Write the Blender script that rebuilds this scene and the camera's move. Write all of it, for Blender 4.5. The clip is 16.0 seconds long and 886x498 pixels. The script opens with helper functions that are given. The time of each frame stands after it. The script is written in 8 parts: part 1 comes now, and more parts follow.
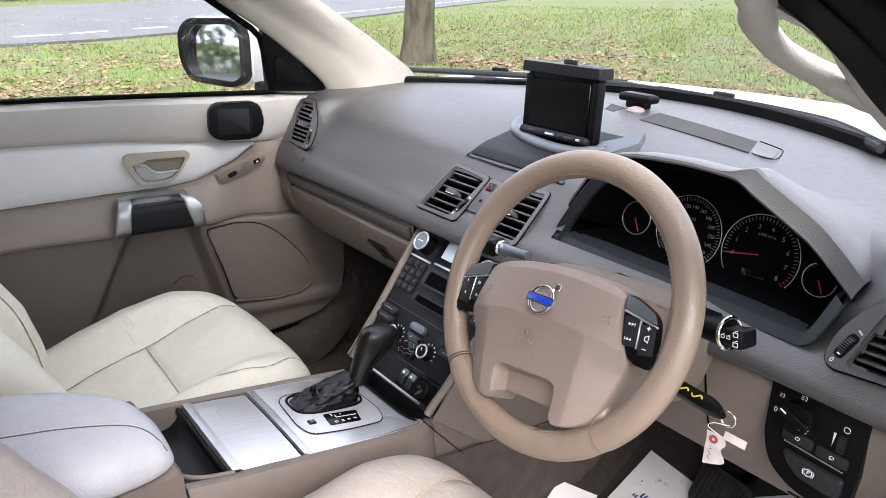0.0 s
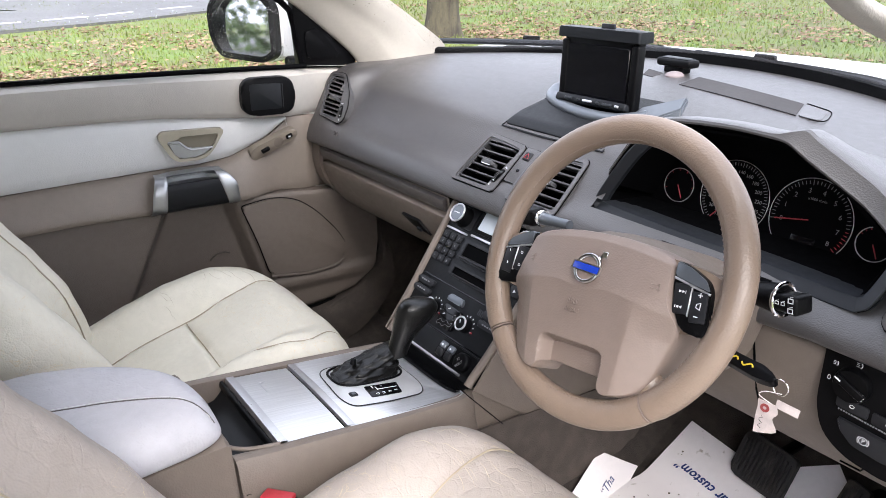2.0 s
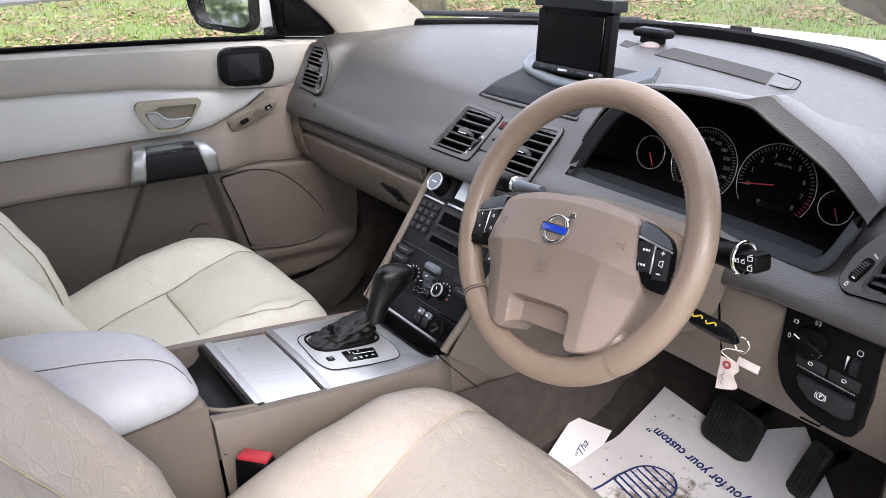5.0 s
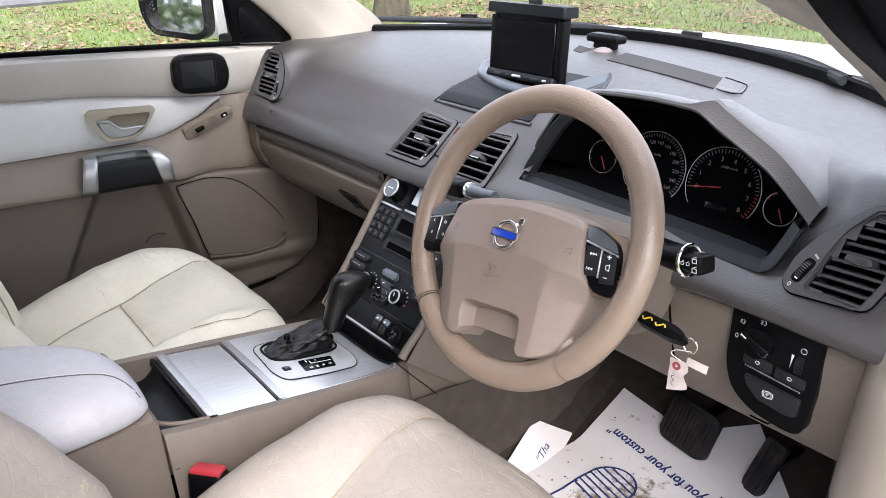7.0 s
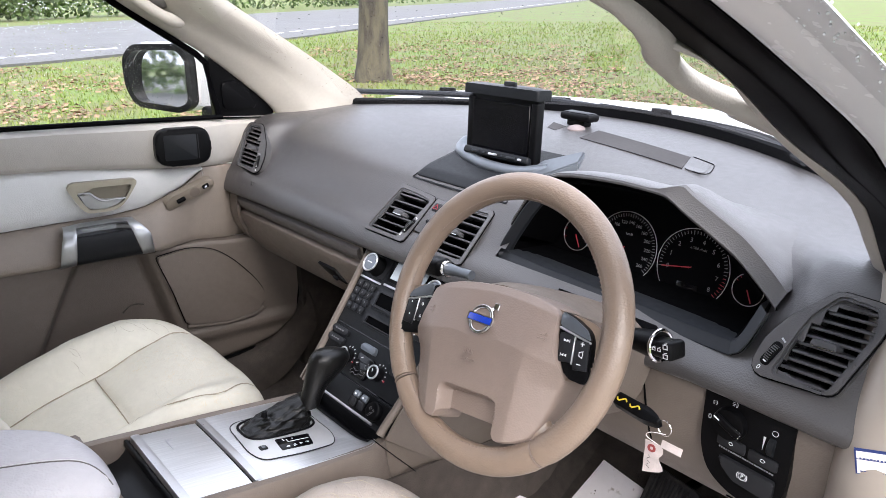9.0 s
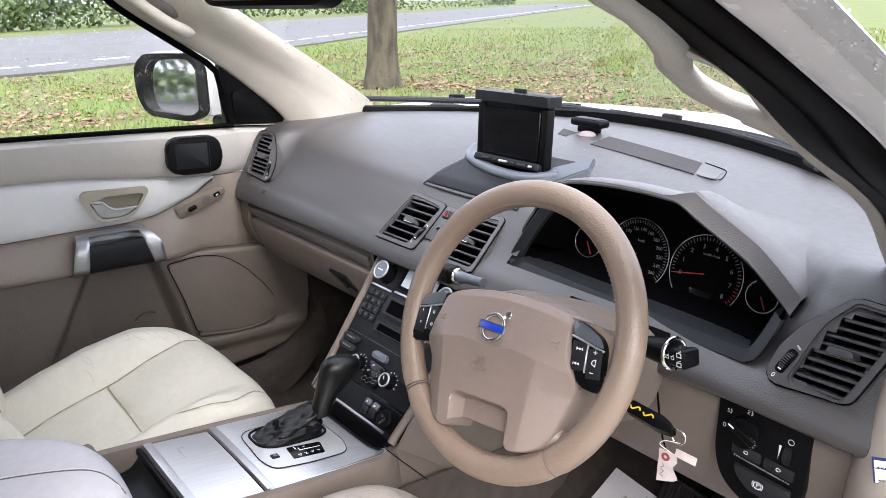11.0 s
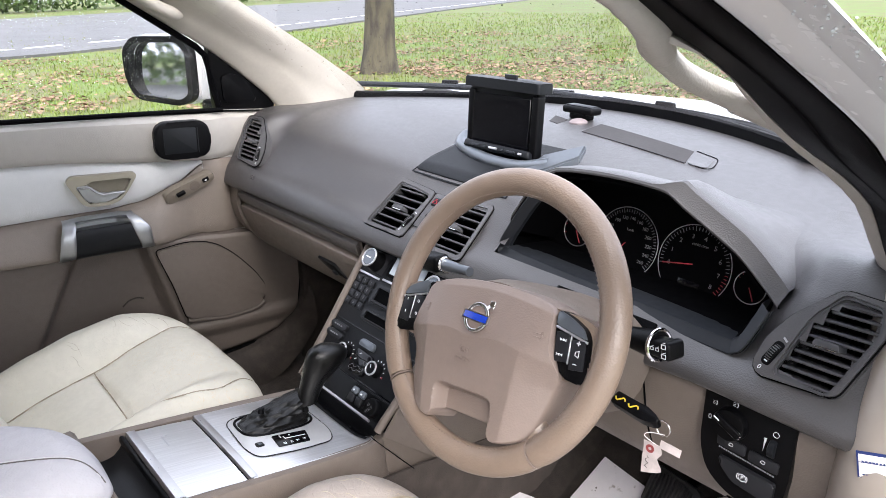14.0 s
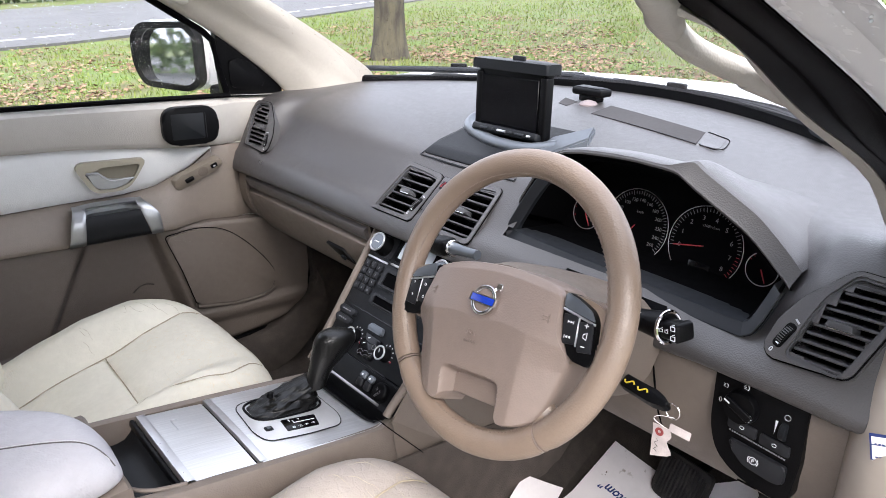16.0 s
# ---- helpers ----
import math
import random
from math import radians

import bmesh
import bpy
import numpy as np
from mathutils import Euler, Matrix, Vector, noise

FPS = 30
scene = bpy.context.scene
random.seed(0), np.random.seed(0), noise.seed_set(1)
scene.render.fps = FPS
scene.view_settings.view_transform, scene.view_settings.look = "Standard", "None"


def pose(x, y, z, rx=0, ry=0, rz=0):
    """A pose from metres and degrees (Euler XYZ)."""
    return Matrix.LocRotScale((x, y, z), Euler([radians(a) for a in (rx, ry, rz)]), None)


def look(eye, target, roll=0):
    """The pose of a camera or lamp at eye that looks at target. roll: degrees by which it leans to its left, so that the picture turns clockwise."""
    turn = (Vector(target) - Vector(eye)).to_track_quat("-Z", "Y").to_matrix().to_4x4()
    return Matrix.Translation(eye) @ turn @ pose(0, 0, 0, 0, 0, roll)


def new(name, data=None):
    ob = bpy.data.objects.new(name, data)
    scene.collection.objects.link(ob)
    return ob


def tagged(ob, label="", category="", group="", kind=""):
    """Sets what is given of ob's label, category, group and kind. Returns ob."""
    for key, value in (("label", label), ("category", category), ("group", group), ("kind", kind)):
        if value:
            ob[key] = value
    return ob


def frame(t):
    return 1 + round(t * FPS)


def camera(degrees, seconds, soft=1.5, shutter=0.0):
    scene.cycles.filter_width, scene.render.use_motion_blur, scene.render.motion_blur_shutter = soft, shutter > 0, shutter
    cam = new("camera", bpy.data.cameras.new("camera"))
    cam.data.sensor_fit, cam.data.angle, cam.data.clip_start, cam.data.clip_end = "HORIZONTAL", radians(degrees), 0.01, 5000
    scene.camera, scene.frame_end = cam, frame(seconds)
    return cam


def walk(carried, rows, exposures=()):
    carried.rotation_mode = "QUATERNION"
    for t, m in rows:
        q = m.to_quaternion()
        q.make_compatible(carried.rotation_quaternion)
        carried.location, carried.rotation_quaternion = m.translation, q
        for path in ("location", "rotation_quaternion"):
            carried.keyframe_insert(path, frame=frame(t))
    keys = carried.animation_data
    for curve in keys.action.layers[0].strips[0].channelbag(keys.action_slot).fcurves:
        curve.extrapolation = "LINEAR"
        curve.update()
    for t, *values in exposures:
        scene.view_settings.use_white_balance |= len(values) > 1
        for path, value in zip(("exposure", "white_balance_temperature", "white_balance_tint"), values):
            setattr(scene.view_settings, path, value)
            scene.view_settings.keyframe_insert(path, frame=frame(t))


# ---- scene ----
cam = camera(63.8, 16.0, soft=0.65)
PATH = [
    (0, (0.9281, -0.5751, 1.4541), (-0.5446, 0.5738, 0.7392), 0.43),
    (0.5, (0.9213, -0.5775, 1.4486), (-0.5524, 0.5565, 0.7123), -0.04),
    (1, (0.9136, -0.5795, 1.4391), (-0.5734, 0.5227, 0.6814), -0.85),
    (1.5, (0.9156, -0.5796, 1.4406), (-0.5797, 0.5003, 0.6675), -1.33),
    (2, (0.9109, -0.5862, 1.4448), (-0.5859, 0.4873, 0.6656), -1.31),
    (2.5, (0.9181, -0.5791, 1.4462), (-0.5728, 0.5007, 0.6645), -1.28),
    (3, (0.9271, -0.5724, 1.4447), (-0.554, 0.5181, 0.659), -1.32),
    (5.3, (0.9413, -0.5868, 1.4243), (-0.5045, 0.5071, 0.5798), -0.72),
    (5.5, (0.9438, -0.5833, 1.4187), (-0.4925, 0.516, 0.5651), -0.67),
    (6, (0.9533, -0.5829, 1.4093), (-0.4572, 0.5302, 0.531), -0.77),
    (6.5, (0.9566, -0.5743, 1.4074), (-0.4412, 0.5557, 0.5303), -0.87),
    (7, (0.9506, -0.5674, 1.4324), (-0.4559, 0.5938, 0.6116), -0.71),
    (7.5, (0.9642, -0.5627, 1.4487), (-0.4437, 0.6367, 0.6878), -0.41),
    (8, (0.9663, -0.5678, 1.4602), (-0.4411, 0.6609, 0.7464), -0.21),
    (8.5, (0.9569, -0.5635, 1.4648), (-0.4529, 0.6749, 0.7728), -0.13),
    (9, (0.9557, -0.5643, 1.4699), (-0.4605, 0.6757, 0.7941), -0.22),
    (9.5, (0.956, -0.5659, 1.4717), (-0.4684, 0.6706, 0.8068), -0.35),
    (12, (0.9506, -0.5619, 1.4723), (-0.49, 0.6563, 0.8085), -0.85),
    (12.5, (0.9517, -0.5609, 1.4738), (-0.4877, 0.6561, 0.8052), -0.89),
    (13, (0.9536, -0.5593, 1.4761), (-0.4838, 0.6568, 0.8018), -0.86),
    (13.5, (0.9564, -0.5467, 1.4729), (-0.4718, 0.6761, 0.7911), -0.54),
    (14, (0.9531, -0.5442, 1.4702), (-0.4699, 0.6766, 0.7738), -0.30),
    (14.5, (0.9488, -0.5397, 1.4675), (-0.4737, 0.6743, 0.7585), -0.23),
    (15, (0.9497, -0.5366, 1.4677), (-0.4739, 0.672, 0.7519), -0.25),
    (15.5, (0.9529, -0.5386, 1.4633), (-0.4731, 0.6622, 0.7388), -0.50),
    (16, (0.9527, -0.5361, 1.4626), (-0.4814, 0.651, 0.7318), -0.95),
]
EXPO = 1.46
walk(cam, [(t, look(eye, target, roll)) for t, eye, target, roll in PATH], [(0.0, EXPO), (16.0, EXPO)])

# ---- light: an overcast sky ----
world = bpy.data.worlds.new("overcast_sky")
scene.world = world
world.use_nodes = True
wn, wl = world.node_tree.nodes, world.node_tree.links
sky = wn.new("ShaderNodeTexSky")
sky.sky_type, sky.sun_disc = "NISHITA", False
sky.sun_elevation, sky.sun_rotation = radians(46), radians(116)
sky.air_density, sky.dust_density, sky.ozone_density = 1.0, 6.0, 1.0
grey = wn.new("ShaderNodeMix")
grey.data_type = "RGBA"
grey.inputs[0].default_value = 0.72
grey.inputs[7].default_value = (8.2, 8.6, 10.0, 1)
wl.new(sky.outputs[0], grey.inputs[6])
wl.new(grey.outputs[2], wn["Background"].inputs[0])
wn["Background"].inputs[1].default_value = 0.15
sun_data = bpy.data.lights.new("sun", "SUN")
sun_data.energy, sun_data.angle, sun_data.color = 2.0, radians(45), (1.0, 0.98, 0.98)
sun = new("sun", sun_data)
sun.matrix_world = look((6.0, -2.9, 7), (0, 0, 0))


# ---- materials ----
def material(name, colour, rough=0.5, metal=0.0, vary=0.12, scale=8.0, grain=0.0, grain_scale=400.0, second=None, second_amount=0.5, coat=0.0, stretch=(1, 1, 1), rough_vary=0.1, spec=0.5):
    """A surface with a base colour that varies at two scales, uneven gloss and a fine relief."""
    m = bpy.data.materials.new(name)
    m.use_nodes = True
    n, l = m.node_tree.nodes, m.node_tree.links
    b = n["Principled BSDF"]
    b.inputs["Metallic"].default_value = metal
    b.inputs["Coat Weight"].default_value = coat
    b.inputs["Specular IOR Level"].default_value = spec
    at = n.new("ShaderNodeTexCoord")
    mp = n.new("ShaderNodeMapping")
    mp.inputs["Scale"].default_value = stretch
    l.new(at.outputs["Object"], mp.inputs[0])
    big = n.new("ShaderNodeTexNoise")
    big.inputs["Scale"].default_value, big.inputs["Detail"].default_value = scale, 6
    small = n.new("ShaderNodeTexNoise")
    small.inputs["Scale"].default_value, small.inputs["Detail"].default_value = scale * 14, 3
    l.new(mp.outputs[0], big.inputs[0])
    l.new(mp.outputs[0], small.inputs[0])
    add = n.new("ShaderNodeMath")
    add.operation = "MULTIPLY_ADD"
    add.inputs[1].default_value = 0.35
    l.new(small.outputs[0], add.inputs[0])
    l.new(big.outputs[0], add.inputs[2])
    ramp = n.new("ShaderNodeValToRGB")
    c2 = second or tuple(c * (1 - 2 * vary) for c in colour)
    ramp.color_ramp.elements[0].position, ramp.color_ramp.elements[1].position = 0.68 - second_amount * 0.4, 0.98 - second_amount * 0.4
    ramp.color_ramp.elements[0].color = (*colour, 1)
    ramp.color_ramp.elements[1].color = (*c2, 1)
    l.new(add.outputs[0], ramp.inputs[0])
    l.new(ramp.outputs[0], b.inputs["Base Color"])
    rr = n.new("ShaderNodeMapRange")
    rr.inputs[3].default_value, rr.inputs[4].default_value = max(0.02, rough - rough_vary), min(1, rough + rough_vary)
    l.new(small.outputs[0], rr.inputs[0])
    l.new(rr.outputs[0], b.inputs["Roughness"])
    if grain:
        tex = n.new("ShaderNodeTexVoronoi")
        tex.inputs["Scale"].default_value = grain_scale
        l.new(mp.outputs[0], tex.inputs[0])
        bump = n.new("ShaderNodeBump")
        bump.inputs["Strength"].default_value, bump.inputs["Distance"].default_value = grain, 0.001
        l.new(tex.outputs[0], bump.inputs["Height"])
        l.new(bump.outputs[0], b.inputs["Normal"])
    return m


def leather(name, colour, worn):
    """Soft leather: pebbled grain, creases, and cracked paler wear."""
    m = material(name, colour, 0.50, 0, 0.06, 5, 0.0, spec=0.35)
    n, l = m.node_tree.nodes, m.node_tree.links
    b = n["Principled BSDF"]
    at = n["Texture Coordinate"]
    peb = n.new("ShaderNodeTexVoronoi")
    peb.inputs["Scale"].default_value = 420
    l.new(at.outputs["Object"], peb.inputs[0])
    crease = n.new("ShaderNodeTexNoise")
    crease.inputs["Scale"].default_value, crease.inputs["Detail"].default_value, crease.inputs["Distortion"].default_value = 9, 6, 1.6
    l.new(at.outputs["Object"], crease.inputs[0])
    b1, b2 = n.new("ShaderNodeBump"), n.new("ShaderNodeBump")
    b1.inputs["Strength"].default_value, b1.inputs["Distance"].default_value = 0.30, 0.007
    b2.inputs["Strength"].default_value, b2.inputs["Distance"].default_value = 0.40, 0.0007
    l.new(crease.outputs[0], b1.inputs["Height"])
    l.new(peb.outputs[0], b2.inputs["Height"])
    l.new(b1.outputs[0], b2.inputs["Normal"])
    # fine wrinkles: a warped net of grooves
    bend, shift, net = n.new("ShaderNodeTexNoise"), n.new("ShaderNodeVectorMath"), n.new("ShaderNodeTexVoronoi")
    bend.inputs["Scale"].default_value, bend.inputs["Detail"].default_value = 14, 3
    l.new(at.outputs["Object"], bend.inputs[0])
    shift.operation = "MULTIPLY_ADD"
    shift.inputs[1].default_value = (0.05, 0.05, 0.05)
    l.new(bend.outputs["Color"], shift.inputs[0])
    l.new(at.outputs["Object"], shift.inputs[2])
    net.feature = "DISTANCE_TO_EDGE"
    net.inputs["Scale"].default_value = 46
    l.new(shift.outputs[0], net.inputs[0])
    fold = n.new("ShaderNodeMapRange")
    fold.inputs[1].default_value, fold.inputs[2].default_value = 0.0, 0.10
    l.new(net.outputs["Distance"], fold.inputs[0])
    b3 = n.new("ShaderNodeBump")
    b3.inputs["Strength"].default_value, b3.inputs["Distance"].default_value = 0.25, 0.0008
    l.new(fold.outputs[0], b3.inputs["Height"])
    l.new(b2.outputs[0], b3.inputs["Normal"])
    l.new(b3.outputs[0], b.inputs["Normal"])
    # cracks: thin wandering lines where a warped noise crosses its middle
    warp = n.new("ShaderNodeTexNoise")
    warp.inputs["Scale"].default_value, warp.inputs["Detail"].default_value, warp.inputs["Distortion"].default_value = 30, 4, 1.2
    l.new(at.outputs["Object"], warp.inputs[0])
    mid = n.new("ShaderNodeMath")
    mid.operation = "SUBTRACT"
    mid.inputs[1].default_value = 0.5
    l.new(warp.outputs[0], mid.inputs[0])
    ab = n.new("ShaderNodeMath")
    ab.operation = "ABSOLUTE"
    l.new(mid.outputs[0], ab.inputs[0])
    thin = n.new("ShaderNodeMapRange")
    thin.inputs[1].default_value, thin.inputs[2].default_value, thin.inputs[3].default_value, thin.inputs[4].default_value = 0.0, 0.007, 0.75, 0.0
    l.new(ab.outputs[0], thin.inputs[0])
    where = n.new("ShaderNodeTexNoise")
    where.inputs["Scale"].default_value = 4.5
    l.new(at.outputs["Object"], where.inputs[0])
    gate = n.new("ShaderNodeMapRange")
    gate.inputs[1].default_value, gate.inputs[2].default_value = 0.46, 0.60
    l.new(where.outputs[0], gate.inputs[0])
    both = n.new("ShaderNodeMath")
    both.operation = "MULTIPLY"
    l.new(thin.outputs[0], both.inputs[0])
    l.new(gate.outputs[0], both.inputs[1])
    mix = n.new("ShaderNodeMix")
    mix.data_type = "RGBA"
    mix.inputs[7].default_value = (*worn, 1)
    l.new(both.outputs[0], mix.inputs[0])
    l.new(n["Color Ramp"].outputs[0], mix.inputs[6])
    l.new(mix.outputs[2], b.inputs["Base Color"])
    return m


def glass(name, tint=(1, 1, 1), drops=0.0, drop_scale=90.0):
    """Clear glass: see-through, glossier towards grazing angles; drops: how many rain drops stand on it."""
    m = bpy.data.materials.new(name)
    m.use_nodes = True
    n, l = m.node_tree.nodes, m.node_tree.links
    n.remove(n["Principled BSDF"])
    clear, gloss, face, mix = n.new("ShaderNodeBsdfTransparent"), n.new("ShaderNodeBsdfGlossy"), n.new("ShaderNodeLayerWeight"), n.new("ShaderNodeMixShader")
    clear.inputs[0].default_value = (*tint, 1)
    gloss.inputs["Roughness"].default_value = 0.02
    face.inputs[0].default_value = 0.5
    five, fac = n.new("ShaderNodeMath"), n.new("ShaderNodeMath")
    five.operation, fac.operation = "POWER", "MULTIPLY_ADD"
    five.inputs[1].default_value = 5
    fac.inputs[1].default_value, fac.inputs[2].default_value = 0.8, 0.025
    l.new(face.outputs["Facing"], five.inputs[0])
    l.new(five.outputs[0], fac.inputs[0])
    l.new(fac.outputs[0], mix.inputs[0])
    l.new(clear.outputs[0], mix.inputs[1])
    l.new(gloss.outputs[0], mix.inputs[2])
    last = mix
    if drops:
        at, cell, size, spot = n.new("ShaderNodeTexCoord"), n.new("ShaderNodeTexVoronoi"), n.new("ShaderNodeMath"), n.new("ShaderNodeMath")
        cell.inputs["Scale"].default_value = drop_scale
        l.new(at.outputs["Object"], cell.inputs[0])
        keep = n.new("ShaderNodeSeparateColor")
        l.new(cell.outputs["Color"], keep.inputs[0])
        size.operation, size.inputs[1].default_value = "MULTIPLY", 0.36
        l.new(keep.outputs[0], size.inputs[0])
        some = n.new("ShaderNodeMath")
        some.operation, some.inputs[1].default_value = "LESS_THAN", drops
        l.new(keep.outputs[1], some.inputs[0])
        big = n.new("ShaderNodeMath")
        big.operation = "MULTIPLY"
        l.new(size.outputs[0], big.inputs[0])
        l.new(some.outputs[0], big.inputs[1])
        spot.operation = "LESS_THAN"
        l.new(cell.outputs["Distance"], spot.inputs[0])
        l.new(big.outputs[0], spot.inputs[1])
        bead = n.new("ShaderNodeBsdfRefraction")
        bead.inputs["IOR"].default_value, bead.inputs["Roughness"].default_value = 1.25, 0.05
        bump = n.new("ShaderNodeBump")
        bump.invert = True
        bump.inputs["Strength"].default_value, bump.inputs["Distance"].default_value = 1.0, 0.0022
        l.new(cell.outputs["Distance"], bump.inputs["Height"])
        l.new(bump.outputs[0], bead.inputs["Normal"])
        wet = n.new("ShaderNodeMixShader")
        l.new(spot.outputs[0], wet.inputs[0])
        l.new(mix.outputs[0], wet.inputs[1])
        l.new(bead.outputs[0], wet.inputs[2])
        last = wet
    l.new(last.outputs[0], n["Material Output"].inputs[0])
    return m


DASH = material("dash_grey_plastic", (0.046, 0.0425, 0.0430), 0.44, vary=0.05, scale=6, grain=0.42, grain_scale=520, spec=0.6, coat=0.5)
DASH.node_tree.nodes["Principled BSDF"].inputs["Coat Roughness"].default_value = 0.42
DASH.node_tree.nodes["Principled BSDF"].inputs["Coat IOR"].default_value = 1.5
BEIGE = material("beige_plastic", (0.162, 0.132, 0.110), 0.55, vary=0.05, scale=5, grain=0.35, grain_scale=420)
SIDECARPET = material("brown_side_carpet", (0.076, 0.061, 0.052), 0.9, vary=0.15, scale=30, grain=0.6, grain_scale=500)
# Beige copies with shading in the colour: ledge lighter, lower door darker.
DOORLIT = material("lit_beige_plastic", (0.205, 0.170, 0.141), 0.55, vary=0.05, scale=5, grain=0.35, grain_scale=420)
DOORSHADE = material("shaded_beige_plastic", (0.116, 0.094, 0.079), 0.6, vary=0.06, scale=5, grain=0.4, grain_scale=420)
DOORTOP = material("pale_beige_plastic", (0.41, 0.385, 0.35), 0.6, vary=0.04, scale=5, grain=0.3, grain_scale=420)
INSERT = material("pale_vinyl", (0.60, 0.60, 0.592), 0.5, vary=0.04, scale=4, grain=0.25, grain_scale=350)
HEADLINER = material("cream_trim", (0.45, 0.415, 0.365), 0.75, vary=0.04, scale=10, grain=0.3, grain_scale=700)
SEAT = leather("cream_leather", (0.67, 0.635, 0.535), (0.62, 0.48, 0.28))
# Driver's leather, darkened to offset strong light on this seat; its cracks are wear.
SEAT_DRIVER = leather("worn_darkened_leather", (0.335, 0.293, 0.262), (0.58, 0.46, 0.27))
SEAT_DRIVER.node_tree.nodes["Bump.002"].inputs["Strength"].default_value = 0.45
SEAT_DRIVER.node_tree.nodes["Bump"].inputs["Strength"].default_value = 0.5
ARMREST = leather("pale_grey_leather", (0.475, 0.468, 0.495), (0.46, 0.45, 0.47))
ARMREST.node_tree.nodes["Voronoi Texture"].inputs["Scale"].default_value = 330
ARMREST.node_tree.nodes["Bump.001"].inputs["Strength"].default_value = 0.5
WHEEL = leather("tan_leather", (0.225, 0.166, 0.126), (0.200, 0.145, 0.108))
WHEEL.node_tree.nodes["Bump.002"].inputs["Strength"].default_value = 0.06
WHEEL.node_tree.nodes["Principled BSDF"].inputs["Specular IOR Level"].default_value = 0.6
WHEEL.node_tree.nodes["Map Range"].inputs[3].default_value, WHEEL.node_tree.nodes["Map Range"].inputs[4].default_value = 0.30, 0.44
PLATE = material("pale_silver_paint", (0.50, 0.505, 0.52), 0.35, 0.35, 0.03, 8)
STRAP = material("brushed_strap_metal", (0.38, 0.39, 0.40), 0.38, 0.85, 0.05, 10)
PAD = material("taupe_plastic", (0.226, 0.174, 0.148), 0.46, vary=0.05, scale=6, grain=0.2, grain_scale=450)
BLACK = material("black_plastic", (0.003, 0.003, 0.0036), 0.40, vary=0.1, scale=10, grain=0.15, grain_scale=500, spec=0.10)
STACK = material("charcoal_plastic", (0.010, 0.011, 0.013), 0.42, vary=0.05, scale=8, grain=0.15, grain_scale=600, spec=0.16)
BUTTON = material("charcoal_rubber", (0.015, 0.0155, 0.018), 0.42, vary=0.05, scale=9, spec=0.22)
GLOSSY = material("gloss_black", (0.002, 0.002, 0.003), 0.15, vary=0.05, scale=6, rough_vary=0.03, spec=0.25)
DIAL = material("dial_black", (0.002, 0.002, 0.0024), 0.6, vary=0.05, scale=6, spec=0.02)
BOOT = leather("black_leather", (0.004, 0.004, 0.004), (0.008, 0.008, 0.008))
BOOT.node_tree.nodes["Bump.002"].inputs["Strength"].default_value = 0.08
BOOT.node_tree.nodes["Bump"].inputs["Strength"].default_value = 0.12
BOOT.node_tree.nodes["Principled BSDF"].inputs["Specular IOR Level"].default_value = 0.35
BOOT.node_tree.nodes["Map Range"].inputs[3].default_value, BOOT.node_tree.nodes["Map Range"].inputs[4].default_value = 0.25, 0.36
RIM = material("dark_bluegrey_plastic", (0.014, 0.016, 0.020), 0.45, 0.0, 0.05, 8, spec=0.35)
SILVER = material("brushed_aluminium", (0.72, 0.72, 0.73), 0.38, 0.88, 0.06, 14, stretch=(30, 1, 1), rough_vary=0.1)
SATIN = material("satin_silver", (0.62, 0.62, 0.64), 0.32, 0.85, 0.04, 8)
# Chrome darkened in colour for the dark surroundings the badge mirrors.
DARKCHROME = material("shaded_chrome", (0.50, 0.49, 0.48), 0.16, 1.0, 0.02, 8, rough_vary=0.05)
CHROME = material("chrome", (0.82, 0.82, 0.84), 0.07, 1.0, 0.02, 8, rough_vary=0.03)
BLUEGREY = material("bluegrey_satin_plastic", (0.13, 0.145, 0.165), 0.34, 0.45, 0.05, 8)
CARPET = material("beige_carpet", (0.048, 0.038, 0.032), 0.95, vary=0.2, scale=40, grain=0.9, grain_scale=500)
PAPER = material("grey_white_paper", (0.86, 0.82, 0.83), 0.75, vary=0.05, scale=6)
INK = material("navy_ink", (0.015, 0.035, 0.16), 0.7, vary=0.05, scale=20)
RUBBER = material("worn_black_rubber", (0.012, 0.012, 0.012), 0.55, vary=0.25, scale=30, grain=0.3, grain_scale=300, second=(0.05, 0.045, 0.04), second_amount=0.1)
WHITE = material("white_paint", (0.80, 0.80, 0.80), 0.25, vary=0.03, scale=5, coat=0.6)
TAUPE = material("grey_taupe_plastic", (0.105, 0.094, 0.088), 0.5, vary=0.05, scale=6, grain=0.4, grain_scale=380)
DIM = material("dim_dial_print", (0.17, 0.17, 0.18), 0.6, vary=0.03, scale=30)
MARK = material("white_print", (0.75, 0.76, 0.78), 0.6, vary=0.03, scale=30)
RED = material("red_plastic", (0.42, 0.03, 0.045), 0.4, vary=0.06, scale=20)
DULLRED = material("dull_red_card", (0.28, 0.05, 0.05), 0.7, vary=0.08, scale=40)
BLUE = material("blue_enamel", (0.012, 0.045, 0.40), 0.22, vary=0.04, scale=30)
YELLOW = material("yellow_marking", (0.75, 0.55, 0.04), 0.5, vary=0.05, scale=30)
SEAL = material("black_rubber_seal", (0.0022, 0.0022, 0.0028), 0.5, vary=0.2, scale=60, grain=0.3, grain_scale=700, spec=0.03)
CRACK = material("cracked_leather_core", (0.47, 0.41, 0.31), 0.8, vary=0.15, scale=60)
THREAD = material("tan_thread", (0.36, 0.305, 0.22), 0.8, vary=0.1, scale=50)
GLASS = glass("windscreen_glass", drops=0.10, drop_scale=190)
WETGLASS = glass("rainy_glass", drops=0.42, drop_scale=225)
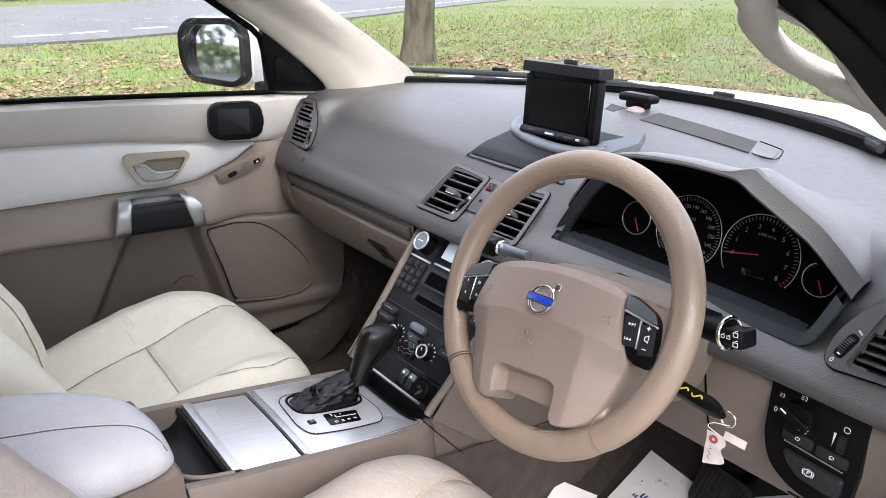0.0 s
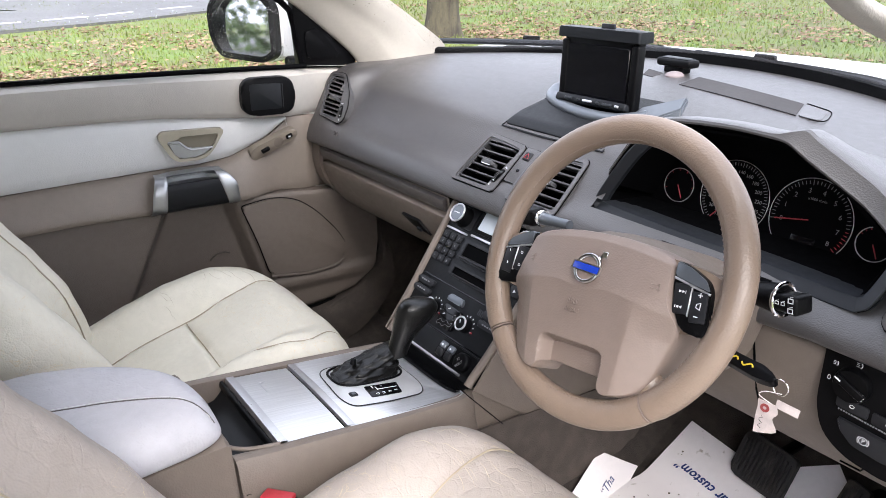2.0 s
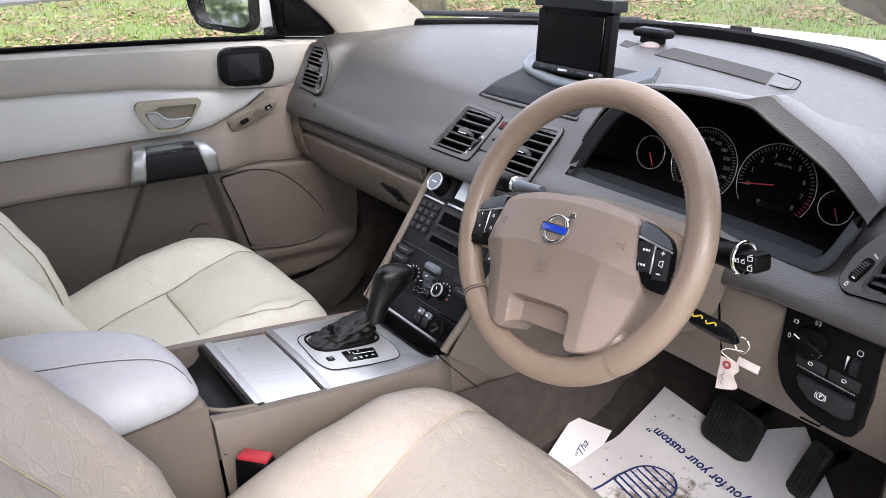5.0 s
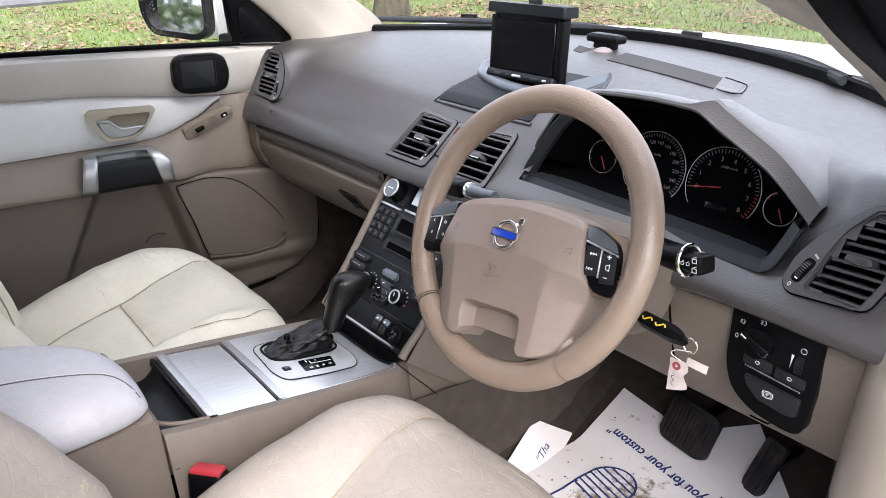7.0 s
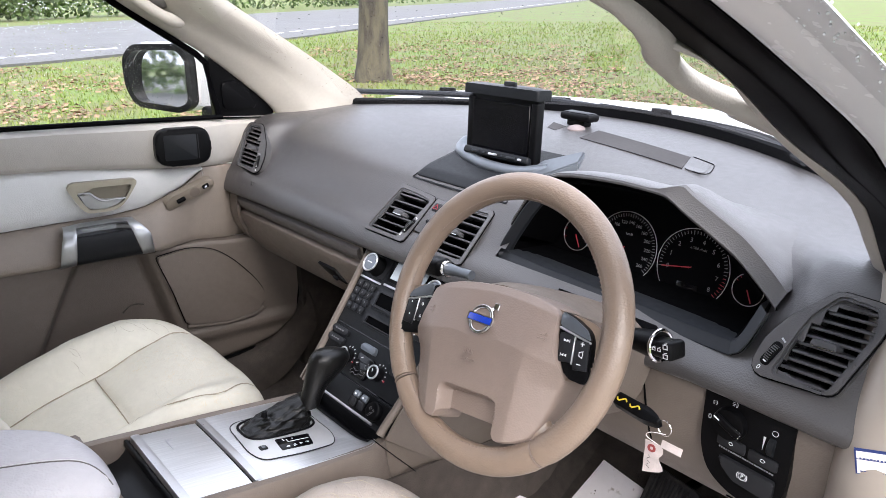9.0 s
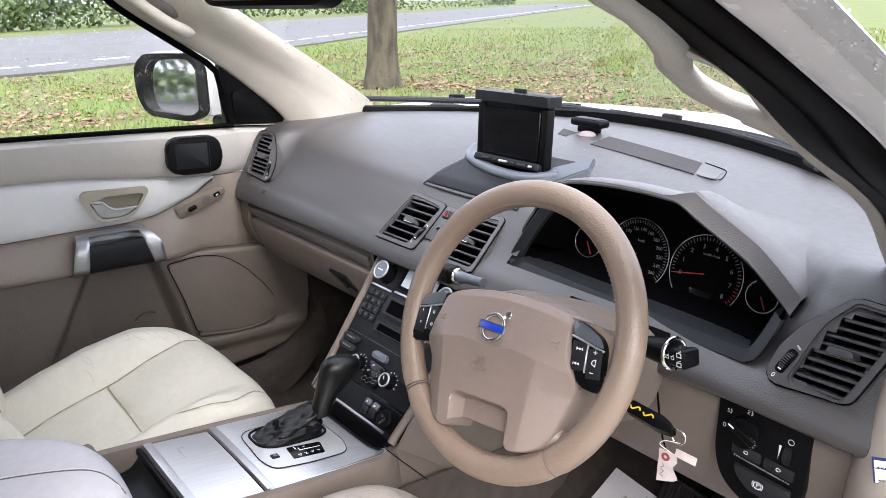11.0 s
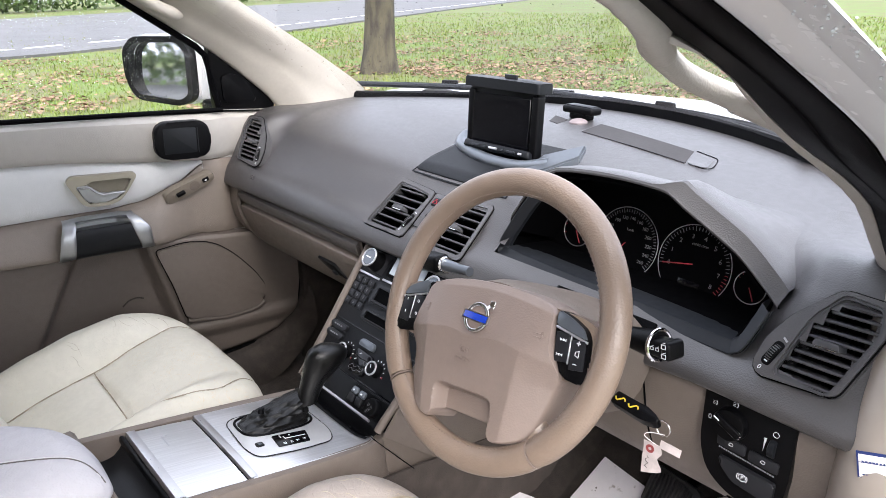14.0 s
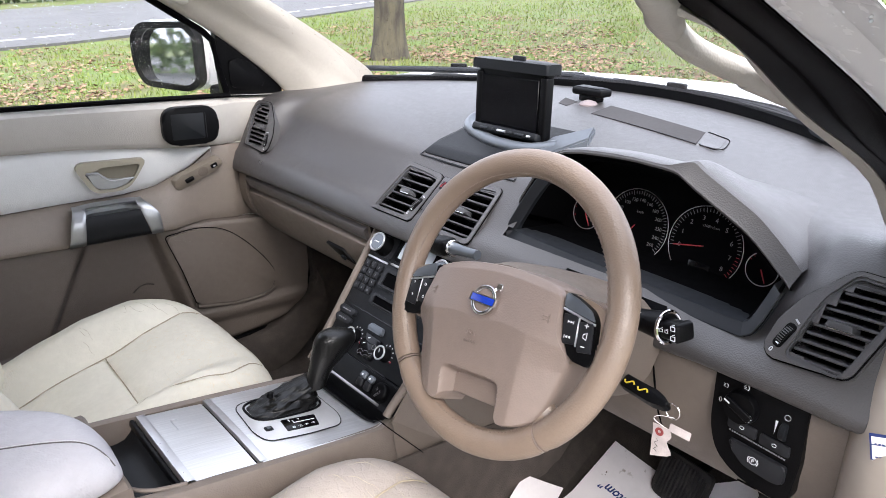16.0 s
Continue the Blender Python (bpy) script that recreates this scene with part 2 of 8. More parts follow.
DARKGLASS = glass("light_cut_glass", tint=(0.10, 0.10, 0.11))
MIRROR = material("mirror_silver", (0.86, 0.88, 0.90), 0.03, 1.0, 0.01, 5, rough_vary=0.015)
GRASS = material("mown_grass", (0.100, 0.170, 0.024), 0.9, vary=0.25, scale=0.9, second=(0.115, 0.105, 0.042), second_amount=0.42)
BLADE = material("grass_blades", (0.105, 0.185, 0.028), 0.8, vary=0.3, scale=0.5, second=(0.17, 0.185, 0.045), second_amount=0.30)
ASPHALT = material("wet_asphalt", (0.105, 0.104, 0.104), 0.62, vary=0.12, scale=0.6, grain=0.5, grain_scale=90)
BARK = material("grey_brown_bark", (0.022, 0.017, 0.012), 0.9, vary=0.3, scale=7, stretch=(1, 1, 0.3), second=(0.085, 0.074, 0.045), second_amount=0.42, grain=1.0, grain_scale=30)
LITTER = material("fallen_leaves", (0.30, 0.185, 0.115), 0.8, vary=0.2, scale=3, second=(0.36, 0.25, 0.15), second_amount=0.6)
LEAF = material("dark_green_leaves", (0.045, 0.085, 0.02), 0.6, vary=0.3, scale=3)

SLAT = material("grey_slat_plastic", (0.062, 0.062, 0.066), 0.36, vary=0.05, scale=9)
MATTE = material("matte_charcoal_film", (0.055, 0.053, 0.055), 0.85, vary=0.05, scale=12, spec=0.15)
SENSOR = material("pinkish_grey_plastic", (0.20, 0.165, 0.165), 0.55, vary=0.04, scale=20)
BEAD = material("water_bead", (0.72, 0.74, 0.76), 0.08, vary=0.02, scale=40, rough_vary=0.03)
TAGPAPER = material("handled_tag_paper", (0.62, 0.54, 0.52), 0.8, vary=0.12, scale=60)
# Pillar beige lightened to carry the light from the open door.
PILLARPAINT = material("lit_beige_paint", (0.345, 0.298, 0.255), 0.42, vary=0.04, scale=5, coat=0.2)
BOUNCE = material("pale_bounce_grey", (0.27, 0.265, 0.26), 0.8, vary=0.15, scale=1.5, grain=0.3, grain_scale=120)

# ---- mesh helpers ----
from mathutils.bvhtree import BVHTree

V = Vector


def link(name, bm, mat, parent=None, label="", smooth=True, angle=38):
    bmesh.ops.recalc_face_normals(bm, faces=bm.faces)
    me = bpy.data.meshes.new(name)
    bm.to_mesh(me)
    bm.free()
    me.materials.append(mat)
    if smooth:
        me.polygons.foreach_set("use_smooth", [True] * len(me.polygons))
        me.set_sharp_from_angle(angle=radians(angle))
    ob = new(name, me)
    if parent:
        ob.parent = parent
    if label:
        ob["label"] = label
    return ob


def part(name, bm, mat, parent, label="", **kw):
    return link(name, bm, mat, parent, label, **kw)


def thing(name, label, category, group="", kind=""):
    return tagged(new(name), label, category, group, kind)


def solid(name, bm, mat, label, category, group="", kind="", **kw):
    return tagged(link(name, bm, mat, **kw), label, category, group, kind)


def basis(o, x, y):
    """A pose with its origin at o, its x along x and its y near y."""
    x = V(x).normalized()
    z = x.cross(V(y)).normalized()
    y = z.cross(x)
    m = Matrix((x, y, z)).transposed().to_4x4()
    m.translation = V(o)
    return m


def rbox(size, bev=0.004, seg=3, m=None, into=None, taper=None):
    """A box with rounded edges, centred on m. taper: the scale of its +z face."""
    bm = bmesh.new()
    bmesh.ops.create_cube(bm, size=1)
    for v in bm.verts:
        if taper and v.co.z > 0:
            v.co.x *= taper[0]
            v.co.y *= taper[1]
        v.co = V((v.co.x * size[0], v.co.y * size[1], v.co.z * size[2]))
    if bev:
        bmesh.ops.bevel(bm, geom=bm.edges[:], offset=min(bev, min(size) * 0.49), segments=seg, profile=0.5, affect="EDGES")
    return place(bm, m, into)


def place(bm, m=None, into=None):
    if m is not None:
        bm.transform(m)
    if into is None:
        return bm
    me = bpy.data.meshes.new("tmp")
    bm.to_mesh(me)
    bm.free()
    into.from_mesh(me)
    bpy.data.meshes.remove(me)
    return into


def rounded(pts, r, n=4):
    """A polygon with its corners rounded by r (one number or one each)."""
    out, k = [], len(pts)
    for i in range(k):
        a, p, b = V(pts[i - 1]), V(pts[i]), V(pts[(i + 1) % k])
        rad = r[i] if isinstance(r, (list, tuple)) else r
        u, w = (a - p), (b - p)
        d = min(rad, u.length * 0.45, w.length * 0.45)
        if d < 1e-6:
            out.append(p)
            continue
        p0, p1 = p + u.normalized() * d, p + w.normalized() * d
        for j in range(n + 1):
            t = j / n
            out.append(p0 * (1 - t) ** 2 + p * 2 * t * (1 - t) + p1 * t * t)
    return out


def prism(pts, z0, z1, bev=0.0, m=None, into=None, seg=2):
    """A polygon in x and y, drawn out from z0 to z1, its upper rim rounded."""
    bm = bmesh.new()
    low = [bm.verts.new((p[0], p[1], z0)) for p in pts]
    high = [bm.verts.new((p[0], p[1], z1)) for p in pts]
    bm.faces.new(low[::-1])
    top = bm.faces.new(high)
    for i in range(len(pts)):
        bm.faces.new((low[i - 1], low[i], high[i], high[i - 1]))
    if bev:
        bmesh.ops.bevel(bm, geom=list(top.edges), offset=bev, segments=seg, profile=0.5, affect="EDGES")
    return place(bm, m, into)


def ring_frame(outer, inner, z0, z1, bev=0.0, m=None, into=None):
    """A flat frame between two outlines with as many points each, from z0 to z1."""
    bm = bmesh.new()
    k = len(outer)
    rows = [[bm.verts.new((p[0], p[1], z)) for p in line] for line, z in ((outer, z0), (outer, z1), (inner, z1), (inner, z0))]
    for a in range(4):
        for i in range(k):
            bm.faces.new((rows[a][i - 1], rows[a][i], rows[(a + 1) % 4][i], rows[(a + 1) % 4][i - 1]))
    if bev:
        es = [e for e in bm.edges if all(abs(v.co.z - z1) < 1e-6 for v in e.verts) and e.calc_face_angle(0) > 0.6]
        bmesh.ops.bevel(bm, geom=es, offset=bev, segments=2, profile=0.5, affect="EDGES")
    return place(bm, m, into)


def scaled_outline(pts, d):
    """An outline drawn in by d towards its inside."""
    k, out = len(pts), []
    area = sum(pts[i - 1][0] * pts[i][1] - pts[i][0] * pts[i - 1][1] for i in range(k))
    s = 1 if area > 0 else -1
    for i in range(k):
        a, p, b = V(pts[i - 1][:2]), V(pts[i][:2]), V(pts[(i + 1) % k][:2])
        u, w = (p - a), (b - p)
        if u.length < 1e-9 or w.length < 1e-9:
            u = w = u if u.length > w.length else w
        n1, n2 = V((-u.y, u.x)).normalized(), V((-w.y, w.x)).normalized()
        n = (n1 + n2)
        n = n / max(0.5, n.length_squared / 2) if n.length > 1e-6 else n1
        out.append(p + n * d * s)
    return out


def catmull(pts, n):
    """A smooth line through points, with n steps between two of them."""
    pts = [V(p) for p in pts]
    out = []
    for i in range(len(pts) - 1):
        p0, p1, p2, p3 = pts[max(i - 1, 0)], pts[i], pts[i + 1], pts[min(i + 2, len(pts) - 1)]
        for j in range(n):
            t = j / n
            out.append(0.5 * (2 * p1 + (p2 - p0) * t + (2 * p0 - 5 * p1 + 4 * p2 - p3) * t * t + (3 * p1 - 3 * p2 + p3 - p0) * t ** 3))
    out.append(pts[-1])
    return out


def sheet(rows, nu=1, nv=1, thick=0.0, closed=False, caps=False, m=None, into=None, skip=None):
    """A surface through rows of points, smoothed by nu steps along each row and nv from row to row. thick: its depth against its normals;
    closed: each row is a ring; caps: fill the first and last ring; skip(point): leave this cell out."""
    if nu > 1:
        rows = [catmull([*r, r[0]] if closed else r, nu) for r in rows]
        if closed:
            rows = [r[:-1] for r in rows]
    if nv > 1:
        cols = [catmull([r[i] for r in rows], nv) for i in range(len(rows[0]))]
        rows = [[c[j] for c in cols] for j in range(len(cols[0]))]
    bm = bmesh.new()
    vs = [[bm.verts.new(p) for p in r] for r in rows]
    k = len(vs[0])
    for a in range(len(vs) - 1):
        for i in range(k if closed else k - 1):
            q = (vs[a][i], vs[a][(i + 1) % k], vs[a + 1][(i + 1) % k], vs[a + 1][i])
            if skip and skip(sum((v.co for v in q), V()) / 4):
                continue
            bm.faces.new(q)
    if caps:
        bm.faces.new(vs[0][::-1])
        bm.faces.new(vs[-1])
    bmesh.ops.delete(bm, geom=[v for v in bm.verts if not v.link_faces], context="VERTS")
    if thick:
        bm.normal_update()
        bmesh.ops.solidify(bm, geom=bm.faces[:], thickness=thick)
    return place(bm, m, into)


def tube(path, radius, n=12, closed=False, flat=1.0, m=None, into=None, up=(0, 0, 1)):
    """A round bar along a line; radius: a number, or one for each point. flat: its height over its width."""
    pts = [V(p) for p in path]
    rings = []
    for i, p in enumerate(pts):
        a = pts[i - 1] if (i or closed) else p
        b = pts[(i + 1) % len(pts)] if (i + 1 < len(pts) or closed) else p
        t = (b - a).normalized()
        u = V(up)
        if abs(t.dot(u)) > 0.98:
            u = V((1, 0, 0))
        x = t.cross(u).normalized()
        y = x.cross(t)
        r = radius[i] if isinstance(radius, (list, tuple)) else radius
        rings.append([p + x * r * math.cos(2 * math.pi * j / n) + y * r * flat * math.sin(2 * math.pi * j / n) for j in range(n)])
    if closed:
        rings.append(rings[0])
    bm = sheet(rings, closed=True, caps=not closed)
    if closed:
        bmesh.ops.remove_doubles(bm, verts=bm.verts, dist=1e-6)
    return place(bm, m, into)


def lathe(profile, n=24, m=None, into=None):
    """A turned body: profile of (radius, height) about z."""
    rings = [[V((max(r, 1e-5) * math.cos(2 * math.pi * j / n), max(r, 1e-5) * math.sin(2 * math.pi * j / n), h)) for j in range(n)] for r, h in profile]
    return sheet(rings, closed=True, caps=True, m=m, into=into)


def lettering(text, size, m, mat, parent=None, name="lettering", depth=0.0003, align="CENTER", shear=0.0):
    """Words as thin raised print, with Blender's own font."""
    c = bpy.data.curves.new(name, "FONT")
    c.body, c.size, c.extrude, c.align_x, c.align_y, c.shear, c.resolution_u = text, size, depth, align, "CENTER", shear, 2
    tmp = bpy.data.objects.new(name, c)
    me = bpy.data.meshes.new_from_object(tmp)
    bpy.data.objects.remove(tmp)
    me.transform(m)
    me.materials.append(mat)
    ob = new(name, me)
    if parent:
        ob.parent = parent
    return ob


def bars(n, length, height, gap, m, mat, parent, name="print", seed=1):
    """Small writing that cannot be read: a row of short bars."""
    rnd, bm, x = random.Random(seed), bmesh.new(), -length / 2
    for _ in range(n):
        w = (length / n) * rnd.uniform(0.5, 0.8)
        rbox((w, height, 0.0004), 0, 1, Matrix.Translation((x + w / 2, 0, 0)), bm)
        x += length / n
    bm.transform(m)
    return part(name, bm, mat, parent, smooth=False)

# ---- outside: ground, road, tree ----
def ground_z(x, y):
    return 0.05 * math.sin(x * 0.21 + 1.3) * math.cos(y * 0.17) * min(1, abs(x + 3) / 8)


def build_ground():
    bm = bmesh.new()
    xs = sorted({round(-120 + i * 4, 2) for i in range(61)} | {round(-26 + i * 0.8, 2) for i in range(36)})
    ys = sorted({round(-100 + i * 4, 2) for i in range(76)} | {round(-8 + i * 0.8, 2) for i in range(44)})
    vs = [[bm.verts.new((x, y, ground_z(x, y) if -17 < x else 0)) for y in ys] for x in xs]
    for i in range(len(xs) - 1):
        for j in range(len(ys) - 1):
            bm.faces.new((vs[i][j], vs[i + 1][j], vs[i + 1][j + 1], vs[i][j + 1]))
    far = [bm.verts.new((sx * 2500, sy * 2500, -1)) for sx, sy in ((-1, -1), (1, -1), (1, 1), (-1, 1))]
    bm.faces.new(far)
    return solid("ground", bm, GRASS, "rough green grass verge scattered with brown leaves", "grass", kind="structure")


ground = build_ground()
ROAD_LINE = [(-17.2, -60), (-16.6, -20), (-16.8, 0), (-18.6, 6), (-21.5, 12), (-27, 20), (-37, 35), (-60, 70), (-120, 160)]


def build_road():
    line = catmull([(x, y, 0) for x, y in ROAD_LINE], 8)
    rows = []
    for i, p in enumerate(line):
        d = (line[min(i + 1, len(line) - 1)] - line[max(i - 1, 0)]).normalized()
        n = V((-d.y, d.x, 0))
        rows.append([p + n * w + V((0, 0, z)) for w, z in ((0, -0.1), (0.0, 0.06), (0.15, 0.07), (5, 0.13), (11, 0.13), (17, 0.08), (17.1, -0.1))])
    road = solid("road", sheet(rows, 1, 1), ASPHALT, "wet grey asphalt road with worn dashed markings", "road", kind="structure")
    bm = bmesh.new()
    walked, k = 0.0, 0
    for i in range(len(line) - 1):
        a, b = line[i], line[i + 1]
        d = (b - a).normalized()
        n = V((-d.y, d.x, 0))
        seg = (b - a).length
        while walked < seg:
            c = a + d * walked + n * 1.5 + V((0, 0, 0.088))
            rbox((1.05, 0.13, 0.02), 0, 1, basis(c, d, n), bm)
            walked += 1.75
        walked -= seg
    part("lane_marking", bm, MARK, road, smooth=False)
    return road


build_road()


def build_tree(at, r, h, lean):
    t = thing("tree", "tall tree trunk with grey-brown lichened bark on the verge", "tree")
    t.location = at
    rnd = random.Random(3)
    rings = []
    for k in range(15):
        z = h * (k / 14) ** 1.5
        flare = 1 + 0.55 * math.exp(-z / 0.25)
        rr = r * flare * (1 - 0.5 * z / h)
        ring = []
        for j in range(20):
            a = 2 * math.pi * j / 20
            bump = 1 + 0.05 * math.sin(3 * a + z) + 0.03 * rnd.uniform(-1, 1)
            ring.append(V((lean[0] * z + rr * bump * math.cos(a), lean[1] * z + rr * bump * math.sin(a), z - 0.1)))
        rings.append(ring)
    part("trunk", sheet(rings, closed=True, caps=True), BARK, t)
    limbs, bm = [], bmesh.new()
    for k in range(9):
        z = h * (0.45 + 0.06 * k)
        a = rnd.uniform(0, 6.28)
        p0 = V((lean[0] * z, lean[1] * z, z))
        p1 = p0 + V((math.cos(a), math.sin(a), 0.7)) * 1.6
        p2 = p1 + V((math.cos(a), math.sin(a), 0.9)) * 1.8
        tube([p0, p1, p2], [r * 0.35, r * 0.2, r * 0.06], 7, into=bm)
        limbs.append(p2)
    part("limbs", bm, BARK, t)
    bm = bmesh.new()
    for p in limbs:
        for _ in range(150):
            q = p + V((rnd.gauss(0, 1), rnd.gauss(0, 1), rnd.gauss(0, 0.8)))
            u = V((rnd.uniform(-1, 1), rnd.uniform(-1, 1), rnd.uniform(-1, 1))).normalized() * 0.13
            w = u.cross(V((rnd.uniform(-1, 1), rnd.uniform(-1, 1), rnd.uniform(-1, 1)))).normalized() * 0.08
            bm.faces.new([bm.verts.new(q + c) for c in (-u, w, u, -w)])
    part("crown", bm, LEAF, t, smooth=False)
    return t


build_tree((-9.75, 7.15, 0), 0.27, 9.0, (0.03, 0.03))

solid("rear_lane", rbox((20, 26, 0.06), 0.01, 1, pose(-5, -18.8, 0.03)), ASPHALT, "wet grey asphalt lane behind the parked car", "road", kind="structure")
# Unseen pale slab, added to bounce neutral light up into the car.
solid("bounce_slab", rbox((5.2, 8.4, 0.08), 0.01, 1, pose(1.4, -1.5, 0.045)), BOUNCE, "pale unseen slab under the car, added to bounce neutral light", "pavement", kind="structure")

# ---- body shell ----
DASH_PROFILE = [(0.225, 0.992), (0.188, 1.000), (0.184, 1.014), (0.200, 1.042), (0.235, 1.066), (0.280, 1.110), (0.318, 1.143), (0.40, 1.174), (0.55, 1.197), (0.70, 1.204), (0.80, 1.202), (0.84, 1.185)]


END_Y = [(0.0, 0.0), (0.184, 0.184), (0.200, 0.196), (0.235, 0.213), (0.280, 0.238), (0.318, 0.262), (0.40, 0.315), (0.55, 0.51), (0.70, 0.69), (0.84, 0.84)]


def dash_point(x, y, z):
    """The skin's place at x for a point of the profile; towards its ends the face stands steeper."""
    for (a, b), (c, d) in zip(END_Y, END_Y[1:]):
        if y <= c:
            steep = b + (d - b) * (y - a) / (c - a)
            break
    f = max(0.0, min(1.0, (abs(x) - 0.605) / 0.07))
    y = y + (steep - y) * f * f * (3 - 2 * f)
    z += 0.012 * max(0.0, min(1.0, (x - 0.42) / 0.15)) * max(0.0, min(1.0, (1.034 - z) / 0.02))
    e = min(1.0, abs(x) / 0.735)
    y2 = y - 0.010 * e * e
    if y > 0.3:
        y2 = 0.29 + (y - 0.3) * (1 - 0.50 * e ** 2.2) + 0.01 * (1 - e * e)
    z2 = z - (0.05 if x > 0 else 0.022) * e * e * max(0.0, min(1.0, (y - 0.32) / 0.25))
    return V((x, y2, z2))


def dash_on(x, s):
    """The point of the dashboard's skin at x and s, which counts the profile's points."""
    i = min(int(s), len(DASH_PROFILE) - 2)
    (a, b), (c, d) = DASH_PROFILE[i], DASH_PROFILE[i + 1]
    f = s - i
    return dash_point(x, a + (c - a) * f, b + (d - b) * f)


def dash_surface(x, y):
    """A point on the dashboard's top at x and y."""
    lo, hi = 4.0, 10.0
    for _ in range(40):
        mid = (lo + hi) / 2
        if dash_on(x, mid).y < y:
            lo = mid
        else:
            hi = mid
    return dash_on(x, (lo + hi) / 2)


def build_shell():
    # firewall and floor
    solid("firewall", rbox((1.5, 0.06, 0.85), 0.01, 2, pose(0, 0.86, 0.75)), CARPET, "dark carpeted bulkhead behind the pedals", "bulkhead", kind="structure")
    rows = [[V((x, y, z)) for x in (-0.76, -0.3, -0.19, -0.12, 0.0, 0.12, 0.19, 0.3, 0.76)] for y, z in ((-1.9, 0.45), (-0.3, 0.447), (0.2, 0.447), (0.38, 0.447), (0.42, 0.460), (0.50, 0.508), (0.62, 0.58), (0.80, 0.72), (0.84, 0.95))]
    for r in rows:
        for p in r:
            if abs(p.x) < 0.13:
                p.z = max(p.z, 0.60)
    solid("floor", sheet(rows, 1, 1), CARPET, "dark beige carpeted car floor", "floor", kind="structure")
    # roof and rear, out of sight behind the camera
    roof = [[V((x, y, z - 0.06 * (x / 0.62) ** 2)) for x in (-0.62, -0.3, 0, 0.3, 0.62)] for y, z in ((-0.10, 1.60), (-0.5, 1.70), (-1.2, 1.74), (-2.2, 1.68))]
    solid("roof", sheet(roof, 3, 4, thick=0.04), HEADLINER, "cream fabric headliner under the roof", "roof", kind="structure")
    solid("rear_wall", rbox((1.6, 0.05, 0.75), 0.01, 2, pose(0, -2.2, 0.8)), HEADLINER, "plain trim behind the rear seats", "wall", kind="structure")
    # Unseen plate, added to keep windscreen light out of the footwells.
    solid("under_dash_blocker", rbox((1.47, 0.52, 0.02), 0, 1, pose(0, 0.60, 0.945)), BLACK, "unseen black plate added under the dashboard to block stray light", "panel", kind="structure")
    # flanks: front wings, passenger's rear door, driver's rear door and the pillar between the doors
    for sx in (-1, 1):
        y0 = 0.36 if sx < 0 else 0.30
        solid("front_wing_" + ("passenger" if sx < 0 else "driver"), rbox((0.07, 1.4, 0.68), 0.02, 2, pose(sx * 0.885, y0 + 0.70, 0.64)), WHITE, "white painted front wing", "wing", kind="structure")
        solid("rear_door_" + ("passenger" if sx < 0 else "driver"), rbox((0.08, 1.35, 0.80), 0.02, 2, pose(sx * 0.82, -1.53, 0.78)), BEIGE, "beige lined rear door", "door", kind="structure")
        solid("b_pillar_" + ("passenger" if sx < 0 else "driver"), sheet([[V((sx * x, y, z)) for x, y in ((0.84, -0.82), (0.76, -0.83), (0.745, -0.90), (0.76, -0.97), (0.84, -0.98))] for z in (0.40, 1.18)] + [[V((sx * x, y - 0.10, 1.66)) for x, y in ((0.70, -0.82), (0.64, -0.83), (0.62, -0.90), (0.64, -0.97), (0.70, -0.98))]], 2, 1, thick=0.01), HEADLINER, "cream trimmed door pillar", "pillar", kind="structure")
        solid("roof_rail_" + ("passenger" if sx < 0 else "driver"), tube([(sx * 0.63, -0.12, 1.57), (sx * 0.64, -0.6, 1.65), (sx * 0.63, -1.3, 1.67), (sx * 0.60, -2.2, 1.60)], 0.045, 10), HEADLINER, "cream roof rail", "roof", kind="structure")
    # Unseen rear panes, added with a dark tint to cut light from behind.
    for sx in (-1, 1):
        rows = [[V((sx * (0.80 - 0.36 * max(0, z - 1.17) * 0.8), y, z)) for y in (-2.2, -1.5, -0.96)] for z in (1.16, 1.42, 1.68)]
        solid("rear_window_" + ("passenger" if sx < 0 else "driver"), sheet(rows, 1, 1, thick=0.004), DARKGLASS, "unseen rear side window, tinted dark to cut light from behind", "window", kind="structure")
    solid("tailgate_window", sheet([[V((x, y, z)) for x in (-0.75, 0, 0.75)] for y, z in ((-2.24, 1.10), (-2.21, 1.70))], 1, 1, thick=0.004), DARKGLASS, "unseen tailgate window, tinted dark to cut light from behind", "window", kind="structure")
    solid("rear_bench", rbox((1.3, 0.5, 0.8), 0.08, 4, pose(0, -1.55, 0.75, -14)), SEAT, "cream leather rear bench", "seat", kind="structure")


build_shell()


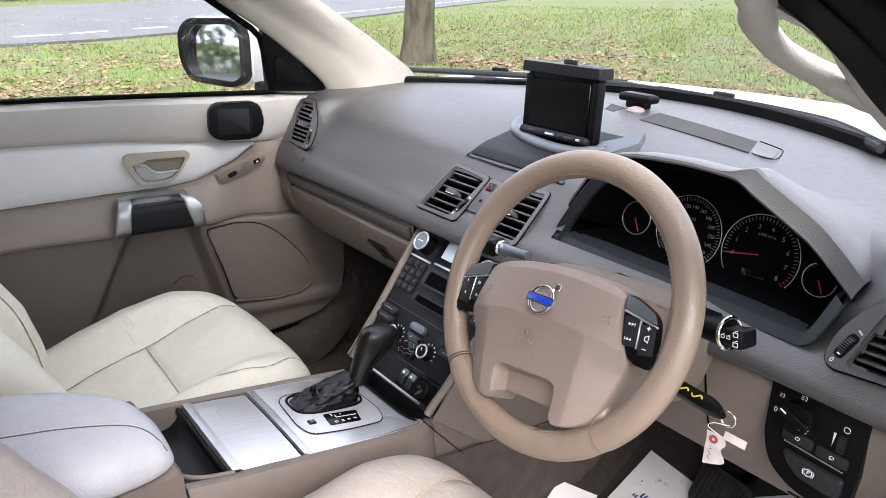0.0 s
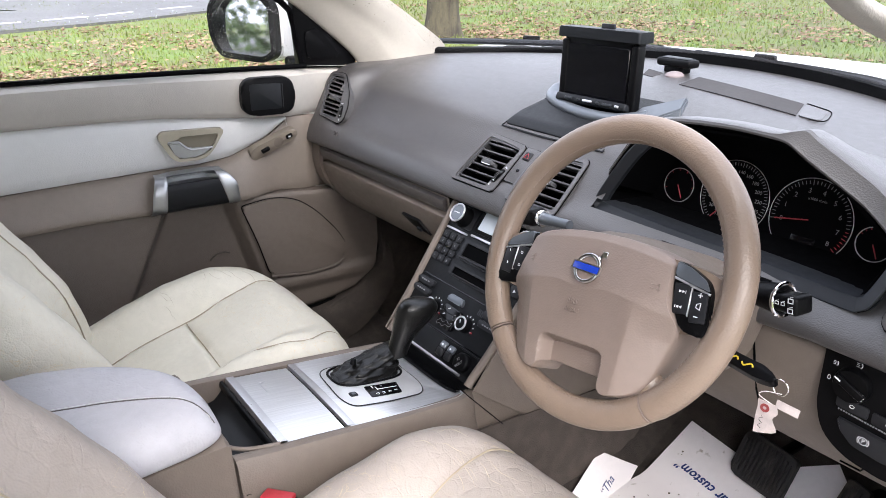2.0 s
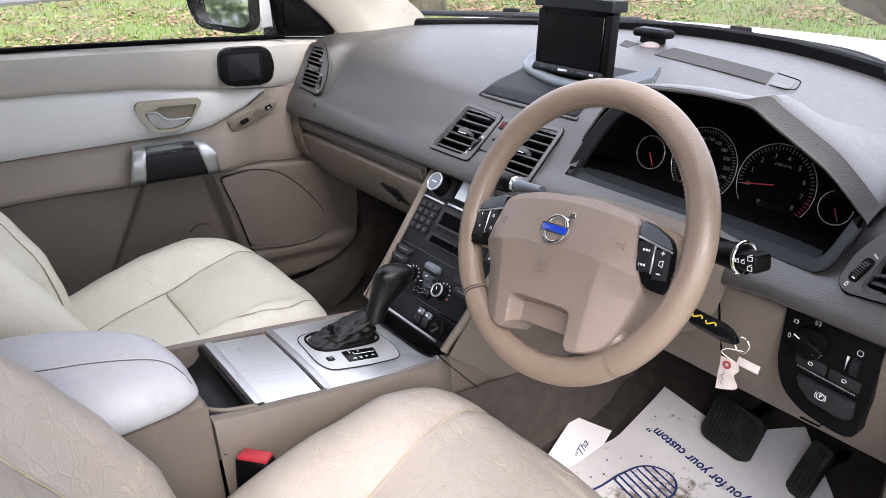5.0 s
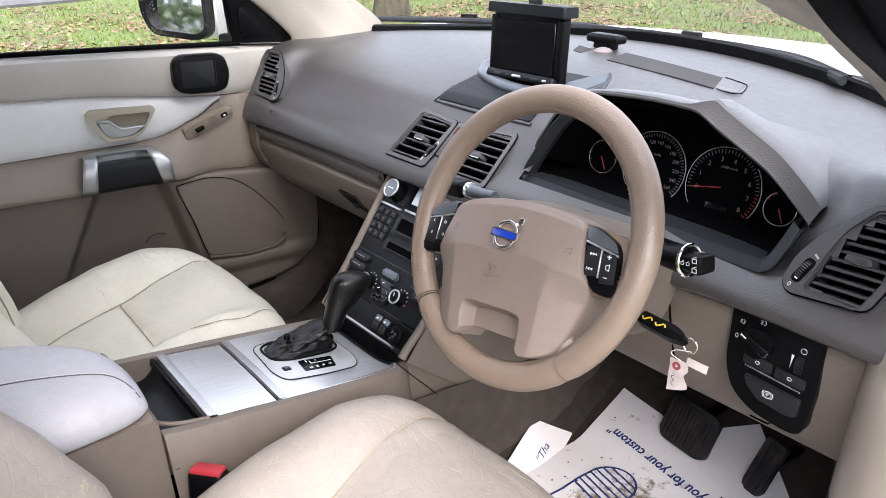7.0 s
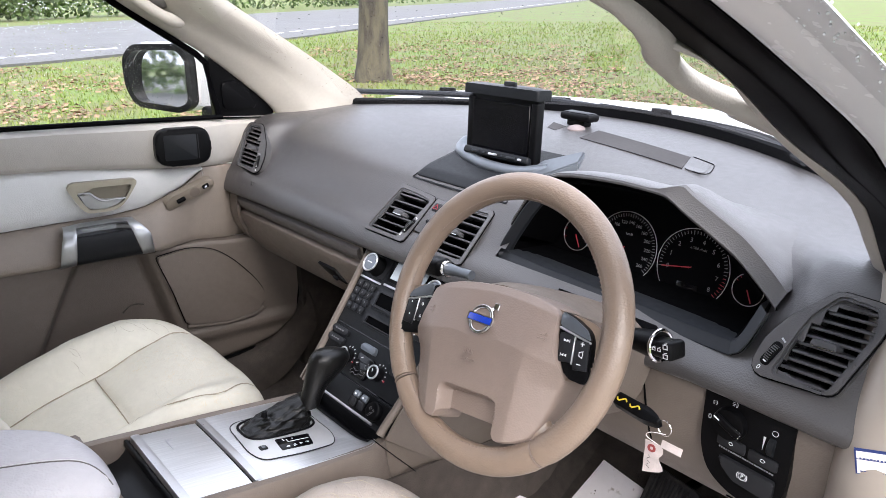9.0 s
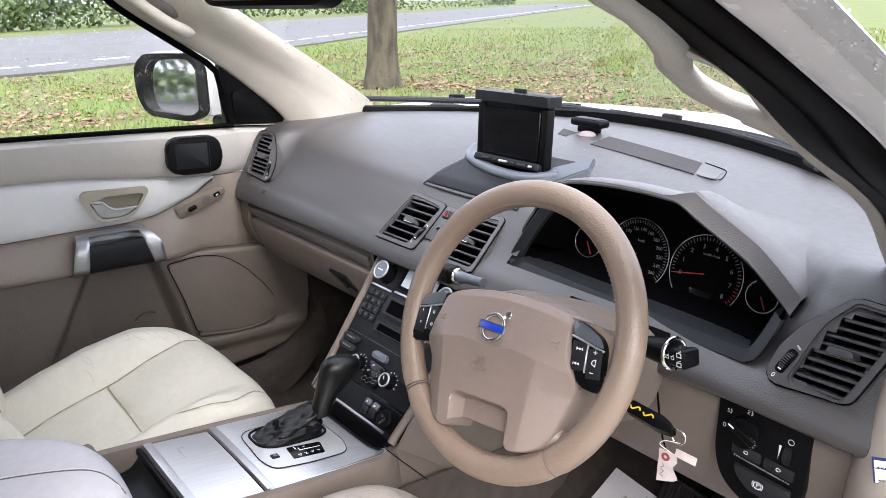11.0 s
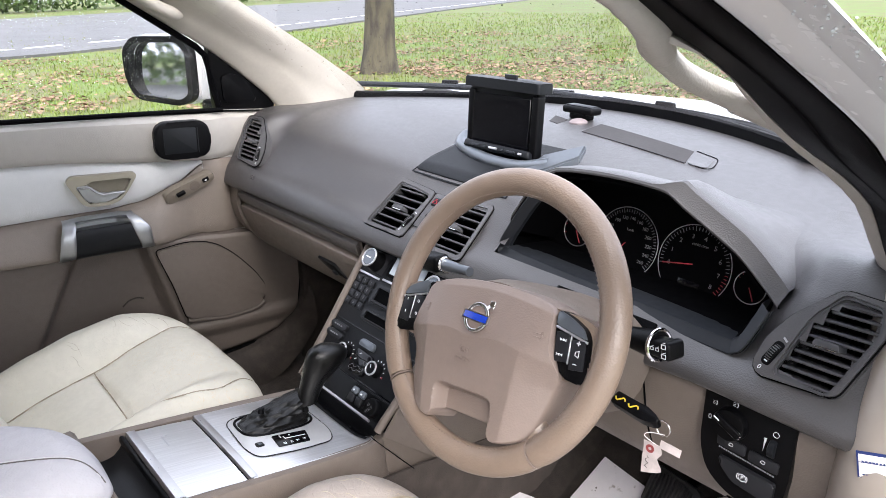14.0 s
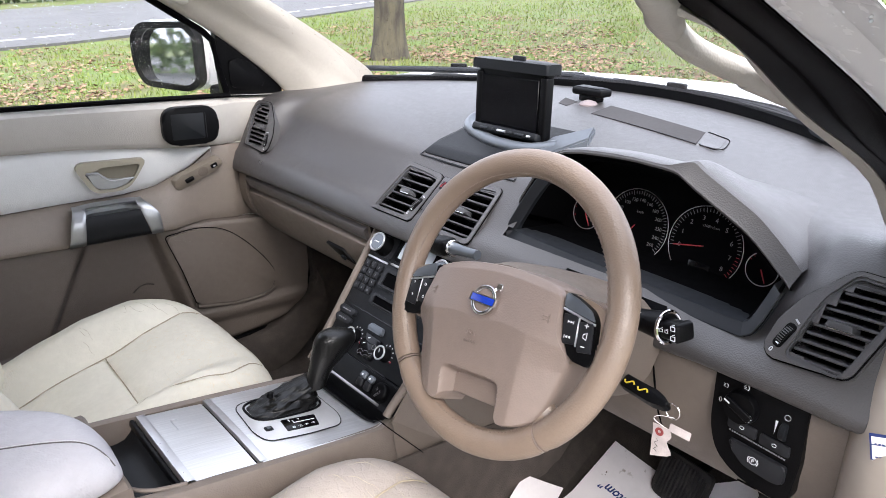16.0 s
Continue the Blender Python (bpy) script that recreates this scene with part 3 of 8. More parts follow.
def build_pillars():
    out_l = [(-0.745, 0.385, 1.11), (-0.738, 0.350, 1.165), (-0.735, 0.312, 1.212), (-0.735, 0.241, 1.275), (-0.735, 0.168, 1.333), (-0.735, 0.086, 1.387), (-0.725, -0.03, 1.464), (-0.69, -0.2, 1.60)]
    ridge = [(-0.69, 0.45, 1.13), (-0.69, 0.417, 1.183), (-0.69, 0.356, 1.253), (-0.69, 0.297, 1.306), (-0.69, 0.200, 1.364), (-0.69, 0.130, 1.404), (-0.68, 0.02, 1.470), (-0.64, -0.13, 1.60)]
    in_l = [(-0.70, 0.575, 1.155), (-0.690, 0.545, 1.203), (-0.674, 0.452, 1.266), (-0.660, 0.363, 1.322), (-0.645, 0.275, 1.374), (-0.630, 0.190, 1.424), (-0.605, 0.080, 1.492), (-0.57, -0.06, 1.60)]
    rows = []
    for a, c, b in zip(out_l, ridge, in_l):
        a, b, c = V(a), V(b), V(c)
        rows.append([a + V((-0.02, 0.01, 0)), a, a.lerp(c, 0.5) + V((0.003, -0.006, 0)), c.lerp(a, 0.12) + V((0.002, -0.003, 0)), c.lerp(b, 0.12) + V((0.002, -0.003, 0)), b.lerp(c, 0.45) + V((0.004, -0.006, 0)), b, b + V((0, 0.03, 0.01))])
    pl = solid("a_pillar_passenger", sheet(rows, 4, 6, thick=0.012), HEADLINER, "cream moulded windscreen pillar trim", "pillar", kind="structure")
    grab = thing("grab_handle", "cream moulded grab handle on the passenger pillar", "handle")
    part("bar", tube(catmull([(-0.675, -0.13, 1.565), (-0.662, -0.075, 1.520), (-0.655, -0.030, 1.480), (-0.655, 0.008, 1.451), (-0.658, 0.040, 1.430), (-0.668, 0.075, 1.414), (-0.682, 0.100, 1.408)], 6), [0.013] * 26 + [0.0135, 0.014, 0.0145, 0.014, 0.0135, 0.012, 0.011, 0.009, 0.007, 0.005, 0.003], 16), HEADLINER, grab)
    # Taupe tube behind the bar holds the recess's shade in its colour.
    part("recess", tube(catmull([(-0.668, -0.10, 1.580), (-0.672, -0.02, 1.510), (-0.676, 0.035, 1.466), (-0.678, 0.065, 1.444)], 6), [0.022] * 12 + [0.021, 0.020, 0.018, 0.015, 0.011, 0.007, 0.003], 16), TAUPE, grab, "finger recess, its shade put into a darker colour")
    # driver's side: trim, seal and white metal between four lines, each read off at the same heights
    def at_z(line, z):
        for (a, b) in zip(line, line[1:]):
            if z >= b[2] or b is line[-1]:
                return V(a).lerp(V(b), (a[2] - z) / (a[2] - b[2]))

    levels = [1.56, 1.51, 1.479, 1.468, 1.458, 1.447, 1.436, 1.424, 1.408, 1.392, 1.375, 1.355, 1.33, 1.30, 1.26, 1.21, 1.16]
    inner = [(0.57, -0.255, 1.56), (0.635, -0.165, 1.47), (0.650, -0.153, 1.46), (0.655, -0.128, 1.447), (0.668, -0.104, 1.433), (0.676, -0.079, 1.427), (0.680, -0.033, 1.408), (0.675, 0.004, 1.390), (0.680, 0.055, 1.355), (0.685, 0.109, 1.325), (0.690, 0.137, 1.310), (0.70, 0.21, 1.271), (0.71, 0.32, 1.16)]
    middle = [(0.60, -0.255, 1.56), (0.655, -0.151, 1.470), (0.662, -0.125, 1.455), (0.670, -0.100, 1.440), (0.682, -0.077, 1.426), (0.685, -0.034, 1.405), (0.687, -0.012, 1.393), (0.694, 0.036, 1.361), (0.700, 0.082, 1.336), (0.705, 0.143, 1.308), (0.713, 0.213, 1.273), (0.73, 0.30, 1.16)]
    outer = [(0.69, -0.33, 1.56), (0.745, -0.201, 1.470), (0.758, -0.167, 1.449), (0.772, -0.136, 1.427), (0.787, -0.091, 1.398), (0.795, -0.062, 1.379), (0.803, -0.02, 1.345), (0.815, 0.05, 1.30), (0.832, 0.14, 1.23), (0.838, 0.20, 1.16)]
    edge = [(0.77, -0.37, 1.56), (0.82, -0.234, 1.470), (0.836, -0.175, 1.434), (0.855, -0.11, 1.392), (0.875, -0.04, 1.338), (0.90, 0.05, 1.27), (0.91, 0.14, 1.16)]
    RI, RS, RO, RW = [[at_z(line, z) for z in levels] for line in (inner, middle, outer, edge)]
    rows = [[a + V((-0.012, 0.03, -0.003)), a, a.lerp(b, 0.5) + V((0.001, -0.004, 0.002)), b, b + V((-0.004, 0.015, 0.0))] for a, b in zip(RI, RS)]
    solid("a_pillar_driver", sheet(rows, 3, 2), DOORTOP, "beige moulded pillar trim with a grab handle", "pillar", kind="structure")
    rows = []
    for a, b in zip(RS, RO):
        rows.append([a + V((-0.004, 0.015, 0)), a + V((0.001, -0.003, 0.002)), a.lerp(b, 0.20) + V((0.003, -0.014, 0.006)), a.lerp(b, 0.42) + V((0.003, -0.007, 0.002)), a.lerp(b, 0.5) + V((0, 0.002, 0)), a.lerp(b, 0.56) + V((0.002, -0.004, 0.002)), a.lerp(b, 0.8) + V((0.002, -0.010, 0.003)), b, b + V((-0.006, 0.02, 0))])
    solid("door_seal", sheet(rows, 4, 2), SEAL, "black rubber seal round the open door frame", "seal", kind="structure")
    rows = []
    for a, b in zip(RO, RW):
        rows.append([a + V((-0.004, 0.02, 0)), a + V((0.004, -0.004, 0.0)), a.lerp(b, 0.3) + V((0.004, -0.010, 0.004)), a.lerp(b, 0.42) + V((0.008, -0.016, 0.008)), a.lerp(b, 0.5) + V((0.006, -0.012, 0.006)), a.lerp(b, 0.8) + V((0.005, -0.016, 0.008)), b, b + V((-0.02, 0.05, 0))])
    solid("body_pillar", sheet(rows, 3, 2), WHITE, "white painted body pillar beaded with rain", "pillar", kind="structure")
    rnd = random.Random(12)
    bm = bmesh.new()
    for _ in range(150):
        k = rnd.uniform(0.5, 12.5)
        i, f = int(k), k - int(k)
        a, b = V(RO[i]).lerp(V(RO[i + 1]), f), V(RW[i]).lerp(V(RW[i + 1]), f)
        u = rnd.uniform(0.25, 0.95)
        p = a.lerp(b, u) + V((0.006, -0.0165 if 0.6 < u else -0.013, 0.007))
        r = rnd.uniform(0.0004, 0.0010)
        bmesh.ops.create_icosphere(bm, subdivisions=2, radius=r, matrix=Matrix.Translation(p))
    solid("rain_beads", bm, BEAD, "small rain beads on the white pillar", "rain", kind="stuff")
    return RI, RS


RI, RS = build_pillars()


def build_windscreen():
    rows = []
    for k in range(7):
        f = k / 6
        rows.append([V((x * (1 - 0.18 * f), (0.90 - 0.30 * (x / 0.72) ** 2) * (1 - f) + f * (0.0 - 0.12 * (x / 0.72) ** 2), 1.165 + f * 0.435 - 0.02 * (x / 0.72) ** 2)) for x in (-0.73, -0.5, -0.25, 0, 0.25, 0.5, 0.73)])
    g = solid("windscreen", sheet(rows, 3, 2), GLASS, "clear windscreen with scattered rain drops", "windscreen", kind="structure")
    g.visible_shadow = False
    # black band and cowl below it
    rows = [[V((x, 0.80 - 0.27 * (x / 0.72) ** 2 + dy, z - ((0.026 * max(0.0, -x / 0.72) + 0.050 * max(0.0, x / 0.72) ** 2) if z > 1.17 else 0))) for x in (-0.735, -0.5, -0.25, 0, 0.25, 0.5, 0.735)] for dy, z in ((0.0, 1.165), (0.004, 1.222), (0.012, 1.226), (0.10, 1.205), (0.12, 1.15))]
    solid("cowl", sheet(rows, 3, 1, thick=0.01), BLACK, "black plastic cowl at the foot of the windscreen", "cowl", kind="structure")
    rows = [[V((x, 0.98 - 0.17 * (x / 0.72) ** 2 + dy, z - (0.06 if abs(x) > 0.92 else 0))) for x in (-0.935, -0.90, -0.6, -0.3, 0, 0.3, 0.6, 0.90, 0.935)] for dy, z in ((0, 1.134), (0.05, 1.154), (0.28, 1.160), (0.45, 1.146), (0.7, 1.085), (0.95, 0.96), (1.05, 0.85))]
    solid("bonnet", sheet(rows, 3, 3, thick=0.01), WHITE, "wet white bonnet beyond the windscreen", "bonnet")


build_windscreen()


# ---- dashboard ----
def in_poly(x, y, poly):
    c = False
    for i in range(len(poly)):
        (x1, y1), (x2, y2) = poly[i - 1], poly[i]
        if (y1 > y) != (y2 > y) and x < (x2 - x1) * (y - y1) / (y2 - y1) + x1:
            c = not c
    return c


# openings, as outlines in x and z of the skin
VENT_CL = [(-0.135, 1.043), (-0.050, 1.043), (-0.032, 1.100), (-0.123, 1.106)]
VENT_CR = [(0.020, 1.043), (0.124, 1.043), (0.118, 1.106), (0.020, 1.100)]
HOLE_R = [(0.660, 1.060), (0.725, 1.056), (0.742, 1.125), (0.735, 1.140), (0.70, 1.140), (0.672, 1.09)]
HOLE_L = [(-x + 0.028, z + 0.010) for x, z in HOLE_R]
CLUSTER = [(0.184, 1.062), (0.606, 1.062), (0.625, 1.122), (0.57, 1.18), (0.23, 1.18)]
# the end vents, as outlines in space
END_RIM = [(0.634, 0.202, 1.057), (0.645, 0.196, 1.048), (0.732, 0.187, 1.060), (0.757, 0.231, 1.131), (0.752, 0.248, 1.155), (0.698, 0.256, 1.154), (0.656, 0.238, 1.114), (0.638, 0.221, 1.084)]
END_MOUTH = [(0.661, 0.199, 1.058), (0.722, 0.189, 1.060), (0.747, 0.230, 1.126), (0.742, 0.245, 1.147), (0.701, 0.251, 1.147), (0.681, 0.237, 1.120), (0.671, 0.220, 1.092)]


def build_dashboard():
    d = thing("dashboard", "grey grained plastic dashboard over a beige lower fascia", "dashboard")
    n = 150
    s_list = [i / 6 for i in range(6 * (len(DASH_PROFILE) - 1) + 1)]
    cols = [catmull([dash_point(x, y, z) for y, z in DASH_PROFILE], 6) for x in (-0.735 + 1.495 * i / n for i in range(n + 1))]
    cols.append([p + V((0.006, 0.012, -0.002)) for p in cols[-1]])
    cols.append([p + V((0.001, 0.04, -0.006)) for p in cols[-1]])
    holes = (VENT_CL, VENT_CR, HOLE_R, HOLE_L, CLUSTER)
    bm = sheet(cols, skip=lambda p: p.y < 0.36 and any(in_poly(p.x, p.z, h) for h in holes))
    part("upper_skin", bm, DASH, d, "grey grained plastic")
    # hood over the instruments
    lip = [(0.184, 1.112), (0.197, 1.132), (0.232, 1.180), (0.275, 1.210), (0.37, 1.220), (0.440, 1.2190), (0.462, 1.2165), (0.474, 1.211), (0.490, 1.2015), (0.53, 1.181), (0.567, 1.161), (0.60, 1.138), (0.622, 1.122), (0.632, 1.113)]
    rows, lining = [], []
    for x, z in lip:
        wide = max(0.0, min(1.0, (x - 0.452) / 0.02))
        back = -0.012 * max(0.0, min(1.0, (x - 0.58) / 0.05))
        q = V((x + 0.007 * wide, 0.266 + 0.009 * wide + back, z + 0.003 + 0.0165 * wide))

        def over(y, f):
            s = dash_surface(q.x, y).z
            return V((q.x, y, q.z + (s - 0.001 - q.z) * f))
        lining.append([V((x, 0.330, z - 0.026)), V((x, 0.300, z - 0.016)), V((x, 0.268, z - 0.009)), V((x, 0.2622 + back, z - 0.0035))])
        row = [V((x, 0.262 + back, z - 0.004)), V((x, 0.2615 + back, z - 0.001)), V((x, 0.2635 + back, z + 0.002)), q + V((-0.001, -0.003, -0.001)), q + V((0, 0.003, 0.0004))]
        row += [over(0.31, 0.06), over(0.34, 0.22), over(0.38, 0.55), over(0.42, 0.86), over(0.445, 1.0), over(0.47, 1.0) - V((0, 0, 0.006))]
        rows.append(row)
    part("hood_lining", sheet(lining, 1, 3), DIAL, d, "black underside of the hood")
    part("instrument_hood", sheet(rows, 1, 3), DASH, d, "grey grained hood over the dials", angle=24)
    # lower fascia, beige
    rows = []
    for i in range(41):
        x = -0.735 + 0.58 * i / 40
        rows.append([V((x, y, z)) for y, z in ((0.215, 1.004), (0.196, 0.998), (0.203, 0.955), (0.222, 0.90), (0.262, 0.83), (0.33, 0.79), (0.50, 0.78))])
    part("passenger_fascia", sheet(rows, 4, 1), BEIGE, d, "beige plastic")
    rows = []
    for i in range(41):
        x = 0.10 + 0.645 * i / 40
        rows.append([V((x, y, z)) for y, z in ((0.215, 1.004), (0.196, 0.998), (0.198, 0.95), (0.205, 0.90), (0.235, 0.84), (0.30, 0.80), (0.45, 0.80))])
    part("driver_fascia", sheet(rows, 4, 1), BEIGE, d, "beige plastic")
    return d


dashboard = build_dashboard()


def skin_at(x, z):
    for i in range(1, len(DASH_PROFILE) - 1):
        (a, b), (c, e) = DASH_PROFILE[i], DASH_PROFILE[i + 1]
        if b <= z <= e:
            return dash_point(x, a + (c - a) * (z - b) / (e - b), z)
    return dash_point(x, 0.2, z)


def fan(pts, n=72):
    """An outline read off by turning about (0, 0), so that two outlines can be joined point by point."""
    out = []
    for k in range(n):
        a = 2 * math.pi * k / n
        d = V((math.cos(a), math.sin(a)))
        best = 0.0
        for i in range(len(pts)):
            p, q = V(pts[i - 1][:2]), V(pts[i][:2])
            s = q - p
            den = d.x * s.y - d.y * s.x
            if abs(den) < 1e-12:
                continue
            t, u = (p.x * s.y - p.y * s.x) / den, (p.x * d.y - p.y * d.x) / den
            if t > 0 and -1e-6 <= u <= 1 + 1e-6:
                best = max(best, t)
        out.append(d * best)
    return out


def build_vent(mouth, rim, slats, label, wheel=None, turn=0.0):
    """A louvred air vent let into the dashboard; mouth and rim: its opening and its surround in space; wheel: the place of its thumb wheel, leaning by turn."""
    v = thing("air_vent", label, "air vent", "air vents in the dashboard")
    pts = [V(p) for p in mouth]
    mid = sum(pts, V()) / len(pts)
    nrm = V()
    for i in range(len(pts)):
        nrm += (pts[i - 1] - mid).cross(pts[i] - mid)
    nrm = nrm.normalized()
    if nrm.y > 0:
        nrm = -nrm
    ux = V((1, 0, 0)) - nrm * nrm.x
    m = basis(mid, ux, nrm.cross(ux))
    inv = m.inverted()

    def flatten(line):
        f = [(inv @ V(p)).to_2d() for p in line]
        return f if sum(f[i - 1][0] * f[i][1] - f[i][0] * f[i - 1][1] for i in range(len(f))) > 0 else f[::-1]

    flat = flatten(mouth)
    outer = fan(rounded(flatten(rim) if rim else scaled_outline(flat, -0.010), 0.010, 5))
    inner = fan(rounded(flat, 0.006, 4))
    lip = [p + (q - p).normalized() * 0.0035 for p, q in zip(inner, outer)]
    part("bezel", ring_frame(outer, lip, -0.03, 0.0035, 0.0022, m), DASH, v, "grey surround")
    part("mouth_lip", ring_frame(lip, inner, -0.03, 0.0012, 0.0008, m), SLAT, v, "satin inner lip")
    part("bezel_line", tube([m @ V((p[0], p[1], 0.0008)) for p in scaled_outline(outer, -0.0006)], 0.0011, 6, True), SEAL, v)
    part("throat", prism(inner, -0.052, -0.048, 0, m), DIAL, v)
    part("wall", ring_frame(scaled_outline(inner, -0.002), inner, -0.05, -0.004, 0, m), DIAL, v)
    y0, y1 = min(p[1] for p in flat), max(p[1] for p in flat)
    x_all = [p[0] for p in flat]
    for k in range(slats):
        y = y0 + (k + 0.6) * (y1 - y0) / slats
        hits = []
        for i in range(len(flat)):
            a, b = flat[i - 1], flat[i]
            if (a[1] > y) != (b[1] > y):
                hits.append(a[0] + (b[0] - a[0]) * (y - a[1]) / (b[1] - a[1]))
        if len(hits) < 2:
            continue
        x0, x1 = min(hits), max(hits)
        part("slat", rbox((x1 - x0 - 0.001, 0.0036, 0.024), 0.0013, 2, m @ pose((x0 + x1) / 2, y, -0.0135, 16)), SLAT, v)
    for k in range(5):
        x = min(x_all) + (k + 1) * (max(x_all) - min(x_all)) / 6
        part("fin", rbox((0.0016, (y1 - y0) * 0.8, 0.014), 0, 1, m @ pose(x, (y0 + y1) / 2, -0.036)), BLACK, v)
    cx = sum(x_all) / len(x_all)
    tab = rounded([V(p) for p in ((-0.016, -0.0045), (0.016, -0.0045), (0.0135, 0.0045), (-0.0135, 0.0045))], 0.003, 3)
    part("tab", prism(tab, -0.012, 0.006, 0.002, m @ pose(cx, (y0 + y1) / 2 - 0.002, 0, 14)), SLAT, v, "satin grey adjuster tab")
    part("tab_edge", tube([m @ V((cx - 0.012, (y0 + y1) / 2 - 0.0075, 0.0042)), m @ V((cx + 0.012, (y0 + y1) / 2 - 0.0075, 0.0042))], 0.0008, 6), CHROME, v)
    if wheel:
        at = inv @ V(wheel)
        g = m @ pose(at.x, at.y, 0.0, 0, 0, turn)
        part("wheel_plate", prism(rounded([V(p) for p in ((-0.0062, -0.016), (0.0062, -0.016), (0.0062, 0.016), (-0.0062, 0.016))], 0.005), 0.002, 0.0040, 0.0006, g), BLACK, v)
        tw = part("thumb_wheel", lathe([(0.0130, -0.004), (0.0140, -0.003), (0.0140, 0.003), (0.0130, 0.004)], 28, g @ pose(0, 0, -0.0060, 0, 90, 0)), BLACK, v)
        for k in range(9):
            t = radians(-48 + 12 * k)
            part("rib", rbox((0.0068, 0.0010, 0.0012), 0, 1, g @ pose(0, 0.0143 * math.sin(t), -0.0060 + 0.0143 * math.cos(t), -math.degrees(t))), SLAT, tw)
        part("wheel_mark", rbox((0.004, 0.0016, 0.0006), 0, 1, g @ pose(0, -0.0115, 0.0042)), MARK, v)
        lettering("0", 0.0085, g @ pose(-0.001, -0.0215, 0.0039), MARK, v, "figure", 0.0001)
        part("fan_sign", rbox((0.007, 0.0022, 0.0004), 0, 1, g @ pose(0.001, 0.0205, 0.0038, 0, 0, -18)), SATIN, v)
    return v


build_vent([skin_at(x, z) for x, z in VENT_CL], [skin_at(x, z) for x, z in ((-0.146, 1.036), (-0.024, 1.036), (-0.022, 1.108), (-0.130, 1.114))], 6, "grey louvred air vent beside the hazard switch", skin_at(-0.036, 1.058), -12)
build_vent([skin_at(x, z) for x, z in VENT_CR], None, 6, "grey louvred air vent beside the hazard switch")


def build_hazard_switch():
    h = thing("hazard_switch", "grey warning light switch with a red triangle between vents", "switch")
    up = (skin_at(-0.005, 1.108) - skin_at(-0.005, 1.050))
    m = basis(skin_at(-0.005, 1.079), (1, 0, 0), up)
    part("plate", prism(rounded([V(p) for p in ((-0.016, -0.036), (0.016, -0.036), (0.018, 0.040), (-0.014, 0.040))], 0.003), -0.004, 0.004, 0.001, m), DASH, h)
    part("gap", tube([m @ V((x, y, 0.003)) for x, y in ((-0.016, -0.036), (0.016, -0.036), (0.018, 0.040), (-0.014, 0.040))], 0.0012, 6, True), GLOSSY, h)
    b = part("button", rbox((0.018, 0.018, 0.006), 0.003, 4, m @ pose(0.001, 0.022, 0.004)), BUTTON, h, "dark switch button")
    part("triangle", tube([m @ V((0.001 + x, 0.021 + y, 0.0072)) for x, y in ((-0.006, -0.004), (0.006, -0.004), (0.0, 0.006))], 0.0009, 6, True), RED, b, "red warning triangle")
    part("lens", lathe([(0.0035, 0), (0.003, 0.0015), (0.0005, 0.002)], 14, m @ pose(0.001, -0.010, 0.004)), GLOSSY, h)
    return h


build_hazard_switch()
build_vent(END_MOUTH, END_RIM, 10, "grey louvred air vent with a thumb wheel", (0.653, 0.211, 1.073), -20)
build_vent([(-x + 0.028, y + 0.012, z + 0.010) for x, y, z in END_MOUTH], [(-x + 0.028, y + 0.012, z + 0.010) for x, y, z in END_RIM], 10, "grey louvred air vent at the dashboard's far end", (-0.625, 0.223, 1.083), 20)


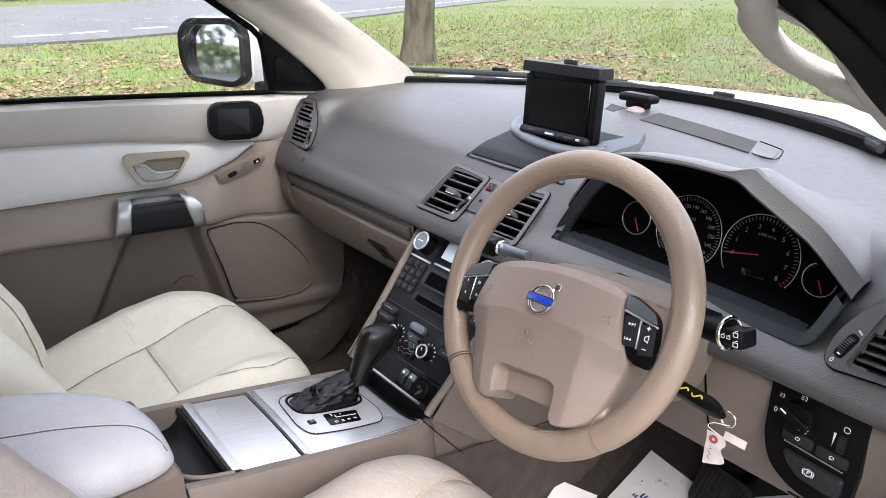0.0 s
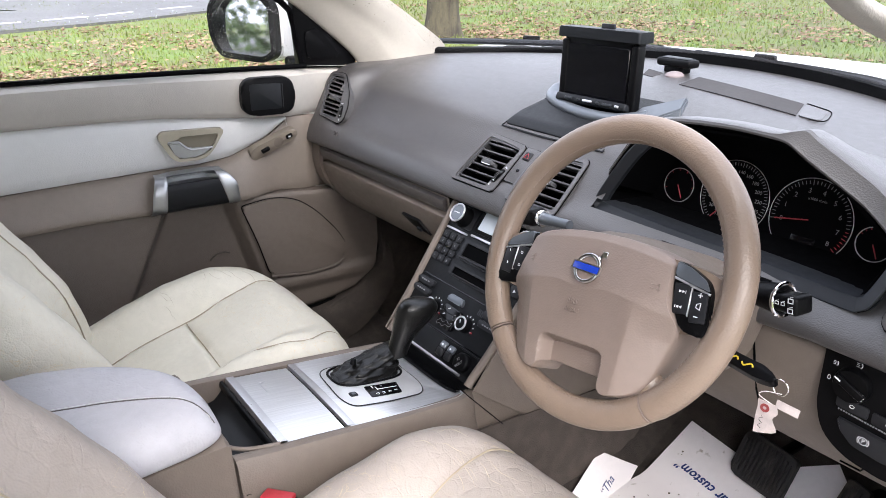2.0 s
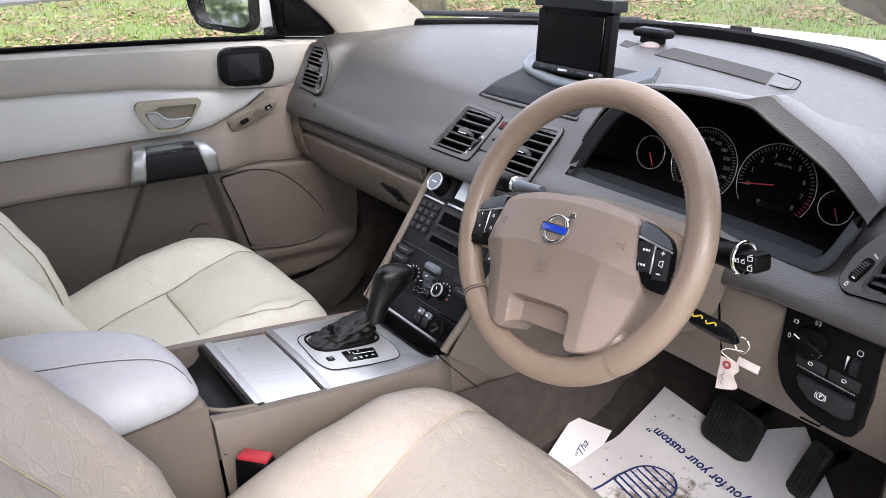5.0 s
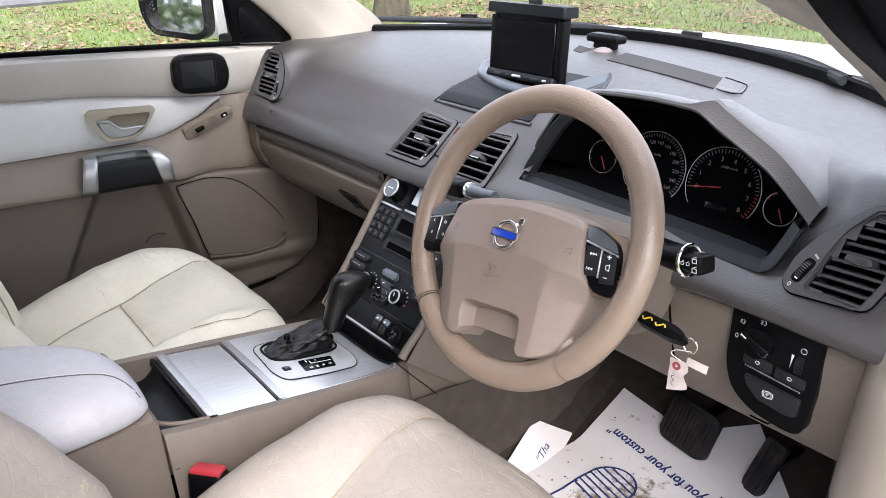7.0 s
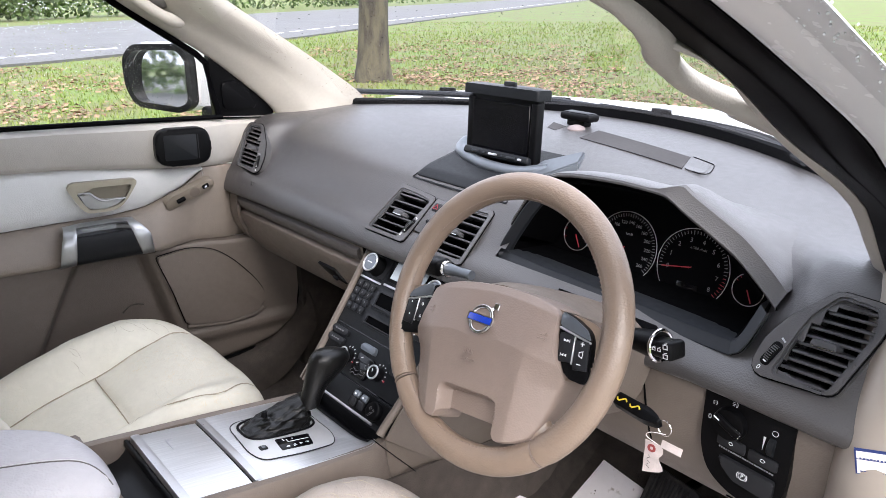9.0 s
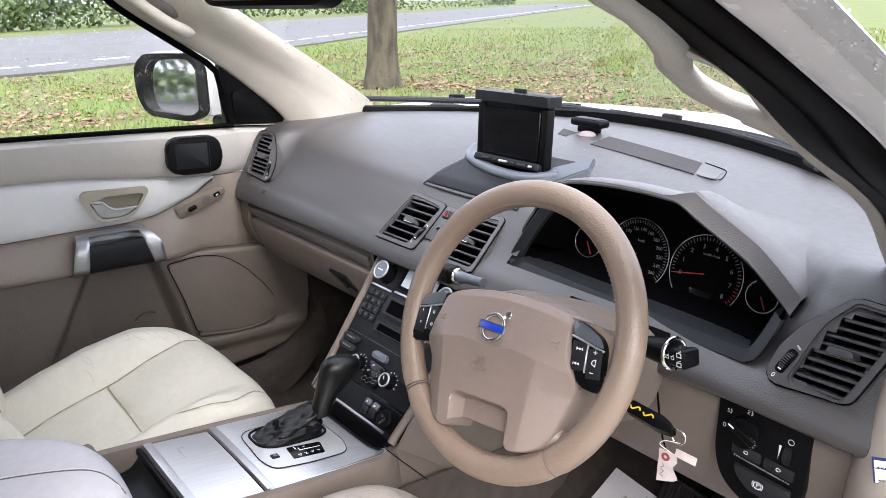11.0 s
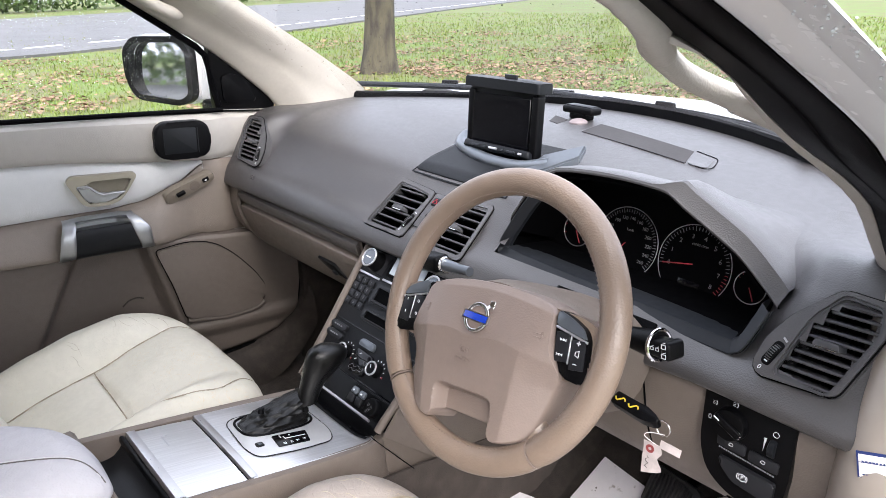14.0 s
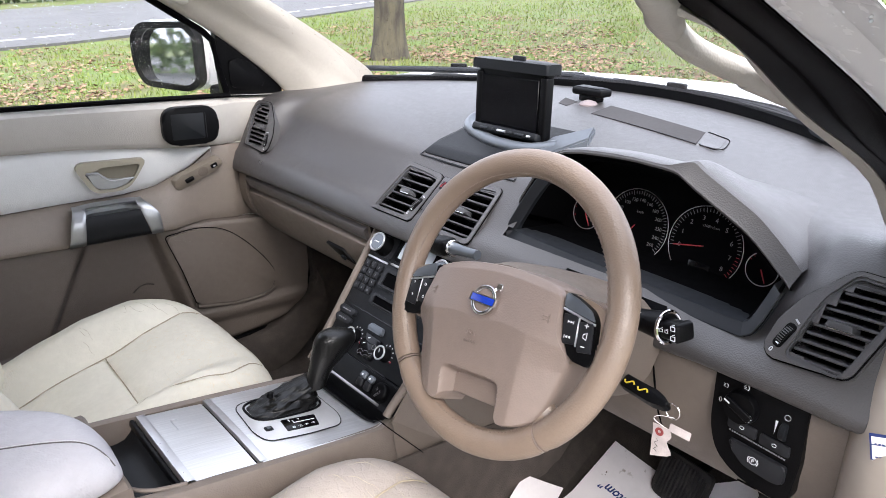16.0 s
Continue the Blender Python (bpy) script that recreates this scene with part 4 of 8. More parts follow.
# ---- instruments ----
def build_cluster():
    c = thing("instrument_cluster", "dark instrument panel with round dials under a hood", "instrument panel")
    m = basis((0.41, 0.335, 1.10), (1, 0.0, 0), (0, 0.22, 1))
    part("panel", prism(rounded([V(p) for p in ((-0.25, -0.085), (0.215, -0.085), (0.222, 0.005), (0.135, 0.068), (0.05, 0.094), (-0.14, 0.094), (-0.19, 0.06))], 0.02), -0.02, 0, 0, m), DIAL, c)
    ring = catmull([(0.262, 0.264, 1.196), (0.225, 0.254, 1.155), (0.186, 0.247, 1.092), (0.176, 0.245, 1.070), (0.176, 0.243, 1.058), (0.190, 0.241, 1.051), (0.30, 0.231, 1.050), (0.45, 0.221, 1.051), (0.585, 0.210, 1.052), (0.608, 0.209, 1.056), (0.620, 0.212, 1.070), (0.632, 0.232, 1.112)], 5)
    cen = V((0.42, 0.25, 1.11))
    rows = []
    for i, p in enumerate(ring):
        t = ring[min(i + 1, len(ring) - 1)] - ring[max(i - 1, 0)]
        n = V((-t.z, 0, t.x)).normalized()
        if n.dot(cen - p) < 0:
            n = -n
        q = p + n * 0.0155 + V((0, 0.012, 0))
        rows.append([p + V((0, 0.006, 0)) - n * 0.002, p, p.lerp(q, 0.12) + V((0, -0.004, 0)), p.lerp(q, 0.8) + V((0, -0.003, 0)), q, q + V((0, 0.03, 0))])
    part("rim", sheet(rows, 2, 1), RIM, c, "dark blue-grey rim")
    part("rim_line", tube([p + V((0, 0.001, 0)) for p in ring], 0.0012, 6), GLOSSY, c)
    rows = [[r[4] + V((0, 0.004, 0)), V((r[4].x + (0.41 - r[4].x) * 0.10, 0.325, r[4].z - (0.022 if r[4].z > 1.085 else 0.0)))] for r in rows]
    part("shroud", sheet(rows, 1, 1), DIAL, c)
    lip = [(0.205, 1.138), (0.232, 1.176), (0.275, 1.202), (0.37, 1.212), (0.468, 1.208), (0.55, 1.162), (0.600, 1.118)]
    rows = [[V((x, 0.275, z - 0.008)), V((x + (0.41 - x) * 0.1, 0.345, z - 0.020))] for x, z in lip]
    part("roof", sheet(rows, 1, 3, thick=0.004), DIAL, c)
    # dials: x, y, radius, ticks, needle angle, numbers
    speed, revs = [str(v) for v in range(0, 261, 20)], [str(v) for v in range(0, 9)]
    for x, y, r, ticks, hand, numbers, a0, a1 in ((-0.143, -0.004, 0.026, 7, -60, [], 200, 0), (-0.049, 0.0, 0.054, 53, 232, speed, 232, -38), (0.065, -0.002, 0.056, 41, 191, revs, 191, -38), (0.150, -0.010, 0.022, 7, -62, [], 150, 40)):
        g = m @ pose(x, y, 0.001)
        dial = part("dial", lathe([(r, -0.002), (r, 0.001), (r - 0.003, 0.0012)], 48, g), DIAL, c)
        part("ring", tube([g @ V((r * math.cos(a), r * math.sin(a), 0.002)) for a in (2 * math.pi * i / 60 for i in range(60))], 0.00055, 6, True), SATIN, dial, "thin silver ring")
        bm, hot = bmesh.new(), bmesh.new()
        for k in range(ticks):
            a = radians(a0 + (a1 - a0) * k / (ticks - 1))
            far = numbers is revs and k > ticks * 0.82
            rbox((r * (0.12 if k % 4 == 0 else 0.08), 0.0009, 0.0004), 0, 1, g @ Matrix.Rotation(a, 4, "Z") @ Matrix.Translation((r * 0.90, 0, 0.002)), hot if far or ticks == 7 else bm)
        if len(bm.verts):
            part("scale", bm, DIM, dial, smooth=False)
        else:
            bm.free()
        if len(hot.verts):
            part("warning_scale", hot, RED, dial, smooth=False)
        else:
            hot.free()
        for k, txt in enumerate(numbers):
            a = radians(a0 + (a1 - a0) * k / (len(numbers) - 1))
            lettering(txt, 0.0075 if numbers is speed else 0.0095, g @ pose(r * 0.70 * math.cos(a), r * 0.70 * math.sin(a), 0.0016), DIM, dial, "figure", 0.0001)
        part("pointer", rbox((r * 0.85, 0.0016, 0.001), 0.0004, 1, g @ Matrix.Rotation(radians(hand), 4, "Z") @ Matrix.Translation((r * 0.42, 0, 0.005))), RED, dial, "red pointer")
    lettering("x1000 r/min", 0.0052, m @ pose(0.068, 0.026, 0.0026), DIM, c, "figure", 0.0001)
    lettering("km/h", 0.0060, m @ pose(-0.047, 0.020, 0.0026), DIM, c, "figure", 0.0001)
    for x, y, w, h in ((0.063, -0.036, 0.034, 0.020), (0.150, -0.052, 0.060, 0.026)):
        part("window", rbox((w, h, 0.002), 0.001, 2, m @ pose(x, y, 0.002)), GLOSSY, c, "dark display window")
    part("reset_button", rbox((0.010, 0.005, 0.006), 0.0015, 2, m @ pose(0.078, -0.065, 0.003)), BLACK, c)
    return c


build_cluster()


# ---- steering wheel ----
def build_wheel():
    w = thing("steering_wheel", "tan leather steering wheel with a taupe airbag pad", "steering wheel")
    n = V((0.02, -0.903, 0.430)).normalized()
    flat = basis((0.4105, -0.002, 1.100), V((1, 0, 0)), n.cross(V((1, 0, 0))))
    m = flat @ pose(0, 0, 0, 0, 0, 8)
    R, r = 0.1655, 0.0170

    def arc(a0, a1, k):
        return [m @ V((R * math.cos(radians(a0 + (a1 - a0) * i / k)), R * math.sin(radians(a0 + (a1 - a0) * i / k)), 0.0)) for i in range(k + 1)]

    # the rim in its two covers, which meet in a stitched groove
    for a0, a1 in ((-52.4, 218.4), (-139.6, -53.4)):
        pts = arc(a0, a1, 72 if a1 > 0 else 26)
        k = len(pts)
        rad = [r * (0.93 if i in (0, k - 1) else 1.0) for i in range(k)]
        part("rim", tube(pts, rad, 20, flat=0.92, up=n), WHEEL, w, "tan leather cover worn shiny")
    for a in (-52.9, 219.4):
        part("rim_seam", tube(arc(a - 0.25, a + 0.25, 2), r * 0.965, 20, flat=0.92, up=n), PAD, w, "dark seam groove")
    # stitches along the inner side of the rim
    bm = bmesh.new()
    for i in range(170):
        a = radians(-139 + 358 * i / 170)
        q = m @ pose((R - r * 0.86) * math.cos(a), (R - r * 0.86) * math.sin(a), r * 0.50, 0, 0, math.degrees(a) + 20)
        rbox((0.0008, 0.0034, 0.0008), 0, 1, q, bm)
    part("stitching", bm, PAD, w, "pale thread", smooth=False)
    half = [(0.0, 0.0400), (0.030, 0.0395), (0.060, 0.0360), (0.086, 0.0300), (0.098, 0.022), (0.100, 0.006), (0.106, -0.022), (0.116, -0.038), (0.118, -0.048), (0.112, -0.060), (0.104, -0.088), (0.098, -0.106), (0.088, -0.122), (0.072, -0.131), (0.050, -0.136), (0.0445, -0.124), (0.036, -0.121), (0.0, -0.121)]
    line = half + [(-x, y) for x, y in half[-2:0:-1]]
    line = rounded([V(p) for p in line], 0.006, 2)
    c = V((0, -0.020))

    def height(x, y):
        ridge = -0.016 - 0.16 * abs(x) - 0.010 * math.exp(-(x / 0.026) ** 2)
        brow = 0.031 - 0.9 * x * x - 0.03 * abs(x)
        up = 0.031 - 0.24 * max(0.0, y - ridge) - 0.10 * max(0.0, ridge - y) - 0.55 * max(0.0, y - brow) - 3.0 * max(0.0, abs(x) - 0.06) ** 2
        fold = max(0.0, abs(x) - (0.066 + 0.1 * (y + 0.1))) * max(0.0, min(1.0, (-0.015 - y) / 0.045))
        arch = -0.088 - 7.0 * max(0.0, abs(x) - 0.022) ** 2
        dip = 0.020 * max(0.0, min(1, (arch - y) / 0.007)) * max(0.0, min(1.0, (0.0455 - abs(x)) / 0.006))
        return up - 0.40 * fold - dip

    fine = []
    for i, p in enumerate(line):
        q = line[(i + 1) % len(line)]
        fine += [p.lerp(q, k / 3) for k in range(3)]
    line, rings = fine, []
    for f, drop in [(1.0, 0.05), (1.0, 0.005), (0.994, 0.0015), (0.985, 0.0)] + [(0.96 - 0.94 * k / 56, 0.0) for k in range(57)]:
        ring = []
        for p in line:
            q = c + (V(p) - c) * f
            ring.append(m @ V((q.x, q.y, height(q.x, q.y) - drop)))
        rings.append(ring)
    part("airbag_pad", sheet(rings, closed=True, caps=True), PAD, w, "taupe grained pad", angle=34)
    # side spokes with switches; lower legs in leather
    for sx in (-1, 1):
        sp = [(sx * 0.085, 0.028), (sx * 0.130, 0.022), (sx * 0.158, 0.012), (sx * 0.158, -0.035), (sx * 0.130, -0.046), (sx * 0.090, -0.05)]
        part("spoke", prism(rounded([V(p) for p in (sp if sx > 0 else sp[::-1])], 0.006), -0.022, 0.004, 0.004, m), WHEEL, w, "tan leather spoke")
        a = radians(-90 + sx * 37)
        tip, root = V((R * math.cos(a), R * math.sin(a))), V((sx * 0.072, -0.095))
        path = [root.lerp(tip, t) for t in (0, 0.35, 0.7, 1.0)]
        part("lower_leg", tube([m @ V((p.x, p.y, -0.004 - 0.003 * i)) for i, p in enumerate(path)], [0.026, 0.024, 0.023, 0.026], 14, flat=0.6, up=n), WHEEL, w, "tan leather leg")
        bx = [(sx * 0.1015, 0.027), (sx * 0.120, 0.021), (sx * 0.138, 0.012), (sx * 0.1445, 0.002), (sx * 0.149, -0.040), (sx * 0.144, -0.046), (sx * 0.120, -0.043), (sx * 0.108, -0.022), (sx * 0.1015, 0.002)]
        bx = [V(p) for p in (bx if sx > 0 else bx[::-1])]
        sw = part("switch_block", prism(rounded(bx, 0.005), -0.01, 0.012, 0.003, m), BLACK, w, "black switch block")
        cap = [(sx * 0.1020, 0.0265), (sx * 0.120, 0.0205), (sx * 0.1375, 0.0115), (sx * 0.1440, 0.001), (sx * 0.1025, 0.010)]
        cap = [V(p) for p in (cap if sx > 0 else cap[::-1])]
        part("cap", prism(rounded(cap, 0.003), 0.0, 0.0145, 0.002, m), BLUEGREY, sw, "satin blue-grey cap")
        part("bright_line", tube([m @ V((sx * 0.1025, 0.0085, 0.0135)), m @ V((sx * 0.1445, -0.0015, 0.0125))], 0.0013, 8), SATIN, sw)
        part("divider", rbox((0.0016, 0.030, 0.003), 0.0005, 1, m @ pose(sx * 0.1245, -0.013, 0.0125, 0, 0, sx * 3)), SATIN, sw)
        for kx, ky in ((0.1145, -0.0115), (0.1352, -0.0165)):
            part("button", rbox((0.0178, 0.0315, 0.003), 0.0012, 2, m @ pose(sx * kx, ky, 0.0125, 0, 0, sx * 6)), BUTTON, sw)

        def tri(cx, cy, s, z=0.0143):
            return prism([(cx - s, cy - s), (cx + s, cy), (cx - s, cy + s)] if s > 0 else [(cx - s, cy - s), (cx - s, cy + s), (cx + s, cy)], z, z + 0.0002)

        if sx > 0:
            bm = bmesh.new()
            for cy, s in ((-0.004, 0.0016), (-0.020, -0.0016)):
                for dx in (-0.0018, 0.0018):
                    place(tri(0.1145 + dx, cy, s), m, bm)
                rbox((0.0007, 0.0034, 0.0002), 0, 1, m @ pose(0.1145 + (0.0042 if s > 0 else -0.0042), cy, 0.0144), bm)
            for wx, wy, cy in ((0.005, 0.0009, -0.004), (0.0009, 0.005, -0.004), (0.005, 0.0009, -0.026)):
                rbox((wx, wy, 0.0002), 0, 1, m @ pose(0.1352, cy, 0.0144), bm)
            place(ring_frame([(0.133, -0.017), (0.138, -0.019), (0.138, -0.011), (0.133, -0.013)], [(0.1337, -0.0165), (0.1373, -0.018), (0.1373, -0.012), (0.1337, -0.0135)], 0.0143, 0.0145), m, bm)
            part("symbols", bm, MARK, sw, "white printed symbols", smooth=False)
        else:
            bm = bmesh.new()
            for cy in (-0.004, -0.020):
                place(ring_frame([V((-0.1145 + 0.002 * math.cos(t * 0.785), cy + 0.002 * math.sin(t * 0.785))) for t in range(8)], [V((-0.1145 + 0.0013 * math.cos(t * 0.785), cy + 0.0013 * math.sin(t * 0.785))) for t in range(8)], 0.0143, 0.0145), m, bm)
                rbox((0.0012, 0.003, 0.0002), 0, 1, m @ pose(-0.1352, cy, 0.0144), bm)
            part("symbols", bm, MARK, sw, "white printed symbols", smooth=False)
    # round badge: chrome ring with an arrow and a blue bar
    g = m @ pose(0.003, -0.004, 0.0300, -10)
    badge = part("badge", tube([g @ V((0.0158 * math.cos(t), 0.0158 * math.sin(t), 0)) for t in (2 * math.pi * i / 40 for i in range(40))], 0.0026, 10, True), DARKCHROME, w, "chrome ring badge")
    part("backing", lathe([(0.0158, -0.004), (0.0158, -0.001), (0.012, -0.0005)], 32, g), PAD, badge)
    part("bar", rbox((0.037, 0.0085, 0.004), 0.0008, 2, g @ pose(0, 0, 0.001, 0, 0, -4)), BLUE, badge, "blue enamel bar")
    part("bar_edge", ring_frame([V(p) for p in ((-0.0195, -0.0052), (0.0195, -0.0052), (0.0195, 0.0052), (-0.0195, 0.0052))], [V(p) for p in ((-0.0182, -0.004), (0.0182, -0.004), (0.0182, 0.004), (-0.0182, 0.004))], -0.001, 0.0032, 0, g @ pose(0, 0, 0, 0, 0, -4)), CHROME, badge)
    part("arrow", prism([(0.0, -0.002), (0.008, 0.006), (0.011, 0.003), (0.011, 0.0115), (0.0025, 0.0115), (0.0055, 0.0085), (-0.002, 0.001)], -0.001, 0.002, 0.0005, g @ Matrix.Translation((0.0105, 0.0105, 0))), CHROME, badge)
    # moulded words and horn signs
    lettering("SRS", 0.010, m @ pose(-0.005, -0.044, 0.0312, -4), PAD, w, "moulding", 0.0005)
    lettering("AIRBAG", 0.0065, m @ pose(-0.005, -0.054, 0.0304, -4), PAD, w, "moulding", 0.0005)
    for sx in (-1, 1):
        q = m @ pose(sx * 0.088, -0.006, 0.0232, -12, sx * 12)
        part("horn_sign", tube([q @ V((-0.005, -0.002, 0)), q @ V((0.003, -0.002, 0)), q @ V((0.005, -0.005, 0)), q @ V((0.005, 0.005, 0)), q @ V((0.003, 0.002, 0)), q @ V((-0.005, 0.002, 0))], 0.0005, 6), PAD, w)
    # column shroud behind
    rows = []
    for d, s in ((-0.03, 1.0), (-0.06, 1.15), (-0.12, 1.25), (-0.22, 1.3)):
        ring = []
        for i in range(24):
            t = 2 * math.pi * i / 24
            x, y = 0.075 * s * math.copysign(abs(math.cos(t)) ** 0.7, math.cos(t)), (0.045 if math.sin(t) > 0 else 0.070) * s * math.copysign(abs(math.sin(t)) ** 0.7, math.sin(t))
            ring.append(flat @ V((x, y - 0.005, d)))
        rows.append(ring)
    part("column_shroud", sheet(rows, 1, 2, closed=True, caps=True), BEIGE, w, "beige plastic column shroud")
    return w, flat


steering_wheel, WM = build_wheel()


# ---- centre stack ----
ST_A, ST_B = V((-0.002, 0.210, 0.995)), V((-0.002, 0.034, 0.779))
SM = basis((ST_A + ST_B) / 2, (1, 0, 0), ST_A - ST_B)


def build_stack():
    s = thing("centre_stack", "charcoal plastic control stack sloping down to the console", "control panel")
    base = part("fascia", prism(rounded([V(p) for p in ((-0.120, -0.149), (0.120, -0.149), (0.133, 0.145), (-0.133, 0.145))], 0.01), -0.03, 0.0, 0.003, SM), STACK, s)
    for sx in (-1, 1):
        pts = catmull([SM @ V((sx * x, y, 0.001)) for x, y in ((0.141, 0.152), (0.134, 0.03), (0.127, -0.08), (0.121, -0.13), (0.120, -0.15))], 5)
        part("side_trim", tube(pts, 0.0075, 10), BEIGE, s, "beige edge trim")
        rows = [[SM @ V((sx * x, y, z)) for y in (0.15, 0.0, -0.15)] for x, z in ((0.137, 0.0), (0.141, -0.03), (0.150, -0.14), (0.150, -0.24), (0.152, -0.48))]
        part("cheek", sheet(rows, 1, 1, thick=0.004), BEIGE, s, "beige side panel")

    def knob(x, y, r, h, faced):
        g = SM @ Matrix.Translation((x, y, 0))
        k = part("knob", lathe([(r * 1.12, 0), (r * 1.10, h * 0.25), (r, h * 0.35), (r * 0.97, h * 0.9), (r * 0.9, h)], 32, g), BLACK, s, "round black knob")
        part("ring", tube([g @ V((r * 0.93 * math.cos(t), r * 0.93 * math.sin(t), h)) for t in (2 * math.pi * i / 36 for i in range(36))], r * (0.10 if faced else 0.14), 8, True), SATIN, k, "bright ring")
        part("face", lathe([(r * 0.85, h - 0.001), (r * 0.8, h + 0.0006), (0.0005, h + 0.001)], 28, g), BLUEGREY if faced else BLACK, k)
        if faced:
            bars(4, r * 0.8, 0.0022, 0, g @ Matrix.Translation((0, 0, h + 0.0013)), MARK, k, "small_print", 5)
        else:
            part("mark", rbox((0.0016, r * 0.5, 0.0006), 0, 1, g @ pose(0, 0, h + 0.001, 0, 0, 30) @ Matrix.Translation((0, r * 0.3, 0))), MARK, k)
            bm = bmesh.new()
            for i in range(9):
                a = radians(200 - 220 * i / 8)
                rbox((0.0028, 0.0017, 0.0003), 0, 1, SM @ Matrix.Translation((x, y, 0.0002)) @ Matrix.Rotation(a, 4, "Z") @ Matrix.Translation((r * 1.42, 0, 0)), bm)
            part("numbers", bm, MARK, k, smooth=False)
            part("warm_mark", rbox((0.004, 0.003, 0.0003), 0, 1, SM @ pose(x + r * 1.5, y - 0.006, 0.0003)), RED, k)
        return k

    for sx in (-1, 1):
        knob(sx * 0.092, 0.108, 0.0185, 0.026, True)
        knob(sx * 0.047, -0.066, 0.0125, 0.016, False)
        part("key_bed", prism(rounded([V(p) for p in ((sx * 0.092 - 0.030, 0.088), (sx * 0.092 + 0.030, 0.088), (sx * 0.092 + 0.033, 0.138), (sx * 0.092 - 0.031, 0.138))], 0.003), 0, 0.0022, 0.0008, SM), BUTTON, s)
        part("bright_strip", rbox((0.064, 0.0042, 0.003), 0.001, 2, SM @ pose(sx * 0.0955, 0.0795, 0.001)), SATIN, s, "satin silver strip")
        cols, rows_, w, h = (3, 4, 0.0165, 0.0135) if sx < 0 else (2, 3, 0.025, 0.0175)
        for i in range(cols):
            for j in range(rows_):
                kx = sx * 0.096 + (i - (cols - 1) / 2) * (w + 0.0025)
                ky = 0.0655 - j * (h + 0.0022)
                key = part("key", rbox((w, h, 0.005), 0.0016, 2, SM @ pose(kx, ky, 0.001)), BUTTON, s, "grey rubber key")
                if sx < 0:
                    txt = ("123", "456", "789", "*0#")[j][i]
                    lettering(txt, 0.0062, SM @ pose(kx, ky, 0.0036), DIM, key, "figure", 0.0001)
                else:
                    part("symbol", prism([(kx - 0.003, ky - 0.003), (kx + 0.003, ky), (kx - 0.003, ky + 0.003)], 0.0034, 0.0037, 0, SM), MARK, key)
        for k in range(2):
            by = -0.0315 - 0.0175 * k
            b = part("button", prism(rounded([V(p) for p in ((sx * 0.097 - 0.024, by - 0.0068), (sx * 0.097 + 0.024, by - 0.0062), (sx * 0.097 + 0.024, by + 0.0062), (sx * 0.097 - 0.024, by + 0.0068))], 0.005, 4), -0.001, 0.0065, 0.0025, SM, seg=3), BUTTON, s)
            bars(4, 0.026, 0.0026, 0, SM @ pose(sx * 0.097, by, 0.0067), DIM, b, "small_print", 8 + k)
    # display, disc slot, shelf
    disp = part("display", prism(rounded([V(p) for p in ((-0.052, 0.090), (0.052, 0.090), (0.052, 0.138), (-0.052, 0.138))], 0.004), -0.001, 0.003, 0.001, SM), BLACK, s)
    part("screen", rbox((0.090, 0.036, 0.001), 0.0003, 1, SM @ pose(0, 0.115, 0.0032)), material("pale_display", (0.42, 0.47, 0.52), 0.15, vary=0.03, scale=10), disp, "pale grey display")
    part("display_strip", rbox((0.108, 0.0045, 0.004), 0.001, 2, SM @ pose(0, 0.0825, 0.0015)), SATIN, s, "satin silver strip")
    for y, h in ((0.053, 0.040), (0.010, 0.022)):
        slot = part("slot_frame", ring_frame(rounded([V(p) for p in ((-0.058, y - h / 2), (0.058, y - h / 2), (0.058, y + h / 2), (-0.058, y + h / 2))], 0.006), rounded([V(p) for p in ((-0.049, y - h * 0.32), (0.049, y - h * 0.32), (0.049, y + h * 0.32), (-0.049, y + h * 0.32))], 0.003), 0.0, 0.0045, 0.0015, SM), BUTTON, s)
        part("slot", rbox((0.098, h * 0.64, 0.002), 0, 1, SM @ pose(0, y, 0.0006)), DIAL, slot, "dark slot")
        part("slot_sill", rbox((0.104, h * 0.16, 0.009), 0.002, 3, SM @ pose(0, y - h * 0.40, 0.002, -20)), BUTTON, slot)
    for y in (-0.018, -0.098):
        part("joint", rbox((0.255 if y > -0.05 else 0.246, 0.0016, 0.001), 0, 1, SM @ pose(0, y, 0.0002)), GLOSSY, s)
    # climate: rocker, figure with rings, grille
    part("rocker", prism(rounded([V(p) for p in ((-0.024, -0.0425), (0.021, -0.0425), (0.017, -0.0285), (-0.020, -0.0285))], 0.006, 4), -0.001, 0.0075, 0.003, SM, seg=3), BLUEGREY, s)
    fig = part("air_pad", prism(rounded([V(p) for p in ((-0.018, -0.092), (0.024, -0.091), (0.029, -0.050), (-0.022, -0.048))], 0.007), 0, 0.0065, 0.0025, SM, seg=3), GLOSSY, s, "gloss black air selector")
    curve = [(-0.017, -0.084), (-0.010, -0.078), (-0.003, -0.081), (0.006, -0.076), (0.014, -0.079), (0.021, -0.075), (0.018, -0.083), (0.008, -0.083), (0.0, -0.088), (-0.008, -0.085), (-0.014, -0.089), (-0.017, -0.084)]
    part("outline", tube(catmull([SM @ V((x, y, 0.0067)) for x, y in curve], 4), 0.0004, 6), DIM, fig)
    part("head", tube([SM @ V((0.018 + 0.0042 * math.cos(t), -0.0645 + 0.005 * math.sin(t), 0.0067)) for t in (2 * math.pi * i / 20 for i in range(20))], 0.0004, 6, True), DIM, fig)
